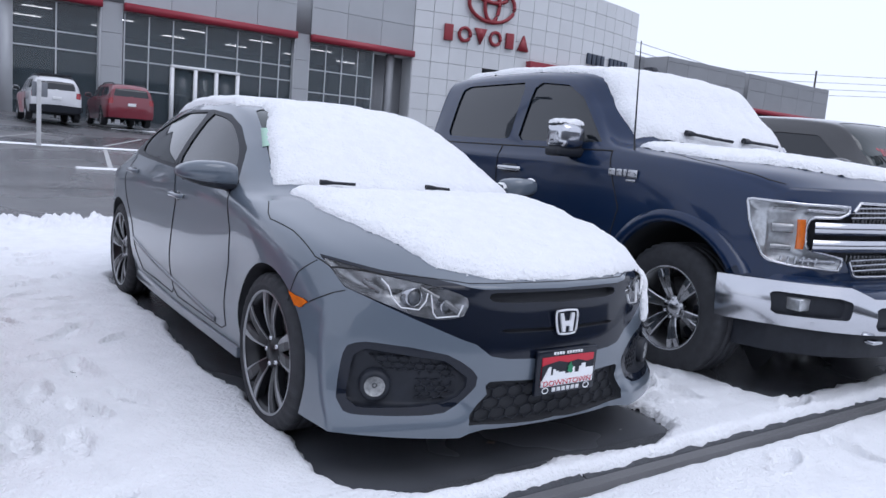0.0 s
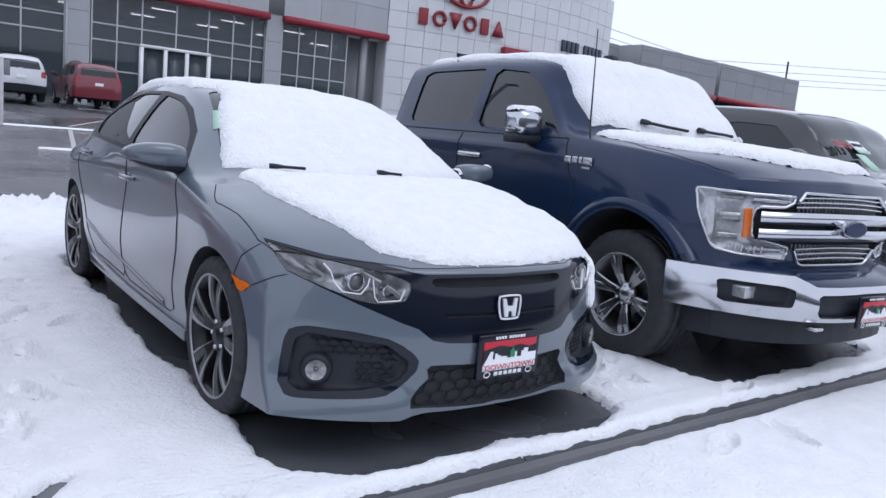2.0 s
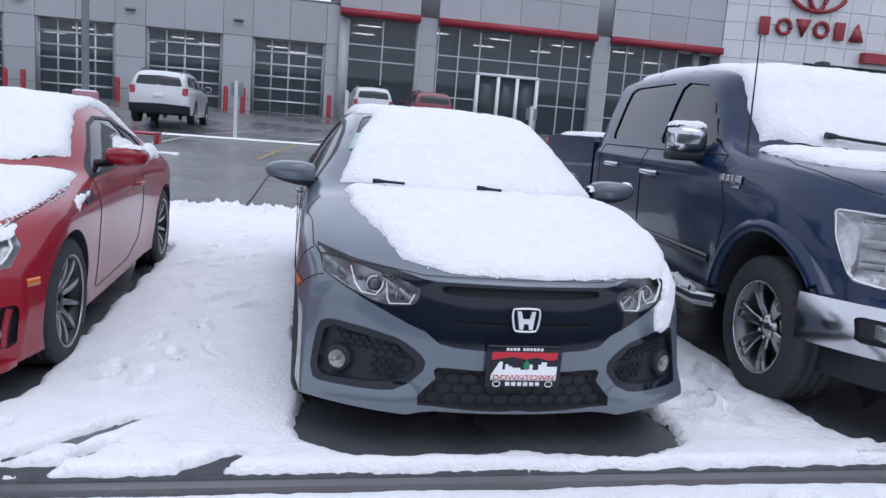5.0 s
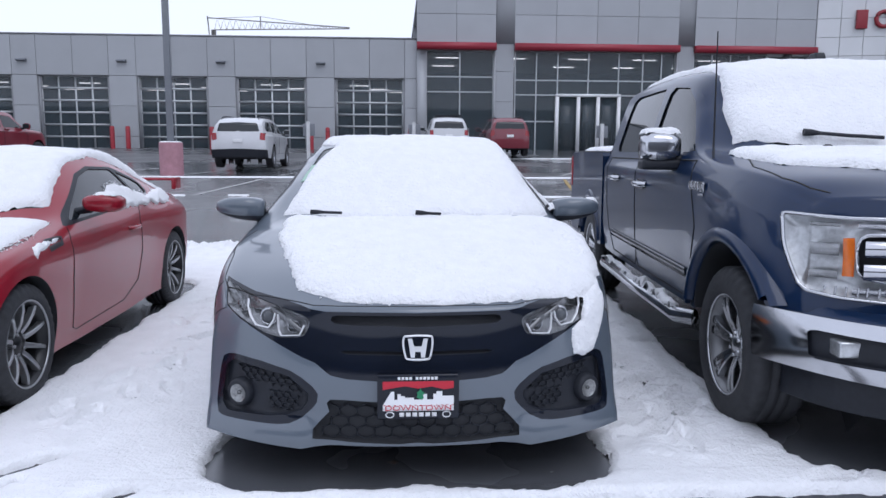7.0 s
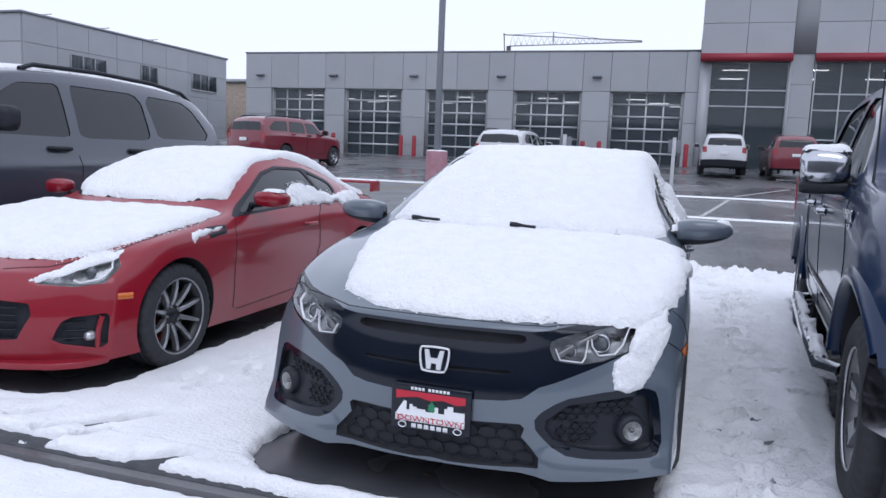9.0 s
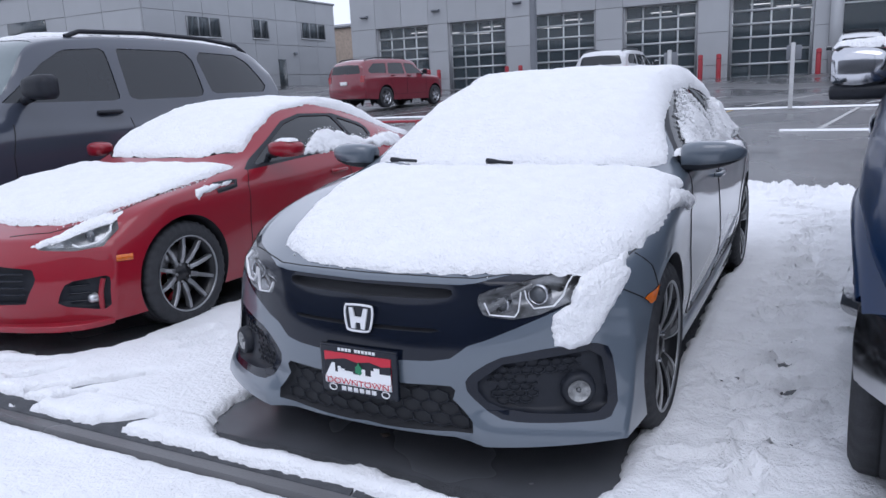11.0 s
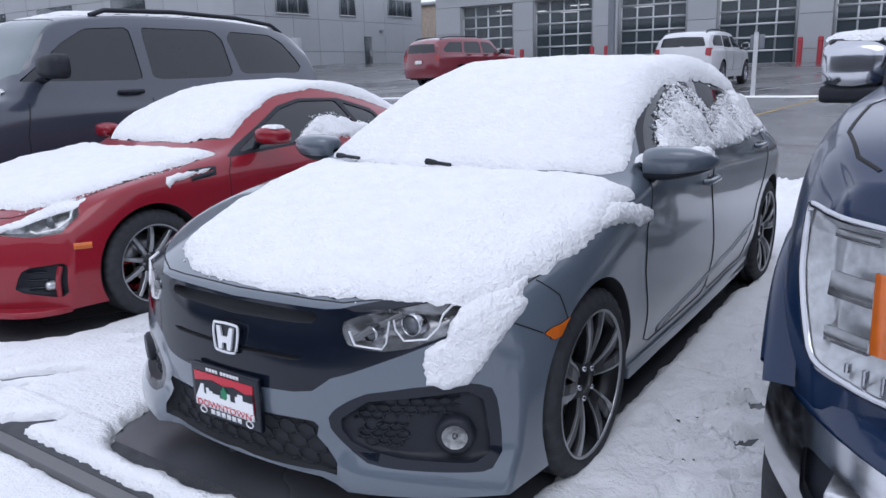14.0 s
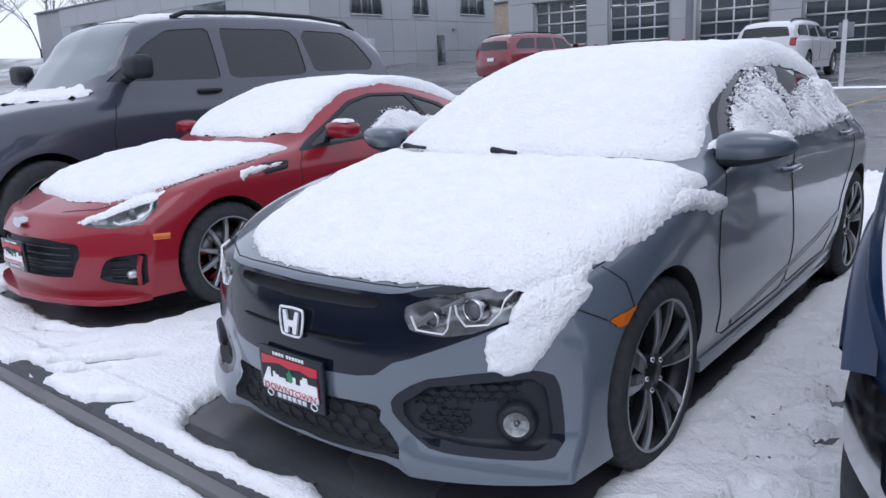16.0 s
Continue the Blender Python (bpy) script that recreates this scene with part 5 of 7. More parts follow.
def coupe(place):
    car = thing("sports_coupe", place, "red two-door sports coupe partly covered with snow", "car")
    bm = shell(COUPE_RAILS, [(-.83, .17), (-.86, .38), (-.84, .52)], [(3.36, .3), (3.4, .5), (3.4, .75)])
    tree = tree_of(bm)
    for y in (0.0, 2.57):
        bmesh.ops.delete(bm, geom=cut(bm, arch_region(y, .32, .35)), context="FACES")
    outer = [(.62, .86), (.88, .975), (1.28, 1.155), (1.52, 1.20), (1.95, 1.185), (2.32, 1.075), (2.30, .975), (1.9, .915), (1.3, .89)]
    trims = take(bm, cut(bm, side_region(outer)))
    for pane in ([(.74, .885), (.90, .96), (1.29, 1.135), (1.52, 1.18), (1.90, 1.168), (1.98, .935), (1.42, .91)], [(1.95, 1.155), (2.27, 1.06), (2.26, .985), (2.03, .945)]):
        add_glass(car, take(trims, cut(trims, side_region(pane))), "side_window", "tint", -.006)
    for half in split_sides(trims):
        part("window_surround", half, "black", car)
    cut_part(bm, top_region([(-.01, .58), (.45, .62), (.64, .76), (.57, 1.05), (.49, 1.33), (-.01, 1.30)], .88), "windscreen", "screen", car, drop=-.004)
    lamps = take(bm, cut(bm, front_region([(.49, .585), (.54, .615), (.62, .70), (.735, .722), (.785, .655), (.775, .578), (.68, .565)], -.2)))
    for half in split_sides(lamps):
        lamp = new("headlamp")
        lamp.parent = car
        bowl = bowl_of(half, .045)
        part("lamp_housing", bowl, "lamp_bowl", lamp)
        sd = 1 if sum(v.co.x for v in half.verts) > 0 else -1
        back = BVHTree.FromBMesh(half)
        for shape in ([(.735, .69), (.755, .65), (.745, .60), (.69, .585), (.66, .60)], [(.64, .68), (.60, .64), (.57, .605)]):
            laid = lay(back, dense([(sd * x, 0, z) for x, z in shape], .015), (0, 1, 0), -.003)
            if len(laid) > 1:
                part("light_guide", strip(laid, .010, .003), "white", lamp)
        laid = lay(back, [(sd * .685, 0, .64)], (0, 1, 0), -.02)
        if laid:
            part("projector_lens", transformed(tilt_y(lathe([(.001, -.012), (.018, -.009), (.030, .0), (.034, .012)], 24)), Matrix.Translation(laid[0][0])), "eye", lamp)
        part("lamp_lens", half, "lens", lamp)
    grille = [(-.01, .507), (.28, .507), (.508, .484), (.525, .423), (.456, .294), (-.01, .285)]
    recess(bm, front_region(grille, -.3), (0, .05, 0), "grille", "black", car)
    for z in (.46, .42, .38, .34):
        laid = lay(tree, dense([(k * .05, 0, z) for k in range(-9, 10)], .1), (0, 1, 0), -.025)
        part("grille_bar", strip(laid, .008, .006), "gloss_black", car)
    pocket = [(.60, .278), (.63, .36), (.656, .404), (.80, .422), (.812, .40), (.80, .24), (.768, .233)]
    recess(bm, front_region(pocket, -.2), (0, .05, 0), "fog_pocket", "black", car, True)
    for sd in (1, -1):
        fog = tilt_y(lathe([(.001, -.012), (.018, -.01), (.024, .0), (.026, .03)], 20))
        part("fog_lamp", transformed(fog, Matrix.Translation((sd * .73, -.575, .30))), "lamp_bowl", car)
        for z in (.285, .33, .375):
            laid = lay(tree, dense([(sd * x, 0, z) for x in (.65, .70, .735)], .02), (0, 1, 0), -.03)
            part("pocket_slat", strip(laid, .007, .006), "gloss_black", car)
        blade = lay(tree, dense([(sd * .765, 0, .235), (sd * .772, 0, .32), (sd * .785, 0, .405)], .02), (0, 1, 0), -.012)
        part("pocket_fin", strip(blade, .026, .008), "red_paint", car)
        seam(tree, [(-.37, .50), (-.46, .505)], sd, car, .035, "side_marker", "amber", .001)
        vent = [(.12, .795), (.30, .812), (.50, .815), (.48, .785), (.30, .77), (.16, .77), (.12, .795)]
        seam(tree, vent[1:5], sd, car, .028, "fender_vent", "black", .002)
        door = [(.66, .86), (.60, .78), (.58, .55), (.60, .26), (.66, .235), (1.45, .255), (1.72, .36), (1.80, .58), (1.78, .80), (1.92, .92), (1.3, .88)]
        for d in take_side(bm, door, sd, car, "door", "red_paint"):
            seam(tree, door[:-1], sd, d)
            c = lay(tree, [(0, 1.62, .76)], (-sd, 0, 0), .0)[0][0]
            grip = glide([(c.x + sd * a, 1.62 + b, .76) for a, b in ((.0, -.09), (.024, -.07), (.028, 0), (.024, .07), (.0, .09))], 4)
            part("handle", tube(grip, .014, 8), "red_paint", d)
        mirror_arm(car, (sd * .94, .92, .985), (.235, .17, .115), sd, "red_paint", square=4.2, taper=.3)
        laid = lay(tree, dense([(sd * x, y, 0) for x, y in ((.30, -.70), (.50, -.60), (.70, -.36), (.77, -.1), (.79, .2), (.74, .52))], .03), (0, 0, -1), .0)
        part("panel_gap", strip(laid, .007, .0015), "seam", car)
        part("spoiler_end", box_bm((sd * .70 - .02, 3.20, .95), (sd * .70 + .02, 3.38, 1.06), .01), "red_paint", car)
    part("spoiler", box_bm((-.70, 3.24, 1.03), (.70, 3.40, 1.055), .01), "red_paint", car)
    part("splitter", prism(smooth_outline([(-.80, -.50), (-.66, -.74), (0, -.90), (.66, -.74), (.80, -.50), (.4, -.4), (-.4, -.4)], 3), .145, .18, .006, "xy"), "red_paint", car)
    oval = [(math.cos(a * math.pi / 12), math.sin(a * math.pi / 12)) for a in range(24)]
    part("badge", prism([(x * .055, .585 + z * .03) for x, z in oval], -.845, -.79), "chrome", car, "oval chrome badge", False)
    dealer_plate(car, (.0, -.885, .40))
    part("body", bm, "red_paint", car)
    for y in (0.0, 2.57):
        for sd in (1, -1):
            wheel(car, (sd * .77, y, .315), sd, .315, .228, .105, coupe_style)
            well(car, y, .32, .35, .5, .9, sd, tree)
    underbody(car, .72, -.5, 3.1, .18)
    return car, tree


def take_side(bm, shape, sd, car, name, mat):
    got = take(bm, cut(bm, side_region(shape, sd)))
    return [part(name, got, mat, car)] if len(got.faces) else []


COUPE_AT = pose(-2.86, .345, 0)
red_coupe, coupe_tree = coupe(COUPE_AT)
snow_on("hood_snow", [coupe_tree], [(-.68, -.30), (-.5, -.5), (-.25, -.56), (.20, -.60), (.52, -.53), (.64, -.40), (.72, -.22), (.77, .05), (.77, .34), (.74, .60), (.40, .53), (0, .50), (-.4, .53), (-.76, .62), (-.78, .1)], .045, "white snow blanket on a coupe's hood", place=COUPE_AT)
snow_on("roof_snow", [coupe_tree], [(-.62, .80), (-.50, 1.35), (-.5, 2.4), (-.6, 2.95), (-.62, 3.2), (.62, 3.2), (.66, 2.9), (.58, 2.4), (.54, 1.9), (.53, 1.4), (.58, 1.1), (.655, .80), (.45, .63), (0, .585), (-.45, .63)], .045, "thick snow over a coupe's windscreen and roof", place=COUPE_AT)
snow_on("lamp_snow", [coupe_tree], [(.48, .60), (.52, .59), (.60, .628), (.67, .668), (.73, .69), (.745, .735), (.62, .72), (.55, .65)], .018, "snow on a coupe's headlamp", (0, 1, 0), .03, .014, .015, .015, place=COUPE_AT)
snow_on("window_snow", [coupe_tree], [(1.30, .91), (1.40, .98), (1.55, 1.06), (1.75, 1.08), (1.95, 1.0), (2.2, .96), (2.5, 1.0), (2.8, .96), (2.7, .87), (2.2, .89), (1.7, .895)], .022, "snow crust on a coupe's side window", (-1, 0, 0), .03, .012, .03, .022, place=COUPE_AT)
snow_crumbs(coupe_tree, [(1.26, .91), (1.38, 1.0), (1.55, 1.08), (1.78, 1.10), (1.98, 1.02), (2.3, .98), (2.5, 1.02), (2.75, .9), (1.7, .89)], (-1, 0, 0), 1800, .006, "snow grains on a coupe's side window", 6, COUPE_AT)
snow_crumbs(coupe_tree, [(.50, -.58), (.66, -.46), (.75, -.24), (.81, .05), (.80, .36), (.72, .36), (.70, .0), (.62, -.3)], (0, 0, -1), 1600, .006, "snow grains along a coupe's hood edge", 7, COUPE_AT)
snow_on("mirror_snow", [BVHTree.FromBMesh(box_bm((.86, .85, .95), (1.04, .99, 1.035)))], [(.90, .86), (.90, .96), (1.03, .96), (1.03, .86)], .02, "snow on a red mirror", place=COUPE_AT, edge=.03, res=.012)
snow_on("vent_snow", [coupe_tree], [(.14, .80), (.30, .815), (.46, .825), (.47, .805), (.32, .79), (.18, .775), (.13, .74), (.11, .77)], .015, "snow caught in a fender vent", (-1, 0, 0), .02, .01, .01, .01, place=COUPE_AT)

SUV_RAILS = [
    [(.86, -.60, .42), (.94, -.35, .40), (.97, 0, .40), (.95, .45, .38), (.94, .75, .38), (.94, 1.1, .38), (.94, 1.5, .38), (.94, 2.3, .38), (.96, 3.2, .42), (.93, 3.9, .45), (.86, 4.15, .48)],
    [(.88, -.58, .70), (.97, -.33, .68), (1.0, 0, .68), (.98, .45, .66), (.975, .75, .66), (.975, 1.1, .66), (.975, 1.5, .66), (.975, 2.3, .66), (1.0, 3.2, .68), (.96, 3.9, .7), (.90, 4.2, .7)],
    [(.87, -.56, .92), (.96, -.31, .98), (.99, 0, 1.01), (.99, .45, 1.02), (.985, .75, 1.03), (.985, 1.1, 1.04), (.985, 1.5, 1.05), (.985, 2.3, 1.06), (.99, 3.2, 1.06), (.95, 3.9, 1.04), (.90, 4.2, 1.0)],
    [(.82, -.56, 1.01), (.90, -.33, 1.10), (.93, 0, 1.14), (.94, .45, 1.16), (.94, .75, 1.17), (.935, 1.1, 1.18), (.93, 1.5, 1.19), (.925, 2.3, 1.20), (.92, 3.2, 1.21), (.89, 3.9, 1.20), (.86, 4.22, 1.16)],
    [(.72, -.66, 1.04), (.79, -.38, 1.12), (.82, 0, 1.17), (.83, .42, 1.20), (.84, .60, 1.26), (.79, .89, 1.46), (.74, 1.23, 1.66), (.73, 2.3, 1.73), (.73, 3.2, 1.71), (.72, 3.8, 1.64), (.74, 4.12, 1.50)],
    [(.45, -.76, 1.06), (.50, -.44, 1.14), (.55, 0, 1.19), (.58, .34, 1.215), (.64, .48, 1.24), (.62, .79, 1.49), (.60, 1.18, 1.745), (.60, 2.3, 1.80), (.60, 3.2, 1.78), (.58, 3.85, 1.71), (.58, 4.18, 1.54)],
    [(0, -.80, 1.07), (0, -.48, 1.15), (0, 0, 1.20), (0, .30, 1.225), (0, .42, 1.245), (0, .75, 1.51), (0, 1.16, 1.775), (0, 2.3, 1.83), (0, 3.2, 1.81), (0, 3.88, 1.74), (0, 4.22, 1.55)],
]
suv_style = dict(rim="alloy", spoke="alloy", n=5, w=(.12, .09), dish=(.6, .85), caliper="black")


def tall(rails, k):
    """Rails with everything above the belt raised."""
    return [[(x, y, z if z < 1.0 else 1.0 + (z - 1.0) * k) for x, y, z in r] for r in rails]


def suv_body(car, rails, paint, glass_k, large=False):
    """An SUV's shell with glass, lamps and bumpers; shared by the SUVs in the lot."""
    low = 0 if large else .13
    bm = shell(rails, [(-.82, .42 - low), (-.86, .7), (-.84, .92)], [(4.3, .5 - low), (4.34, .72), (4.32, 1.0)])
    tree = tree_of(bm)
    for y in (0.0, 3.1):
        bmesh.ops.delete(bm, geom=cut(bm, arch_region(y, .40, .44)), context="FACES")
    up = lambda pts: [(y, 1.0 + (z - 1.0) * glass_k) for y, z in pts]
    panes = (up([(.74, 1.235), (.94, 1.38), (1.24, 1.61), (1.78, 1.64), (1.76, 1.225)]), up([(1.88, 1.225), (1.88, 1.64), (2.74, 1.635), (2.86, 1.25), (2.78, 1.228)]), up([(2.98, 1.26), (2.86, 1.63), (3.55, 1.61), (3.95, 1.36), (3.86, 1.26)]))
    if large:
        panes = ([(.66, 1.375), (.86, 1.52), (1.10, 1.70), (1.34, 1.825), (1.78, 1.85), (1.79, 1.365)], [(1.90, 1.365), (1.90, 1.85), (2.74, 1.845), (2.84, 1.78), (2.88, 1.42), (2.82, 1.372)], [(3.0, 1.40), (2.90, 1.80), (2.98, 1.84), (3.55, 1.82), (3.72, 1.74), (3.95, 1.48), (3.86, 1.40)])
    for pane in panes:
        add_glass(car, take(bm, cut(bm, side_region(pane))), "side_window", "tint", -.008)
    cut_part(bm, top_region([(-.01, .50), (.55, .54), (.78, .70), (.70, .95), (.64, 1.15), (-.01, 1.11)], 1.2), "windscreen", "pale_screen" if large else "screen", car, drop=-.004)
    zt = 1.0 + .52 * glass_k
    cut_part(bm, rear_region([(-.01, 1.0 + .24 * glass_k), (.70, 1.0 + .25 * glass_k), (.62, zt + .03), (-.01, zt + .06)], 3.95), "rear_window", "tint", car, drop=-.006)
    cut_part(bm, rear_region([(.70, .95), (.88, .93), (.88, 1.17), (.72, 1.18)], 3.7), "tail_lamp", "red_lens", car, drop=.006, each=True)
    cut_part(bm, rear_region([(-.01, .34), (.92, .34), (.92, .62), (-.01, .66)], 3.8), "rear_bumper", "black" if paint != "maroon_paint" else paint, car, drop=.02)
    cut_part(bm, front_region([(.55, .84), (.86, .86), (.86, 1.0), (.60, .98)], -.2), "headlamp", "lamp_bowl", car, drop=.004, each=True)
    cut_part(bm, front_region([(-.01, .66), (.5, .66), (.52, .98), (-.01, 1.0)], -.3), "grille", "black", car, drop=-.01)
    for sd in (1, -1):
        for pts in ([(.66, 1.2), (.60, .95), (.60, .5), (1.8, .48), (1.83, 1.2)], [(1.83, .9), (1.83, .48), (2.55, .48), (2.70, .75), (2.92, 1.2)]):
            seam(tree, pts, sd, car, .008)
        for hy in (1.62, 2.62):
            c = lay(tree, [(0, hy, 1.08 + .1 * glass_k + (.06 if large else 0))], (-sd, 0, 0), .0)[0][0]
            grip = glide([(c.x + sd * a, hy + b, c.z) for a, b in ((.0, -.12), (.03, -.10), (.036, 0), (.03, .10), (.0, .12))], 4)
            part("handle", tube(grip, .02, 8), "black" if paint == "dark_grey_paint" else paint, car)
        if large:
            mirror_arm(car, (sd * 1.17, .80, 1.49), (.34, .20, .20), sd, "black", square=4.5)
        else:
            mirror_arm(car, (sd * 1.10, .80, 1.0 + .30 * glass_k), (.26, .18, .20), sd, paint)
        if paint == "black_paint":
            continue
        rails_at = [lay(tree, [(sd * .60, y, 0)], (0, 0, -1), .045)[0][0] for y in (1.5, 1.65, 2.4, 3.2, 3.7, 3.85)]
        rails_at[0].z -= .04
        rails_at[-1].z -= .05
        part("roof_rail", tube(rails_at, .022, 8), "black", car)
    part("number_plate", box_bm((-.16, 4.35, .86), (.16, 4.375, .98), .003), "white", car, "white licence plate")
    part("body", bm, paint, car)
    return tree


def big_suv(place):
    car = thing("large_suv", place, "dark grey full-size SUV with black roof rails", "car")
    tree = suv_body(car, tall(SUV_RAILS, 1.22), "dark_grey_paint", 1.22, True)
    for y in (0.0, 3.1):
        for sd in (1, -1):
            wheel(car, (sd * .87, y, .39), sd, .39, .25, .13, suv_style)
            well(car, y, .40, .44, .5, 1.0, sd, tree)
    underbody(car, .8, -.5, 4.0, .38)
    return car, tree


SUV_AT = pose(-5.46, .38, 0)
grey_suv, suv_tree = big_suv(SUV_AT)
snow_on("roof_snow", [suv_tree], [(-.55, 1.45), (-.55, 3.8), (.52, 3.8), (.52, 1.45)], .04, "thin snow on an SUV's roof", place=SUV_AT, res=.04)
snow_on("hood_snow", [suv_tree], [(-.8, .58), (-.7, .0), (-.3, -.2), (.3, -.15), (.62, .1), (.80, .52), (.60, .54), (0, .45), (-.5, .51)], .05, "snow left along an SUV's cowl", place=SUV_AT, res=.04, ragged=.05)


# ---- more cars in the lot ----
def lot_suv(name, place, paint, label, k=1.0):
    car = thing(name, place, label, "car", "cars by the buildings")
    tree = suv_body(car, [[(x, y, z - .11) for x, y, z in SUV_RAILS[0]]] + tall(SUV_RAILS, k)[1:], paint, k)
    for y in (0.0, 3.1):
        for sd in (1, -1):
            wheel(car, (sd * .87, y, .38), sd, .38, .25, .12, suv_style)
            well(car, y, .40, .44, .5, 1.0, sd, tree)
    underbody(car, .8, -.5, 4.0, .30)
    return car


def level(x, y):
    """The lot is flat by the parked cars and climbs towards the buildings."""
    f = min(max(y - 8.0, 0.0), 32.0)
    return f * 0.042 + max(0.0, -x - 20) * 0.05 * f / 32


def parked(x, y, turn, k=1.0):
    return pose(x, y, level(x, y), 0, 0, turn) @ Matrix.Diagonal((k, k, k, 1))


dark_suv = lot_suv("black_suv", pose(5.60, -.25, 0, 0, 0, -3), "black_paint", "black SUV with sale labels in its windscreen", 1.0)
white_wagon = lot_suv("white_crossover", parked(-5.15, 24.9, 180, .96), "white_paint", "white crossover parked nose-in", .9)
red_far = lot_suv("dark_red_suv", parked(-14.7, 26.0, 172, 1.05), "maroon_paint", "dark red off-road SUV parked on the wet lot", 1.0)
red_near = lot_suv("dark_red_suv", parked(4.9, 33.5, 180, .96), "maroon_paint", "dark red SUV parked before the showroom", 1.0)
white_off = lot_suv("white_off_roader", parked(2.2, 33.5, 180, .96), "white_paint", "white off-road SUV with a black roof rack", 1.0)
for car in (white_off,):
    rack = new("roof_rack")
    rack.parent = car
    for x in (-.5, 0, .5):
        part("rack_bar", tube([(x, 1.5, 1.88), (x, 3.6, 1.88)], .03, 6), "black", rack)
    for y in (1.5, 2.0, 2.5, 3.0, 3.6):
        part("rack_bar", tube([(-.6, y, 1.87), (.6, y, 1.87)], .03, 6), "black", rack)

# labels in the black SUV's windscreen
sale = tagged(new("price_label"), "white price card with green foot", "label")
sale.matrix_basis = pose(5.60, -.25, 0, 0, 0, -3) @ pose(-.36, .70, 1.475, 37, 0, 0)
part("card", box_bm((-.02, -.10, 0), (.20, .08, .003)), "white", sale)
part("card_foot", box_bm((-.02, -.10, .004), (.20, -.05, .006)), "pale_green", sale)
part("price_bar", box_bm((.0, .0, .004), (.18, .04, .006)), "black", sale)
part("side_card", box_bm((-.12, -.36, 0), (.04, -.12, .003)), "pale_green", sale)
year = tagged(new("year_label"), "red year figures on a windscreen", "label")
year.matrix_basis = sale.matrix_basis
write("2013", .15, "bollard", year, pose(-.19, 0, .004), .001, .006, "figure", .26)


snow_on("mirror_snow", [BVHTree.FromBMesh(wedge_mirror(1, .0))], [(.985, .60), (.99, .66), (1.07, .70), (1.075, .66), (1.05, .62)], .018, "small snow cap on a grey mirror", edge=.03, res=.01)
snow_on("mirror_snow", [BVHTree.FromBMesh(box_bm((.78, .6, .93), (.86, .75, 1.0)))], [(.785, .62), (.785, .72), (.85, .72), (.85, .63)], .03, "snow wedged behind a mirror", edge=.04, res=.01)
stick = tagged(part("window_sticker", strip(lay(hatch_tree, dense([(-.60, .79, 0), (-.55, .95, 0)], .03), (0, 0, -1), .002), .07, .001), "pale_green"), "pale green sticker inside a windscreen edge", "sticker")


# ---- ground ----
def ground_sheet():
    bm = bmesh.new()
    ys = [-900, -60, -20, -6, -1.01, -1.0, 0, 4, 8, 9, 11, 14, 18, 22, 26, 30, 34, 38, 40, 46, 60, 100, 400, 2500]
    xs = [-2500, -400, -120, -60, -45, -35, -28, -20, -12, -6, 0, 6, 12, 20, 30, 60, 120, 400, 2500]
    g = [[bm.verts.new((x, y, (level(x, y) if x > -130 else level(-130, y)) if y > -1.005 else -.13)) for x in xs] for y in ys]
    for a, b in zip(g, g[1:]):
        for k in range(len(xs) - 1):
            bm.faces.new((a[k], a[k + 1], b[k + 1], b[k]))
    return bm


ground = tagged(part("ground", ground_sheet(), "lot", smooth=False), "wet grey concrete car lot", "ground", kind="structure")
stall = bmesh.new()
for x0, x1 in ((-9.0, -3.0), (-3.0, 3.0), (3.0, 9.0)):
    box(stall, (x0, -.76, -.05), (x1, 6.3, .004))
tagged(part("road", stall, "asphalt", smooth=False), "wet dark asphalt of the parking bays", "asphalt", kind="structure")
# unseen strip behind the camera, added so the car fronts reflect something dark
tagged(part("road", box_bm((-80, -19, -.2), (80, -7.2, -.115)), "asphalt"), "unseen wet asphalt strip added to darken reflections", "street", kind="structure")

kerb = thing("kerb", None, "dark wet concrete kerb with patches of snow", "kerb", kind="structure")
prof = [(-.765, -.2), (-.765, .012), (-.915, .014), (-.945, .004), (-.962, -.025), (-.985, -.13), (-.99, -.2)]
for x0 in np.arange(-17.97, 17, 3.0):
    k = prism(prof, x0 + .006, x0 + 2.994, 0, "yz")
    part("kerb_stone", k, "kerb", kerb, smooth=False)

PRINTS = [(1.26, .79, 70), (1.35, .49, 60), (1.05, .47, 10), (1.12, .19, 65), (1.13, 1.42, 20), (1.07, 1.72, 75), (1.2, 2.47, 70), (1.34, 3.05, 20), (1.38, 2.22, 60), (1.35, 3.98, 50), (1.29, 1.1, 20), (1.17, 1.03, 75), (1.24, 4.61, 60), (-1.45, .93, 10), (-1.29, .43, -25), (-1.58, .02, 5), (-1.36, 2.2, 70), (-1.37, 1.95, 80), (-1.42, 1.5, 60), (-1.5, 2.6, 40), (1.2, -.12, 0), (1.19, .23, 50), (1.12, 2.29, 40), (1.15, 1.9, 75), (1.3, 2.8, 30), (1.0, -1.18, 70), (1.45, -1.25, 15), (1.66, -.83, 80), (1.22, -.45, 10), (-1.9, -1.6, 40), (-1.2, 3.2, 20), (1.2, 3.5, 30)]
walker = random.Random(11)
for k in range(46):
    PRINTS.append((walker.gauss(1.22, .13), -.35 + k * .135 + walker.uniform(-.05, .05), walker.uniform(50, 110)))
for k in range(18):
    PRINTS.append((walker.uniform(-1.75, -1.15), .1 + k * .26, walker.uniform(-30, 80)))
NEAR = collections.defaultdict(list)
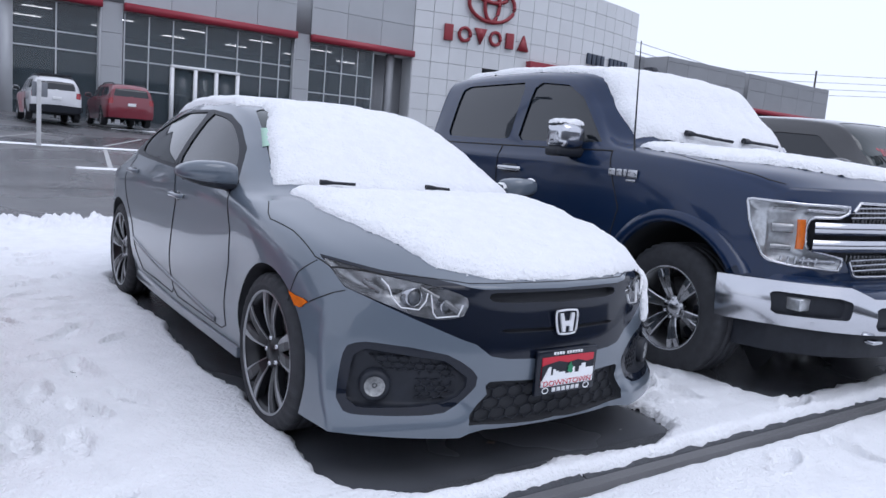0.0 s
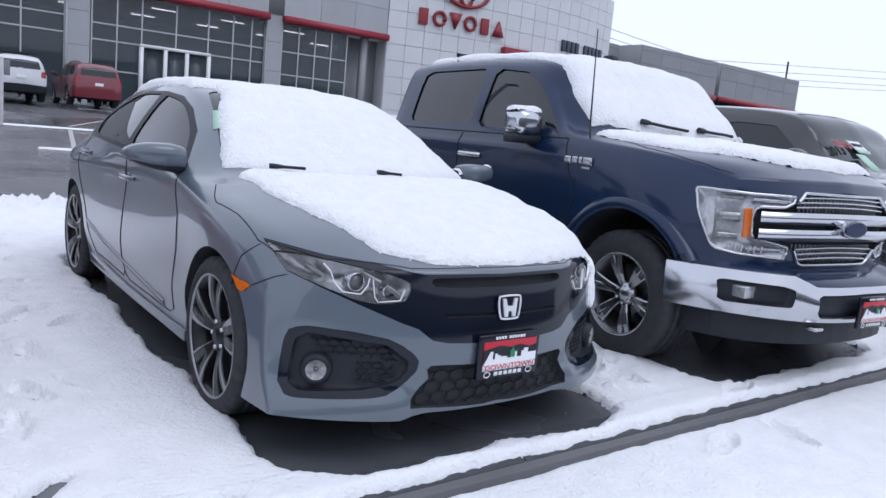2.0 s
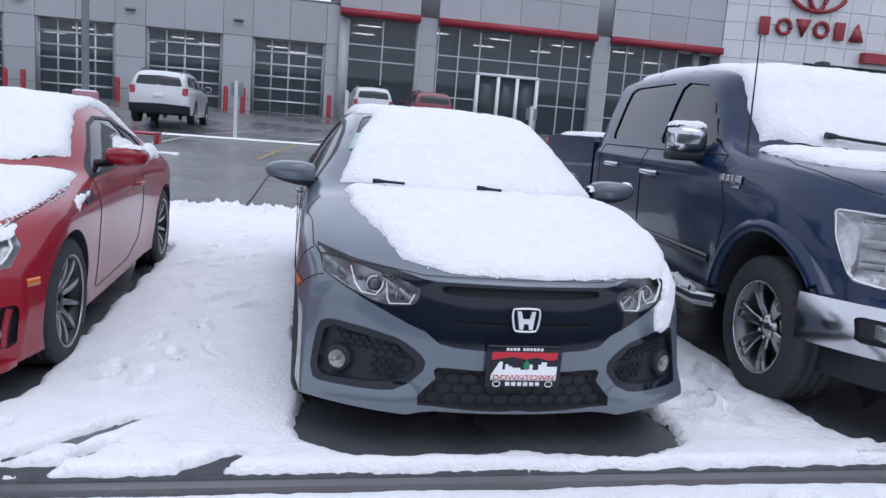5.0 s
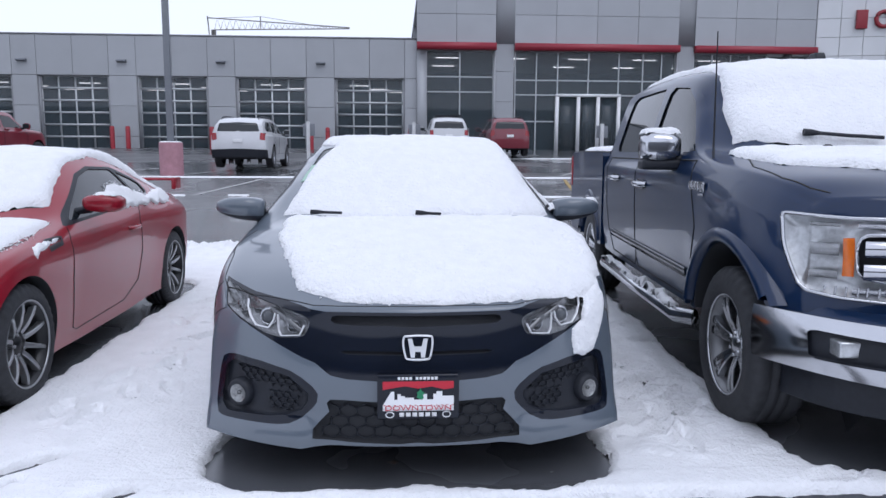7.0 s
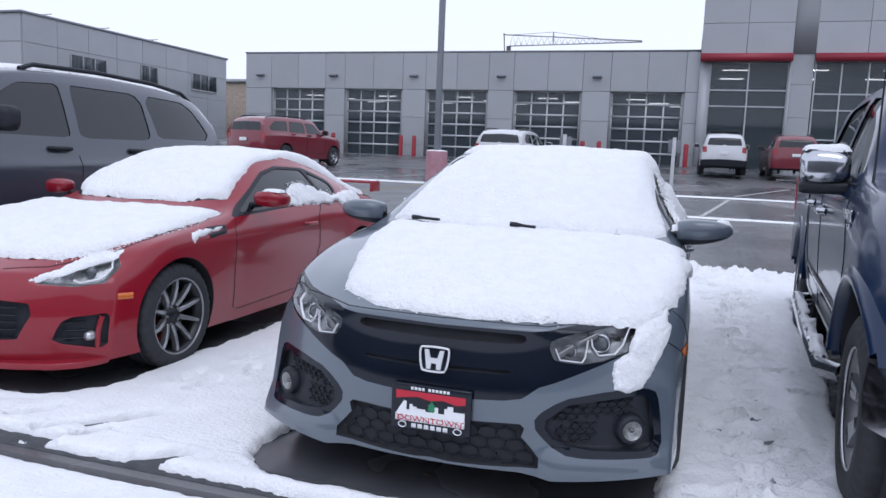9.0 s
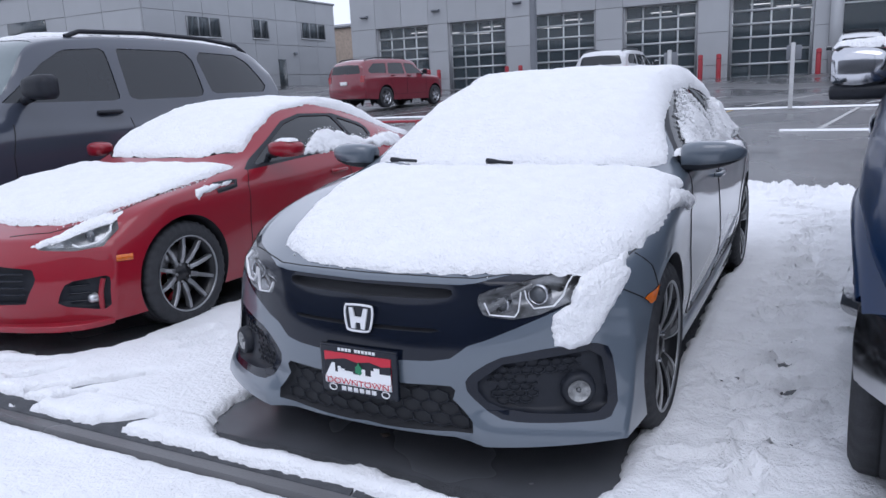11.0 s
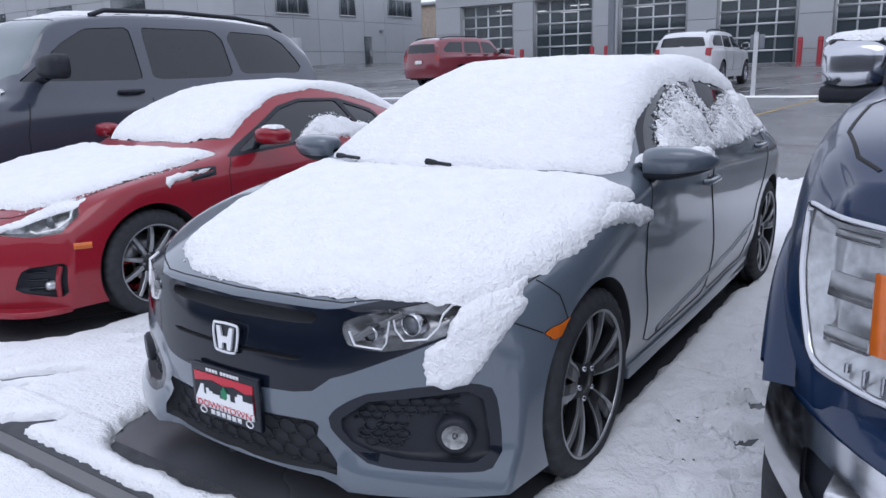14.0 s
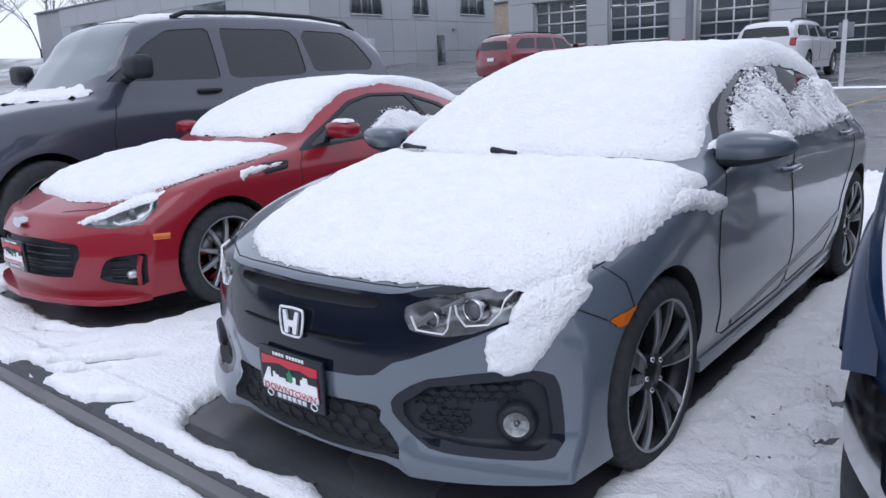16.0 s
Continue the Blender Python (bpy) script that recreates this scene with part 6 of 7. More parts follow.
for mark in PRINTS:
    for i in (-1, 0, 1):
        for j in (-1, 0, 1):
            NEAR[round(mark[0] * 3) + i, round(mark[1] * 3) + j].append(mark)
STREAKS = [(-1.72, -.66, -1.50, -.42, .045), (-2.10, -.71, -1.99, -.52, .03), (-1.87, -.80, -1.52, -.42, .03), (-1.64, -.80, -1.57, -.68, .03), (-2.5, -.6, -2.2, -.5, .02), (-1.22, -.93, -1.09, -.80, .06), (-2.05, -.9, -1.72, -.88, .05)]


def bare(x, y):
    """How far into ground left bare by the snow a place lies (negative: snow)."""
    d = -9.0
    for cx, x0, x1, y0, y1 in ((0, -.86, .82, -.84, 3.5), (2.62, -.97, 1.05, -.74, 5.0), (-2.86, -.88, .84, -.45, 3.9), (-5.44, -.9, .95, -.3, 4.6), (5.6, -1, 1, -.75, 3.8)):
        px = x - cx - (.055 * y if cx == 2.62 else 0)
        mx, my = (x0 + x1) / 2, (y0 + y1) / 2
        qx, qy = abs(px - mx) - (x1 - x0) / 2 + .3, abs(y - my) - (y1 - y0) / 2 + .3
        d = max(d, -(math.hypot(max(qx, 0), max(qy, 0)) + min(max(qx, qy), 0) - .3))
    d += 0.045 * ridge(x, y, 2.2) + 0.018 * ridge(x, y, 11.0) + 0.008 * ridge(x, y, 40.0)
    for ax, ay, bx, by, w in STREAKS:
        ux, uy = bx - ax, by - ay
        t = min(max(((x - ax) * ux + (y - ay) * uy) / (ux * ux + uy * uy), 0), 1)
        d = max(d, w * (1 - .5 * t) - math.hypot(x - ax - t * ux, y - ay - t * uy) + .012 * ridge(x, y, 14.0))
    for px, py, a in NEAR.get((round(x * 3), round(y * 3)), ()):
        dx, dy = x - px, y - py
        if abs(dx) < .2 and abs(dy) < .2:
            c, s = math.cos(radians(a)), math.sin(radians(a))
            e = math.hypot((dx * s + dy * c) / .12, (dx * c - dy * s) / .042)
            if e < 1:
                d = max(d, .016 * ridge(x, y, 32.0) - (-.003 if py in (.79, .49) else .010))
    face = .031 - abs(y + .962) + .014 * ridge(x, 1.0, 2.5) + .008 * ridge(x, y, 14.0)
    edge = y - (6.75 + 0.12 * ridge(x, 0, 1.5) + 0.06 * ridge(x, 3, 6.0))
    return max(d, face, edge)


def snow_height(x, y, t):
    top = .06 if -.93 < y < -.74 else .048
    h = top * math.sqrt(1 - (1 - t) ** 2) + t * (.008 * ridge(x, y, 1.6) + .004 * ridge(x, y, 9.0))
    if y > 5.6:
        h += t * .075 * max(0, ridge(x, y, 4.0) + .4 + .6 * ridge(x, y, 12.0)) * min(1, (y - 5.6) / .5)
    elif .9 < x < 1.6 and y > -.6:
        h += t * (.014 * ridge(x, y, 7.0) + .007 * ridge(x, y, 22.0))
    elif y > 1.2 and abs(x) < 1.7:
        h += t * .016 * ridge(x * .6, y, 5.0) * min(1, (y - 1.2) / .6)
    for px, py, a in NEAR.get((round(x * 3), round(y * 3)), ()):
        dx, dy = x - px, y - py
        if abs(dx) < .25 and abs(dy) < .25:
            c, s = math.cos(radians(a)), math.sin(radians(a))
            u, v = dx * s + dy * c, dx * c - dy * s
            w = .052 if u > 0 else .042
            e = math.hypot(u / .14, v / w)
            h -= t * (.040 + .012 * ridge(x, y, 30.0)) * min(1, max(0, (1.12 - e) / .13))
            h += t * .012 * math.exp(-((e - 1.28) / .17) ** 2)
    return (-.055 if y < -.962 else 0.0) + max(h, .010 * t) - .003


def snow_ground():
    bm = bmesh.new()
    xs = np.concatenate([np.linspace(-17, -4.2, 60, endpoint=False), np.linspace(-4.2, -2.2, 70, endpoint=False), np.linspace(-2.2, 2.2, 260, endpoint=False), np.linspace(2.2, 4.4, 70, endpoint=False), np.linspace(4.4, 17, 60)])
    ys = np.concatenate([np.linspace(-7.2, -3, 20, endpoint=False), np.linspace(-3, -1.5, 40, endpoint=False), np.linspace(-1.5, -.5, 70, endpoint=False), np.linspace(-.5, 3.0, 210, endpoint=False), np.linspace(3.0, 7.1, 110)])
    val, g = {}, []
    for y in ys:
        row = []
        for x in xs:
            v = bm.verts.new((x, y, 0))
            val[v] = bare(x, y)
            row.append(v)
        g.append(row)
    for a, b in zip(g, g[1:]):
        for k in range(len(xs) - 1):
            bm.faces.new((a[k], a[k + 1], b[k + 1], b[k]))
    bm.verts.index_update()
    table = np.array([val[v] for v in bm.verts])
    keep = set(cut(bm, lambda co: table))
    bmesh.ops.delete(bm, geom=[f for f in bm.faces if f not in keep], context="FACES")
    for v in bm.verts:
        x, y = v.co.x, v.co.y
        v.co.z = snow_height(x, y, min(max(-bare(x, y), 0) / .05, 1.0))
    return bm


def snow_strip(x0, x1, y, w, seed, cover):
    """A broken line of snow along a bay edge or a low kerb."""
    bm = bmesh.new()
    n = int((x1 - x0) / .12)
    rows = []
    for i in range(n + 1):
        x = x0 + (x1 - x0) * i / n
        k = ridge(x * .35, seed, 1.0) + cover
        ww = w * min(1, max(.0, k * 2.5)) * (1 + .4 * ridge(x, seed, 3.0))
        if ww < .02:
            rows.append(None)
            continue
        yy = y + .05 * ridge(x, seed + 3, 1.0)
        z = level(x, yy)
        rows.append([bm.verts.new((x, yy + a * ww, z + b)) for a, b in ((-1, .002), (-.6, .03), (0, .045), (.6, .03), (1, .002))])
    for a, b in zip(rows, rows[1:]):
        if a and b:
            for k in range(4):
                bm.faces.new((a[k], b[k], b[k + 1], a[k + 1]))
    return bm


for y, w, seed, cover, x0, x1 in ((13.6, .07, 1, .25, -25, 25), (13.85, .05, 2, .05, -25, 25), (19.2, .22, 3, .3, -25, 25), (16.0, .05, 4, -.05, 2, 25), (29.5, .12, 5, .0, 4, 20), (30.3, .1, 6, -.05, 3, 20), (46, .3, 7, .3, -34, -27)):
    tagged(part("snow_line", snow_strip(x0, x1, y, w, seed, cover), "snow_ground"), "broken line of old snow", "snow", kind="stuff")


def line(x0, y0, x1, y1, w, mat):
    bm = bmesh.new()
    d = Vector((x1 - x0, y1 - y0, 0)).normalized()
    s = Vector((-d.y, d.x, 0)) * w / 2
    rows = []
    for k in range(13):
        p = Vector((x0, y0, 0)).lerp(Vector((x1, y1, 0)), k / 12)
        rows.append([bm.verts.new((q.x, q.y, level(q.x, q.y) + .006)) for q in (p - s, p + s)])
    for a, b in zip(rows, rows[1:]):
        bm.faces.new((a[0], a[1], b[1], b[0]))
    return tagged(part("line_marking", bm, mat), "worn painted bay line", "road marking", kind="structure")


for k in range(-6, 8):
    line(k * 3.0 + 1.2, 14.0, k * 3.0 + 2.0, 18.9, .1, "yellow_line" if k % 2 else "white_line")
    line(k * 3.0 + 1.2, 24.6, k * 3.0 - .8, 20.2, .1, "white_line")
for k in range(-3, 4):
    line(k * 4.6 - 1.6, 7.2, k * 4.6 - 1.35, 13.4, .025, "seam")
line(-30, 10.4, 30, 10.4, .02, "seam")


# ---- buildings ----
BASE = {"z": 0.9}
DOORS = [(-25.3, -21.4), (-20.05, -16.15), (-14.65, -10.72), (-9.2, -5.2), (-3.64, .36)]
TOP, SILL = 5.35, 1.30


def panels(parent, rects, y, mat, thick=.06, gap=.012):
    """Cladding panels (x0, x1, z0, z1) proud of a wall."""
    for x0, x1, z0, z1 in rects:
        part("panel", box_bm((x0 + gap, y - thick, z0 + gap), (x1 - gap, y, z1 - gap)), mat, parent, smooth=False)


def service_wing():
    b = thing("service_wing", None, "grey panel-clad service wing with glazed roller doors", "building")
    w = part("wall", box_bm((-27.2, 40.02, TOP), (1.05, 40.4, 7.55)), "panel_dark", b)
    part("side_wall", box_bm((-27.2, 40.42, 0), (-26.9, 75, 7.55)), "panel", b)
    part("roof", box_bm((-27.15, 40.42, 7.2), (1.05, 75, 7.45)), "panel_dark", b)
    part("coping", box_bm((-27.25, 39.93, 7.56), (1.05, 40.42, 7.64)), "panel_dark", b)
    part("back_wall", box_bm((-27, 52, 0), (1, 52.2, 7)), "panel_dark", b)
    part("floor_slab", box_bm((-27, 40.1, 1.1), (1, 52, 1.29)), "lot", b)
    xs = [-27.2] + [x for d in DOORS for x in d] + [1.05]
    for x0, x1 in zip(xs[::2], xs[1::2]):
        part("pier", box_bm((x0, 40.02, 0), (x1, 40.4, TOP)), "panel_dark", b)
        panels(b, [(x0, x1, .3, 2.0), (x0, x1, 2.0, 3.7), (x0, x1, 3.7, TOP + .02)], 40.02, "panel")
    joints = [-27.2]
    for x0, x1 in DOORS:
        joints += [x0, (x0 + x1) / 2, x1]
    joints.append(1.05)
    panels(b, [(a, c, TOP + .02, 7.55) for a, c in zip(joints, joints[1:])], 40.02, "panel")
    for x0, x1 in DOORS:
        door = new("roller_door")
        door.parent = b
        cols, rows = 4, 6
        hh = (TOP - SILL) / rows
        part("jamb", box_bm((x0 - .0, 40.05, SILL), (x0 + .12, 40.35, TOP)), "panel_dark", door)
        part("jamb", box_bm((x1 - .12, 40.05, SILL), (x1, 40.35, TOP)), "panel_dark", door)
        for k in range(cols + 1):
            x = x0 + .12 + (x1 - x0 - .24) * k / cols
            part("stile", box_bm((x - .045, 40.20, SILL), (x + .045, 40.27, TOP)), "mullion", door)
        for k in range(rows + 1):
            z = SILL + hh * k
            part("rail", box_bm((x0 + .12, 40.19, z - .055), (x1 - .12, 40.28, z + .055)), "mullion", door)
        for i in range(cols):
            for k in range(rows):
                a = x0 + .12 + (x1 - x0 - .24) * i / cols
                part("pane", box_bm((a, 40.225, SILL + hh * k), (a + (x1 - x0 - .24) / cols, 40.24, SILL + hh * (k + 1))), "store_glass", door, smooth=False)
        for x in (x0 - .35, x1 + .30):
            p = thing("bollard", pose(x, 39.2, level(x, 39.2) - .02), "red steel bollard beside a roller door", "bollard", "bollards by the doors")
            part("post", lathe([(.001, 1.27), (.10, 1.25), (.125, 1.2), (.125, 0)], 16, "z"), "bollard", p)
            part("band", lathe([(.127, 1.02), (.129, 1.02), (.129, 1.09), (.127, 1.09)], 16, "z"), "band", p)
    for x0, x1 in DOORS:
        lamp = thing("wall_lamp", pose(x0 - .75, 39.95, 6.15), "small grey wall-pack lamp", "lamp", "wall lamps")
        part("housing", prism([(0, .1), (0, -.08), (-.28, -.02), (-.28, .06)], -.25, .25, .01, "yz"), "pole", lamp)
    for z in (6.4,):
        for k in range(5):
            for j in (0, 1, 2):
                l = thing("ceiling_light", pose(-24 + k * 5.4 + j * 1.2, 43.5 + j * 2.5, 5.2), "lit strip lamp inside the workshop", "lamp", "workshop lights")
                part("tube", box_bm((-.6, -.08, 0), (.6, .08, .05)), "lit", l)


def glazing(parent, x0, x1, z0, z1, y, verticals, levels):
    win = new("window")
    win.parent = parent
    xs, zs = [x0, *verticals, x1], [z0, *levels, z1]
    for x in xs:
        part("mullion", box_bm((x - .035, y - .06, z0), (x + .035, y + .06, z1)), "mullion", win, smooth=False)
    for z in zs:
        part("transom", box_bm((x0, y - .05, z - .035), (x1, y + .05, z + .035)), "mullion", win, smooth=False)
    for a, c in zip(xs, xs[1:]):
        for e, f in zip(zs, zs[1:]):
            part("pane", box_bm((a, y - .01, e), (c, y + .01, f)), "store_glass", win, smooth=False)


def showroom():
    b = thing("showroom_building", None, "grey car showroom with tall glazing and red bands", "building")
    F = 39.62
    base = .9
    bays = [(1.6, 5.45), (6.72, 16.1), (17.2, 21.6)]
    part("upper_wall", box_bm((1.05, F + .08, 7.36), (24.3, F + .5, 10.6)), "panel_dark", b)
    part("roof", box_bm((1.1, F + .5, 10.2), (45, 75, 10.4)), "panel_dark", b)
    part("back_wall", box_bm((1.1, 52, 0), (24.3, 52.2, 10.2)), "panel_dark", b)
    part("ceiling", box_bm((1.1, F + .3, 6.95), (24.3, 52, 7.05)), "white", b)
    part("floor_slab", box_bm((1.1, F + .1, .9), (24.3, 52, 1.24)), "lot", b)
    tops = [1.05, 5.55, 6.62, 16.15, 17.12, 24.3]
    for i, (x0, x1) in enumerate(zip(tops, tops[1:])):
        if i % 2 == 0:
            n = max(1, round((x1 - x0) / 2.2))
            xs = np.linspace(x0, x1, n + 1)
            panels(b, [(a, c, e, f) for a, c in zip(xs, xs[1:]) for e, f in ((7.36, 8.95), (8.95, 10.6))], F + .08, "panel")
            part("band", box_bm((x0, F - .35, 6.97), (x1, F + .1, 7.35)), "band", b, "dark red fascia band")
        else:
            part("pilaster", box_bm((x0, F + .2, 0), (x1, F + .6, 9.45)), "panel_dark", b)
            panels(b, [(x0, x1, e, f) for e, f in ((.5, 2.4), (2.4, 4.1), (4.1, 5.8), (5.8, 7.6), (7.6, 9.45))], F + .2, "panel")
    for x0, x1 in ((1.05, 1.6), (16.1, 16.16), (5.45, 5.56)):
        part("pier", box_bm((x0, F + .05, 0), (x1, F + .5, 6.97)), "panel", b)
    glazing(b, *bays[0], 1.24, 6.95, F + .35, [3.52], [4.65, 5.5])
    glazing(b, *bays[1], 1.24, 6.95, F + .35, [7.95, 9.2, 11.0, 12.78, 14.2, 15.3], [3.0, 4.52, 5.35])
    glazing(b, *bays[2], 1.24, 6.95, F + .35, [18.3, 19.4, 20.5], [2.6, 4.0, 5.35])
    door = new("entrance")
    door.parent = b
    part("portal", box_bm((9.1, F + .05, 4.42), (12.88, F + .4, 4.58)), "white", door)
    for x in (9.17, 10.42, 11.58, 12.8):
        part("door_post", box_bm((x - .09, F + .05, 1.24), (x + .09, F + .4, 4.42)), "white", door)
    for x0, x1 in ((9.26, 10.33), (10.51, 11.49), (11.67, 12.71)):
        part("door_leaf", box_bm((x0, F + .2, 1.26), (x1, F + .25, 4.4)), "store_glass", door)
    # recess beside the tower
    part("recess_wall", box_bm((21.6, F + 1.2, 0), (24.3, F + 1.4, 6.97)), "panel_dark", b)
    part("column", box_bm((22.6, F + .1, 0), (23.0, F + .5, 6.97)), "panel_dark", b)
    for x in np.arange(3.0, 24, 4.1):
        for y in (43, 47.5):
            l = thing("ceiling_light", pose(x, y, 6.9), "lit strip lamp in the showroom", "lamp", "showroom lights")
            part("tube", box_bm((-.7, -.06, 0), (.7, .06, .04)), "lit", l)
    # curved tower
    t = thing("entrance_tower", None, "curved white panel-clad entrance tower with red sign", "building")
    cx, r = 34.9, 36.0
    bulge = 1.6
    cy = 39.6 - bulge + r
    half = math.asin(10.6 / r)
    n = 17
    for i in range(n):
        a0, a1 = -half + 2 * half * i / n, -half + 2 * half * (i + 1) / n
        for k in range(12):
            z0, z1 = .5 + k * 1.06, .5 + (k + 1) * 1.06
            if 3.5 < i < 14 and z1 < 7.0:
                continue
            p = []
            for a, rr in ((a0 + .0004, r), (a1 - .0004, r), (a1 - .0004, r - .08), (a0 + .0004, r - .08)):
                p.append((cx + math.sin(a) * rr, cy - math.cos(a) * rr))
            part("panel", prism(p, z0 + .012, z1 - .012, 0, "xy"), "tower_panel", t, smooth=False)
    arc = [(cx + math.sin(a) * (r - .09), cy - math.cos(a) * (r - .09)) for a in np.linspace(-half, half, 24)]
    part("core", prism(arc + [(45.5, 60), (24.3, 60)], 7.0, 13.2, 0, "xy"), "panel_dark", t, smooth=False)
    part("core_side", prism([(24.3, 39.7), (25.5, 39.5), (25.5, 60), (24.3, 60)], 0, 7.0, 0, "xy"), "tower_panel", t, smooth=False)
    part("lower_core", prism([(25.6, 41), (45.4, 41), (45.4, 60), (25.6, 60)], 0, 7.0, 0, "xy"), "store_glass", t, smooth=False)

    def on(x, out=0.0):
        a = math.asin((x - cx) / r)
        return pose(cx + math.sin(a) * (r + out), cy - math.cos(a) * (r + out), 0, 0, 0, math.degrees(a))

    canopy = [(cx + math.sin(a) * (r + .5), cy - math.cos(a) * (r + .5)) for a in np.linspace(-.06, half * .75, 12)]
    inner = [(cx + math.sin(a) * (r - .3), cy - math.cos(a) * (r - .3)) for a in np.linspace(half * .75, -.06, 12)]
    part("canopy_band", prism(canopy + inner, 7.15, 7.75, 0, "xy"), "band", t, "dark red canopy band", False)
    # maker's sign as plain shapes
    sign = thing("roof_sign", None, "red sign of plain shapes on the tower", "sign")
    z0, h = 8.35, 1.05
    for k, kind in enumerate("brtrbu"):
        if kind == "r":
            bm = tube([(math.cos(a * math.pi / 12) * .40, -.1, z0 + h / 2 + math.sin(a * math.pi / 12) * .42) for a in range(25)], .12, 6)
        elif kind == "b":
            bm = box_bm((-.30, -.2, z0), (.30, 0, z0 + h), .03)
        else:
            bm = prism([(-.45, z0 + h), (.45, z0 + h), (0, z0)] if kind == "t" else [(-.45, z0), (.45, z0), (0, z0 + h)], -.2, 0)
        ob = part("sign_shape", bm, "sign_red", sign)
        ob.matrix_basis = on(26.55 + k * 1.14, .02)
    emblem = thing("emblem", on(29.5, .02), "red oval emblem on the tower", "sign")
    for rx, rz, dz in ((1.75, 1.15, 0), (.55, 1.1, 0), (1.15, .42, .55)):
        part("oval", tube([(math.cos(a * math.pi / 20) * rx, -.15, 11.05 + dz + math.sin(a * math.pi / 20) * rz) for a in range(41)], .13, 6), "sign_red", emblem)
    name = thing("dealer_sign", None, "dark blue sign letters as plain bars", "sign")
    for x0, x1 in ((38.6, 40.9), (41.4, 44.0)):
        for a in np.arange(x0, x1 - .3, .55):
            ob = part("sign_bar", box_bm((-.20, -.15, 8.35), (.20, 0, 9.15), .02), "sign_blue", name)
            ob.matrix_basis = on(a + .25, .02)
    # wings beyond the tower
    for x0, x1, y in ((45.5, 49.4, 42.0), (49.8, 61.0, 39.8), (61.6, 75.8, 39.8)):
        w = thing("side_wing", None, "grey flat-roofed wing with a red band", "building", "side wings")
        part("wall", box_bm((x0, y, 7.3), (x1, y + 20, 10.5)), "panel_dark", w)
        n = max(1, round((x1 - x0) / 2.8))
        xs = np.linspace(x0, x1, n + 1)
        panels(w, [(a, c, e, f) for a, c in zip(xs, xs[1:]) for e, f in ((7.4, 9.0), (9.0, 10.1), (10.1, 10.5))], y, "panel_dark")
        if x0 > 46:
            part("band", box_bm((x0, y - .3, 6.95), (x1, y, 7.4)), "band", w)
        part("glass_wall", box_bm((x0 + .3, y + .3, 0), (x1 - .3, y + .5, 7.3)), "store_glass", w)
        part("pier", box_bm((x1 - .8, y, 0), (x1, y + 1, 7.3)), "panel_dark", w)
    link = thing("side_wing", None, "recessed dark link between wings", "building", "side wings")
    part("wall", box_bm((49.4, 43, 0), (75, 55, 9.9)), "panel_dark", link)


def office():
    b = thing("office_building", pose(-1.2, -1.0, 0), "grey two-storey office block with dark windows", "building")
    part("wall", box_bm((-75, 31.9, 0), (-35.05, 52, 8.6)), "panel_dark", b)
    part("coping", box_bm((-75.1, 31.75, 8.6), (-34.95, 52.1, 8.75)), "pole", b)
    for y0 in np.arange(31.9, 51.9, 2.5):
        for z0, z1 in ((1.0, 3.0), (3.0, 5.2), (5.2, 7.0), (7.0, 8.6)):
            part("panel", box_bm((-35.05, y0 + .015, z0 + .015), (-35.0, min(y0 + 2.5, 52) - .015, z1 - .015)), "panel", b, smooth=False)
    for x0 in np.arange(-70, -35.2, 3.5):
        for z0, z1 in ((.6, 3.0), (3.0, 5.2), (5.2, 7.0), (7.0, 8.6)):
            part("panel", box_bm((x0 + .02, 31.84, z0 + .015), (min(x0 + 3.5, -35.05) - .02, 31.9, z1 - .015)), "panel", b, smooth=False)
    for y0, y1, z0, z1 in ((35.4, 38.4, 5.5, 6.75), (41.7, 43.4, 5.6, 6.9), (47.4, 50.5, 5.8, 7.0)):
        win = new("window")
        win.parent = b
        part("pane", box_bm((-35.0, y0, z0), (-34.98, y1, z1)), "store_glass", win)
        for y in np.linspace(y0, y1, 4 if y1 - y0 > 2 else 3):
            part("frame", box_bm((-35.0, y - .05, z0), (-34.94, y + .05, z1)), "panel_dark", win)
        part("sill", box_bm((-35.0, y0 - .05, z0 - .08), (-34.9, y1 + .05, z0)), "mullion", win)
    for x0, x1 in ((-68, -63), (-58, -53), (-48, -44)):
        win = new("window")
        win.parent = b
        part("pane", box_bm((x0, 31.80, 6.0), (x1, 31.84, 7.0)), "store_glass", win)
        part("sill", box_bm((x0, 31.74, 5.92), (x1, 31.84, 6.0)), "mullion", win)
    part("door", box_bm((-35.0, 44.3, 1.5), (-34.96, 45.2, 4.15)), "store_glass", b, "dark glazed door")
    part("door", box_bm((-35.0, 36.3, 1.3), (-34.96, 37.5, 3.9)), "panel", b, "grey service door")
    part("lamp", box_bm((-35.0, 46.2, 4.5), (-34.8, 46.5, 4.7), .02), "pole", b)
    for x in np.arange(-66, -38, 4.2):
        for y in (34, 39, 44):
            p = prism([(0, 0), (2.2, .55), (2.2, .6), (0, .05)], 0, 3.6, 0, "yz")
            q = thing("solar_panel", pose(x - 1.2, y - 1.0, 8.8), "tilted dark solar panel on a roof", "solar panel", "solar panels")
            part("panel_sheet", p, "store_glass", q, smooth=False)
            part("stand", tube([(1.8, 2.1, .5), (1.8, 2.1, -.15)], .05, 5), "mullion", q)
    for x, y in ((-52, 37), (-44, 40)):
        v = thing("roof_unit", pose(x - 1.2, y - 1.0, 8.7), "grey ventilation unit on a roof", "roof unit")
        part("cabinet", box_bm((0, 0, 0), (1.8, 1.4, 1.3), .04), "panel", v)
        part("fan_cowl", lathe([(.001, 1.5), (.4, 1.48), (.45, 1.3)], 16, "z"), "pole", v)


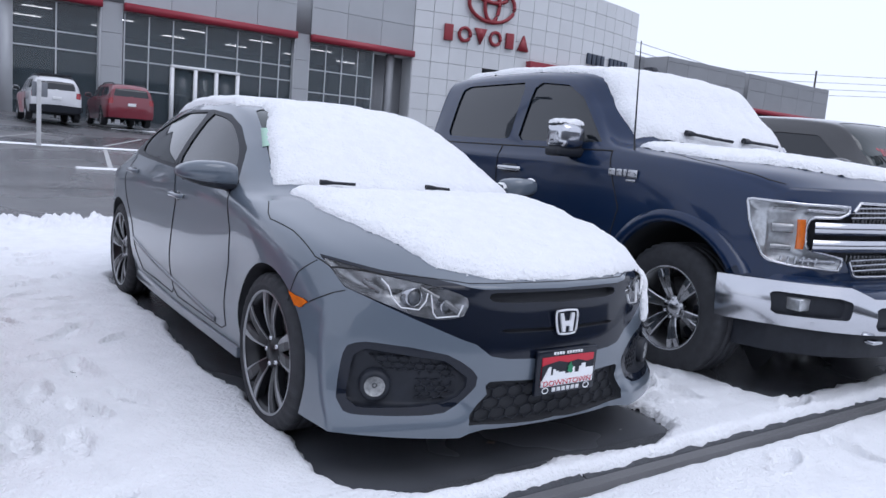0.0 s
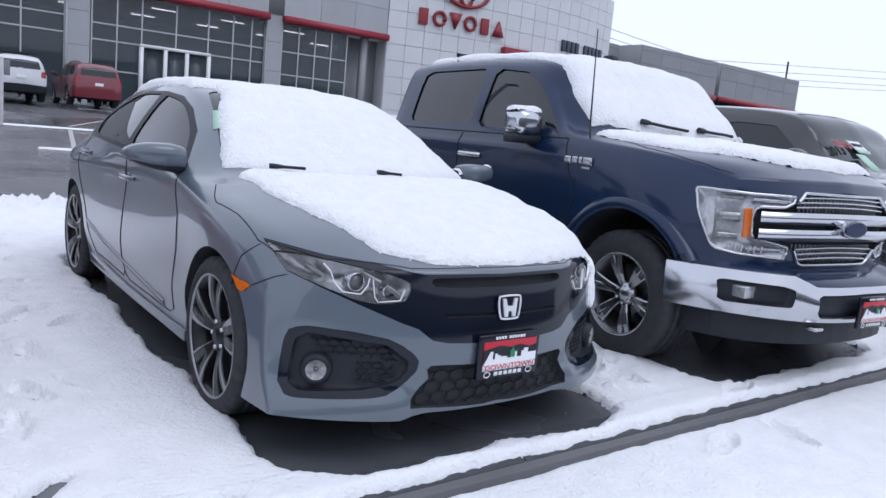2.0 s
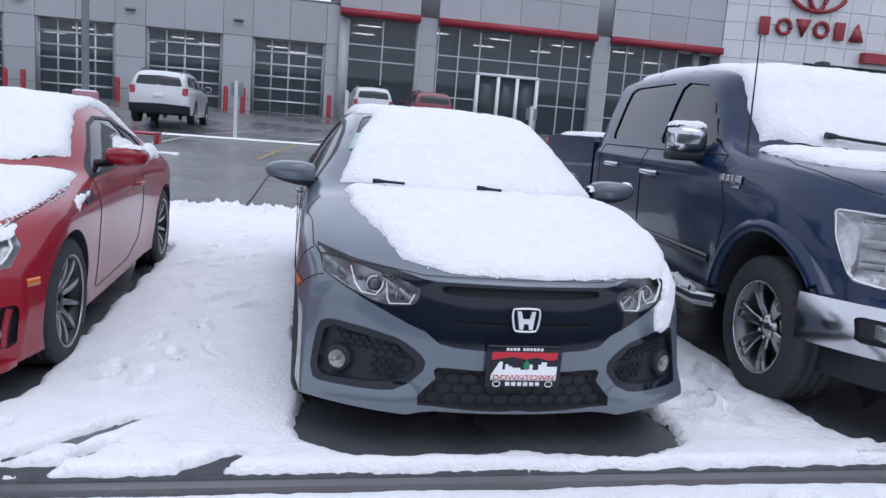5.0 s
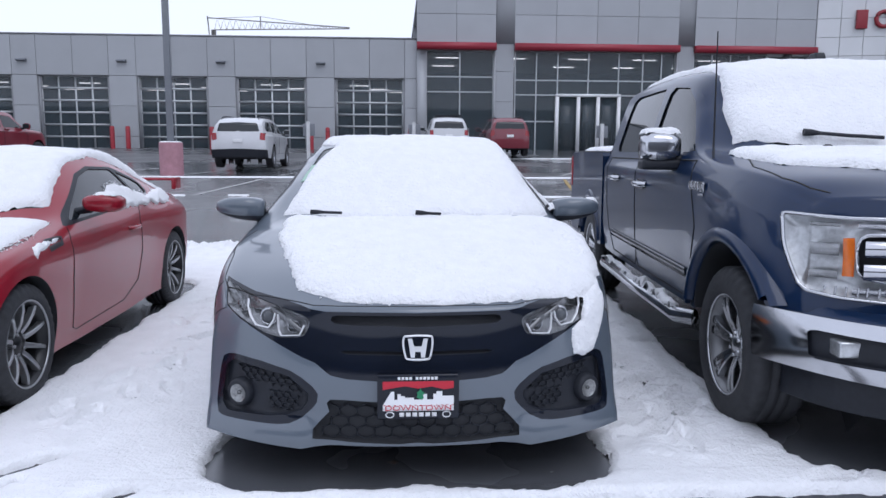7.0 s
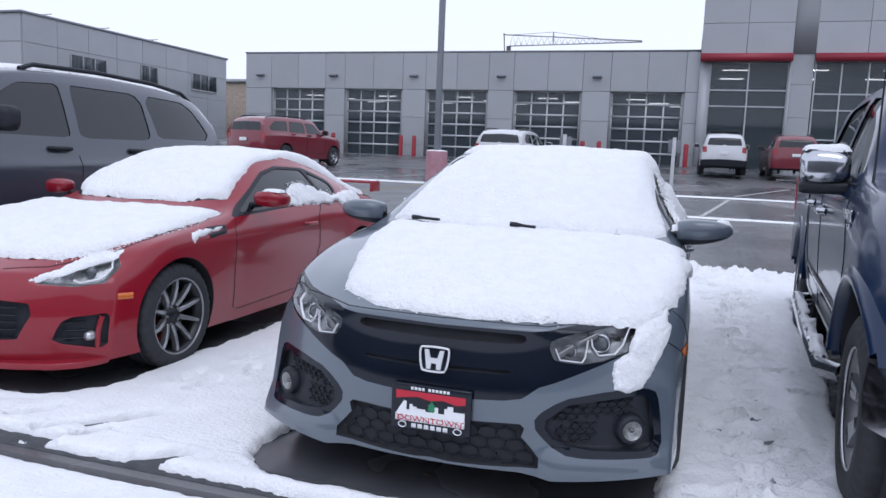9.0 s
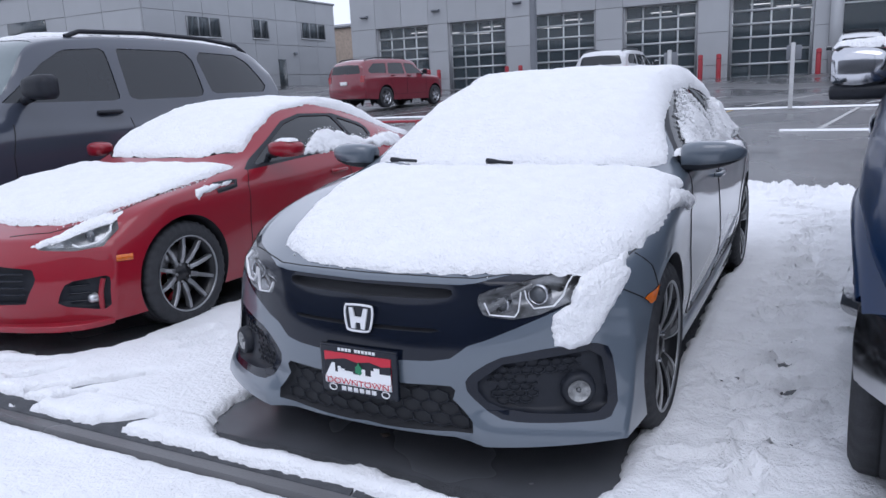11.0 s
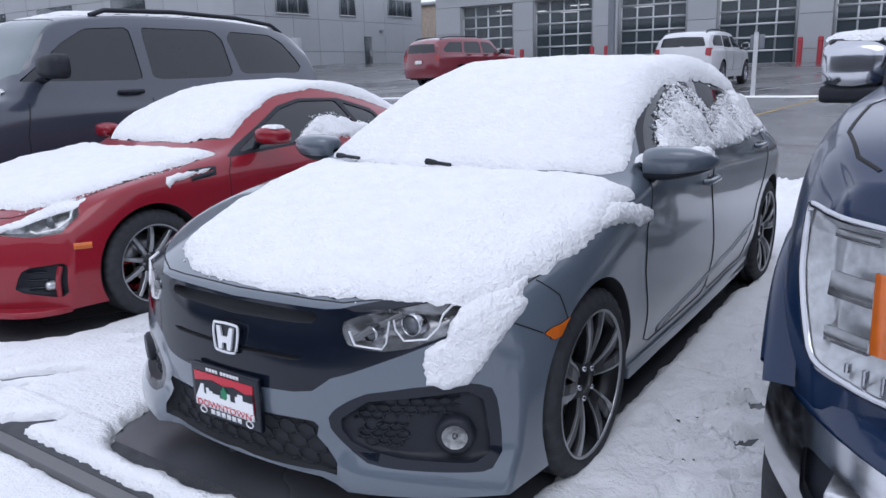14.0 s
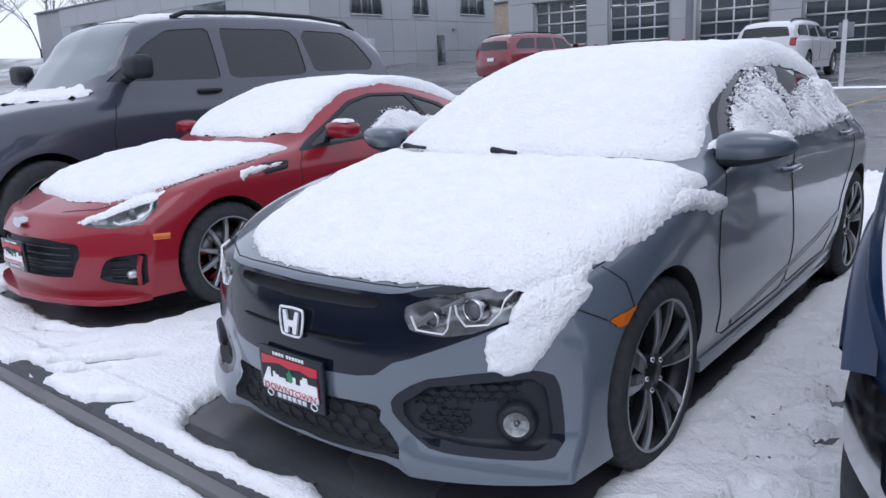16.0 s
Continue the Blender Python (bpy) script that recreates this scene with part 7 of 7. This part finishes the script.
M["lit"] = material("lit_tube", (0.9, 0.9, 0.9), 0.5)
lit_b = M["lit"].node_tree.nodes["Principled BSDF"]
lit_b.inputs["Emission Color"].default_value, lit_b.inputs["Emission Strength"].default_value = (1, 0.98, 0.95, 1), 4.0
service_wing()
showroom()
office()
back = thing("brick_block", None, "far tan brick building", "building")
part("wall", box_bm((-62, 75, 0), (-38, 90, 9.2)), "brick", back)
part("parapet", box_bm((-62.2, 74.8, 9.2), (-37.8, 90, 9.6)), "panel", back)
# unseen block behind the camera, added to be mirrored in paint and chrome
street = thing("reflection_block", None, "unseen grey block added to darken reflections", "building")
part("wall", box_bm((-60, -42, -.2), (60, -30, 7.0)), "panel_dark", street)
part("parapet", box_bm((-60.2, -42, 7.0), (60.2, -29.8, 7.4)), "pole", street)

# ---- poles, posts, wires, crane, trees ----
px, py = -6.95, 19.75
pole = thing("light_pole", pose(px, py, level(px, py)), "grey square lamp pole on a faded red concrete base", "lamp pole")
part("base", lathe([(.001, 1.02), (.33, 1.02), (.35, .99), (.35, 0)], 32, "z"), "pink", pole)
part("shaft", box_bm((-.085, -.085, 1.02), (.085, .085, 11), .01), "pole", pole)
part("foot", box_bm((-.16, -.16, 1.02), (.16, .16, 1.06), .01), "pole", pole)
part("head", box_bm((-.2, -1.0, 10.8), (.2, .2, 11.0), .03), "pole", pole)
tagged(snow_on("base_snow", [BVHTree.FromBMesh(box_bm((-.4, -.4, .5), (.4, .4, 1.02)))], [(math.cos(a) * .33, math.sin(a) * .33) for a in np.linspace(0, 6.1, 16)], .04, "", place=pole.matrix_basis.copy(), res=.05), "snow ring on a pole base", "snow")
for x, y in ((-2.75, 19.3), (.42, 18.9), (6.2, 19.2)):
    s = thing("sign_post", pose(x, y, level(x, y)), "white post with a small sign board", "sign post", "posts along the island")
    part("post", box_bm((-.05, -.05, 0), (.05, .05, 1.68), .008), "post", s)
    part("board", box_bm((-.16, .055, 1.25), (.20, .075, 1.62), .006), "pole", s)
crane = thing("tower_crane", pose(0, 150, 0), "far lattice crane jib above the roofs", "crane")
for a, c, r in (((-37, 0, 23.0), (-37.3, 0, 27.2), .14), ((-37.3, 0, 26.9), (-9.5, 0, 25.4), .12), ((-36, 0, 24.6), (-9.5, 0, 25.2), .12), ((-27, 0, 24.8), (-27, 0, 27.3), .12), ((-27, 0, 27.3), (-37, 0, 26.8), .05), ((-27, 0, 27.3), (-14, 0, 25.4), .05), ((-36.2, 0, 0), (-36.2, 0, 24.6), .5)):
    part("strut", tube([a, c], r, 5), "steel", crane)
for k in range(22):
    x = -36 + k * 1.2
    f = k / 22
    part("lattice", tube([(x, 0, 24.6 + .6 * f), (x + .6, 0, 26.8 - 1.4 * f), (x + 1.2, 0, 24.65 + .6 * f)], .06, 4), "steel", crane)
wires = thing("power_line", None, "thin power lines on a far pole", "power line")
for z0, z1 in ((28, 30.5), (26, 28), (24.2, 25.6), (22.5, 23.8)):
    part("wire", tube([(100, 120, z0 + 4), (170, 120, z0 - .5), (330, 120, z1 + 12)], .07, 4), "pole", wires)
part("pole", tube([(216, 121, 0), (216, 121, 33)], .3, 6), "bark", wires)


def bare_tree(x, y, h, seed):
    rng = random.Random(seed)
    t = thing("bare_tree", pose(x, y, 1.5), "leafless winter tree with fine twigs", "tree", "bare trees")
    limbs = bmesh.new()

    def grow(p, d, length, r, depth):
        q = p + d * length
        tube([p, p.lerp(q, .5) + Vector((rng.uniform(-.1, .1), rng.uniform(-.1, .1), 0)) * length * .3, q], [r, r * .8, r * .6], 4, limbs)
        if depth == 0:
            return
        for k in range(3 if depth > 1 else 4):
            e = (d + Vector((rng.uniform(-1, 1), rng.uniform(-1, 1), rng.uniform(-.2, .7))) * .75).normalized()
            grow(p.lerp(q, rng.uniform(.55, 1)), e, length * rng.uniform(.55, .75), r * .5, depth - 1)

    part("trunk", tube([(0, 0, 0), (.1, 0, h * .15), (0, .1, h * .3)], [.35, .28, .22], 8), "bark", t)
    for k in range(4):
        grow(Vector((0, .1, h * .28)), Vector((rng.uniform(-.7, .7), rng.uniform(-.7, .7), 1)).normalized(), h * .28, .18, 4)
    part("crown", limbs, "bark", t)


for k, (x, y, h) in enumerate(((-150, 62, 17), (-138, 70, 15), (-126, 66, 16), (-116, 72, 14), (-106, 75, 13), (-160, 55, 16))):
    bare_tree(x, y, h * 1.5, k)
tagged(part("leaf", prism([(0, 0), (.03, .02), (.05, .0), (.03, -.02)], .006, .009, 0, "xy"), "foliage"), "dead brown leaf on wet asphalt", "leaf").matrix_basis = pose(-.12, -.52, 0)
snow_cover = tagged(part("snow_cover", snow_ground(), "snow_ground"), "trodden white snow over the parking row", "snow", kind="stuff")
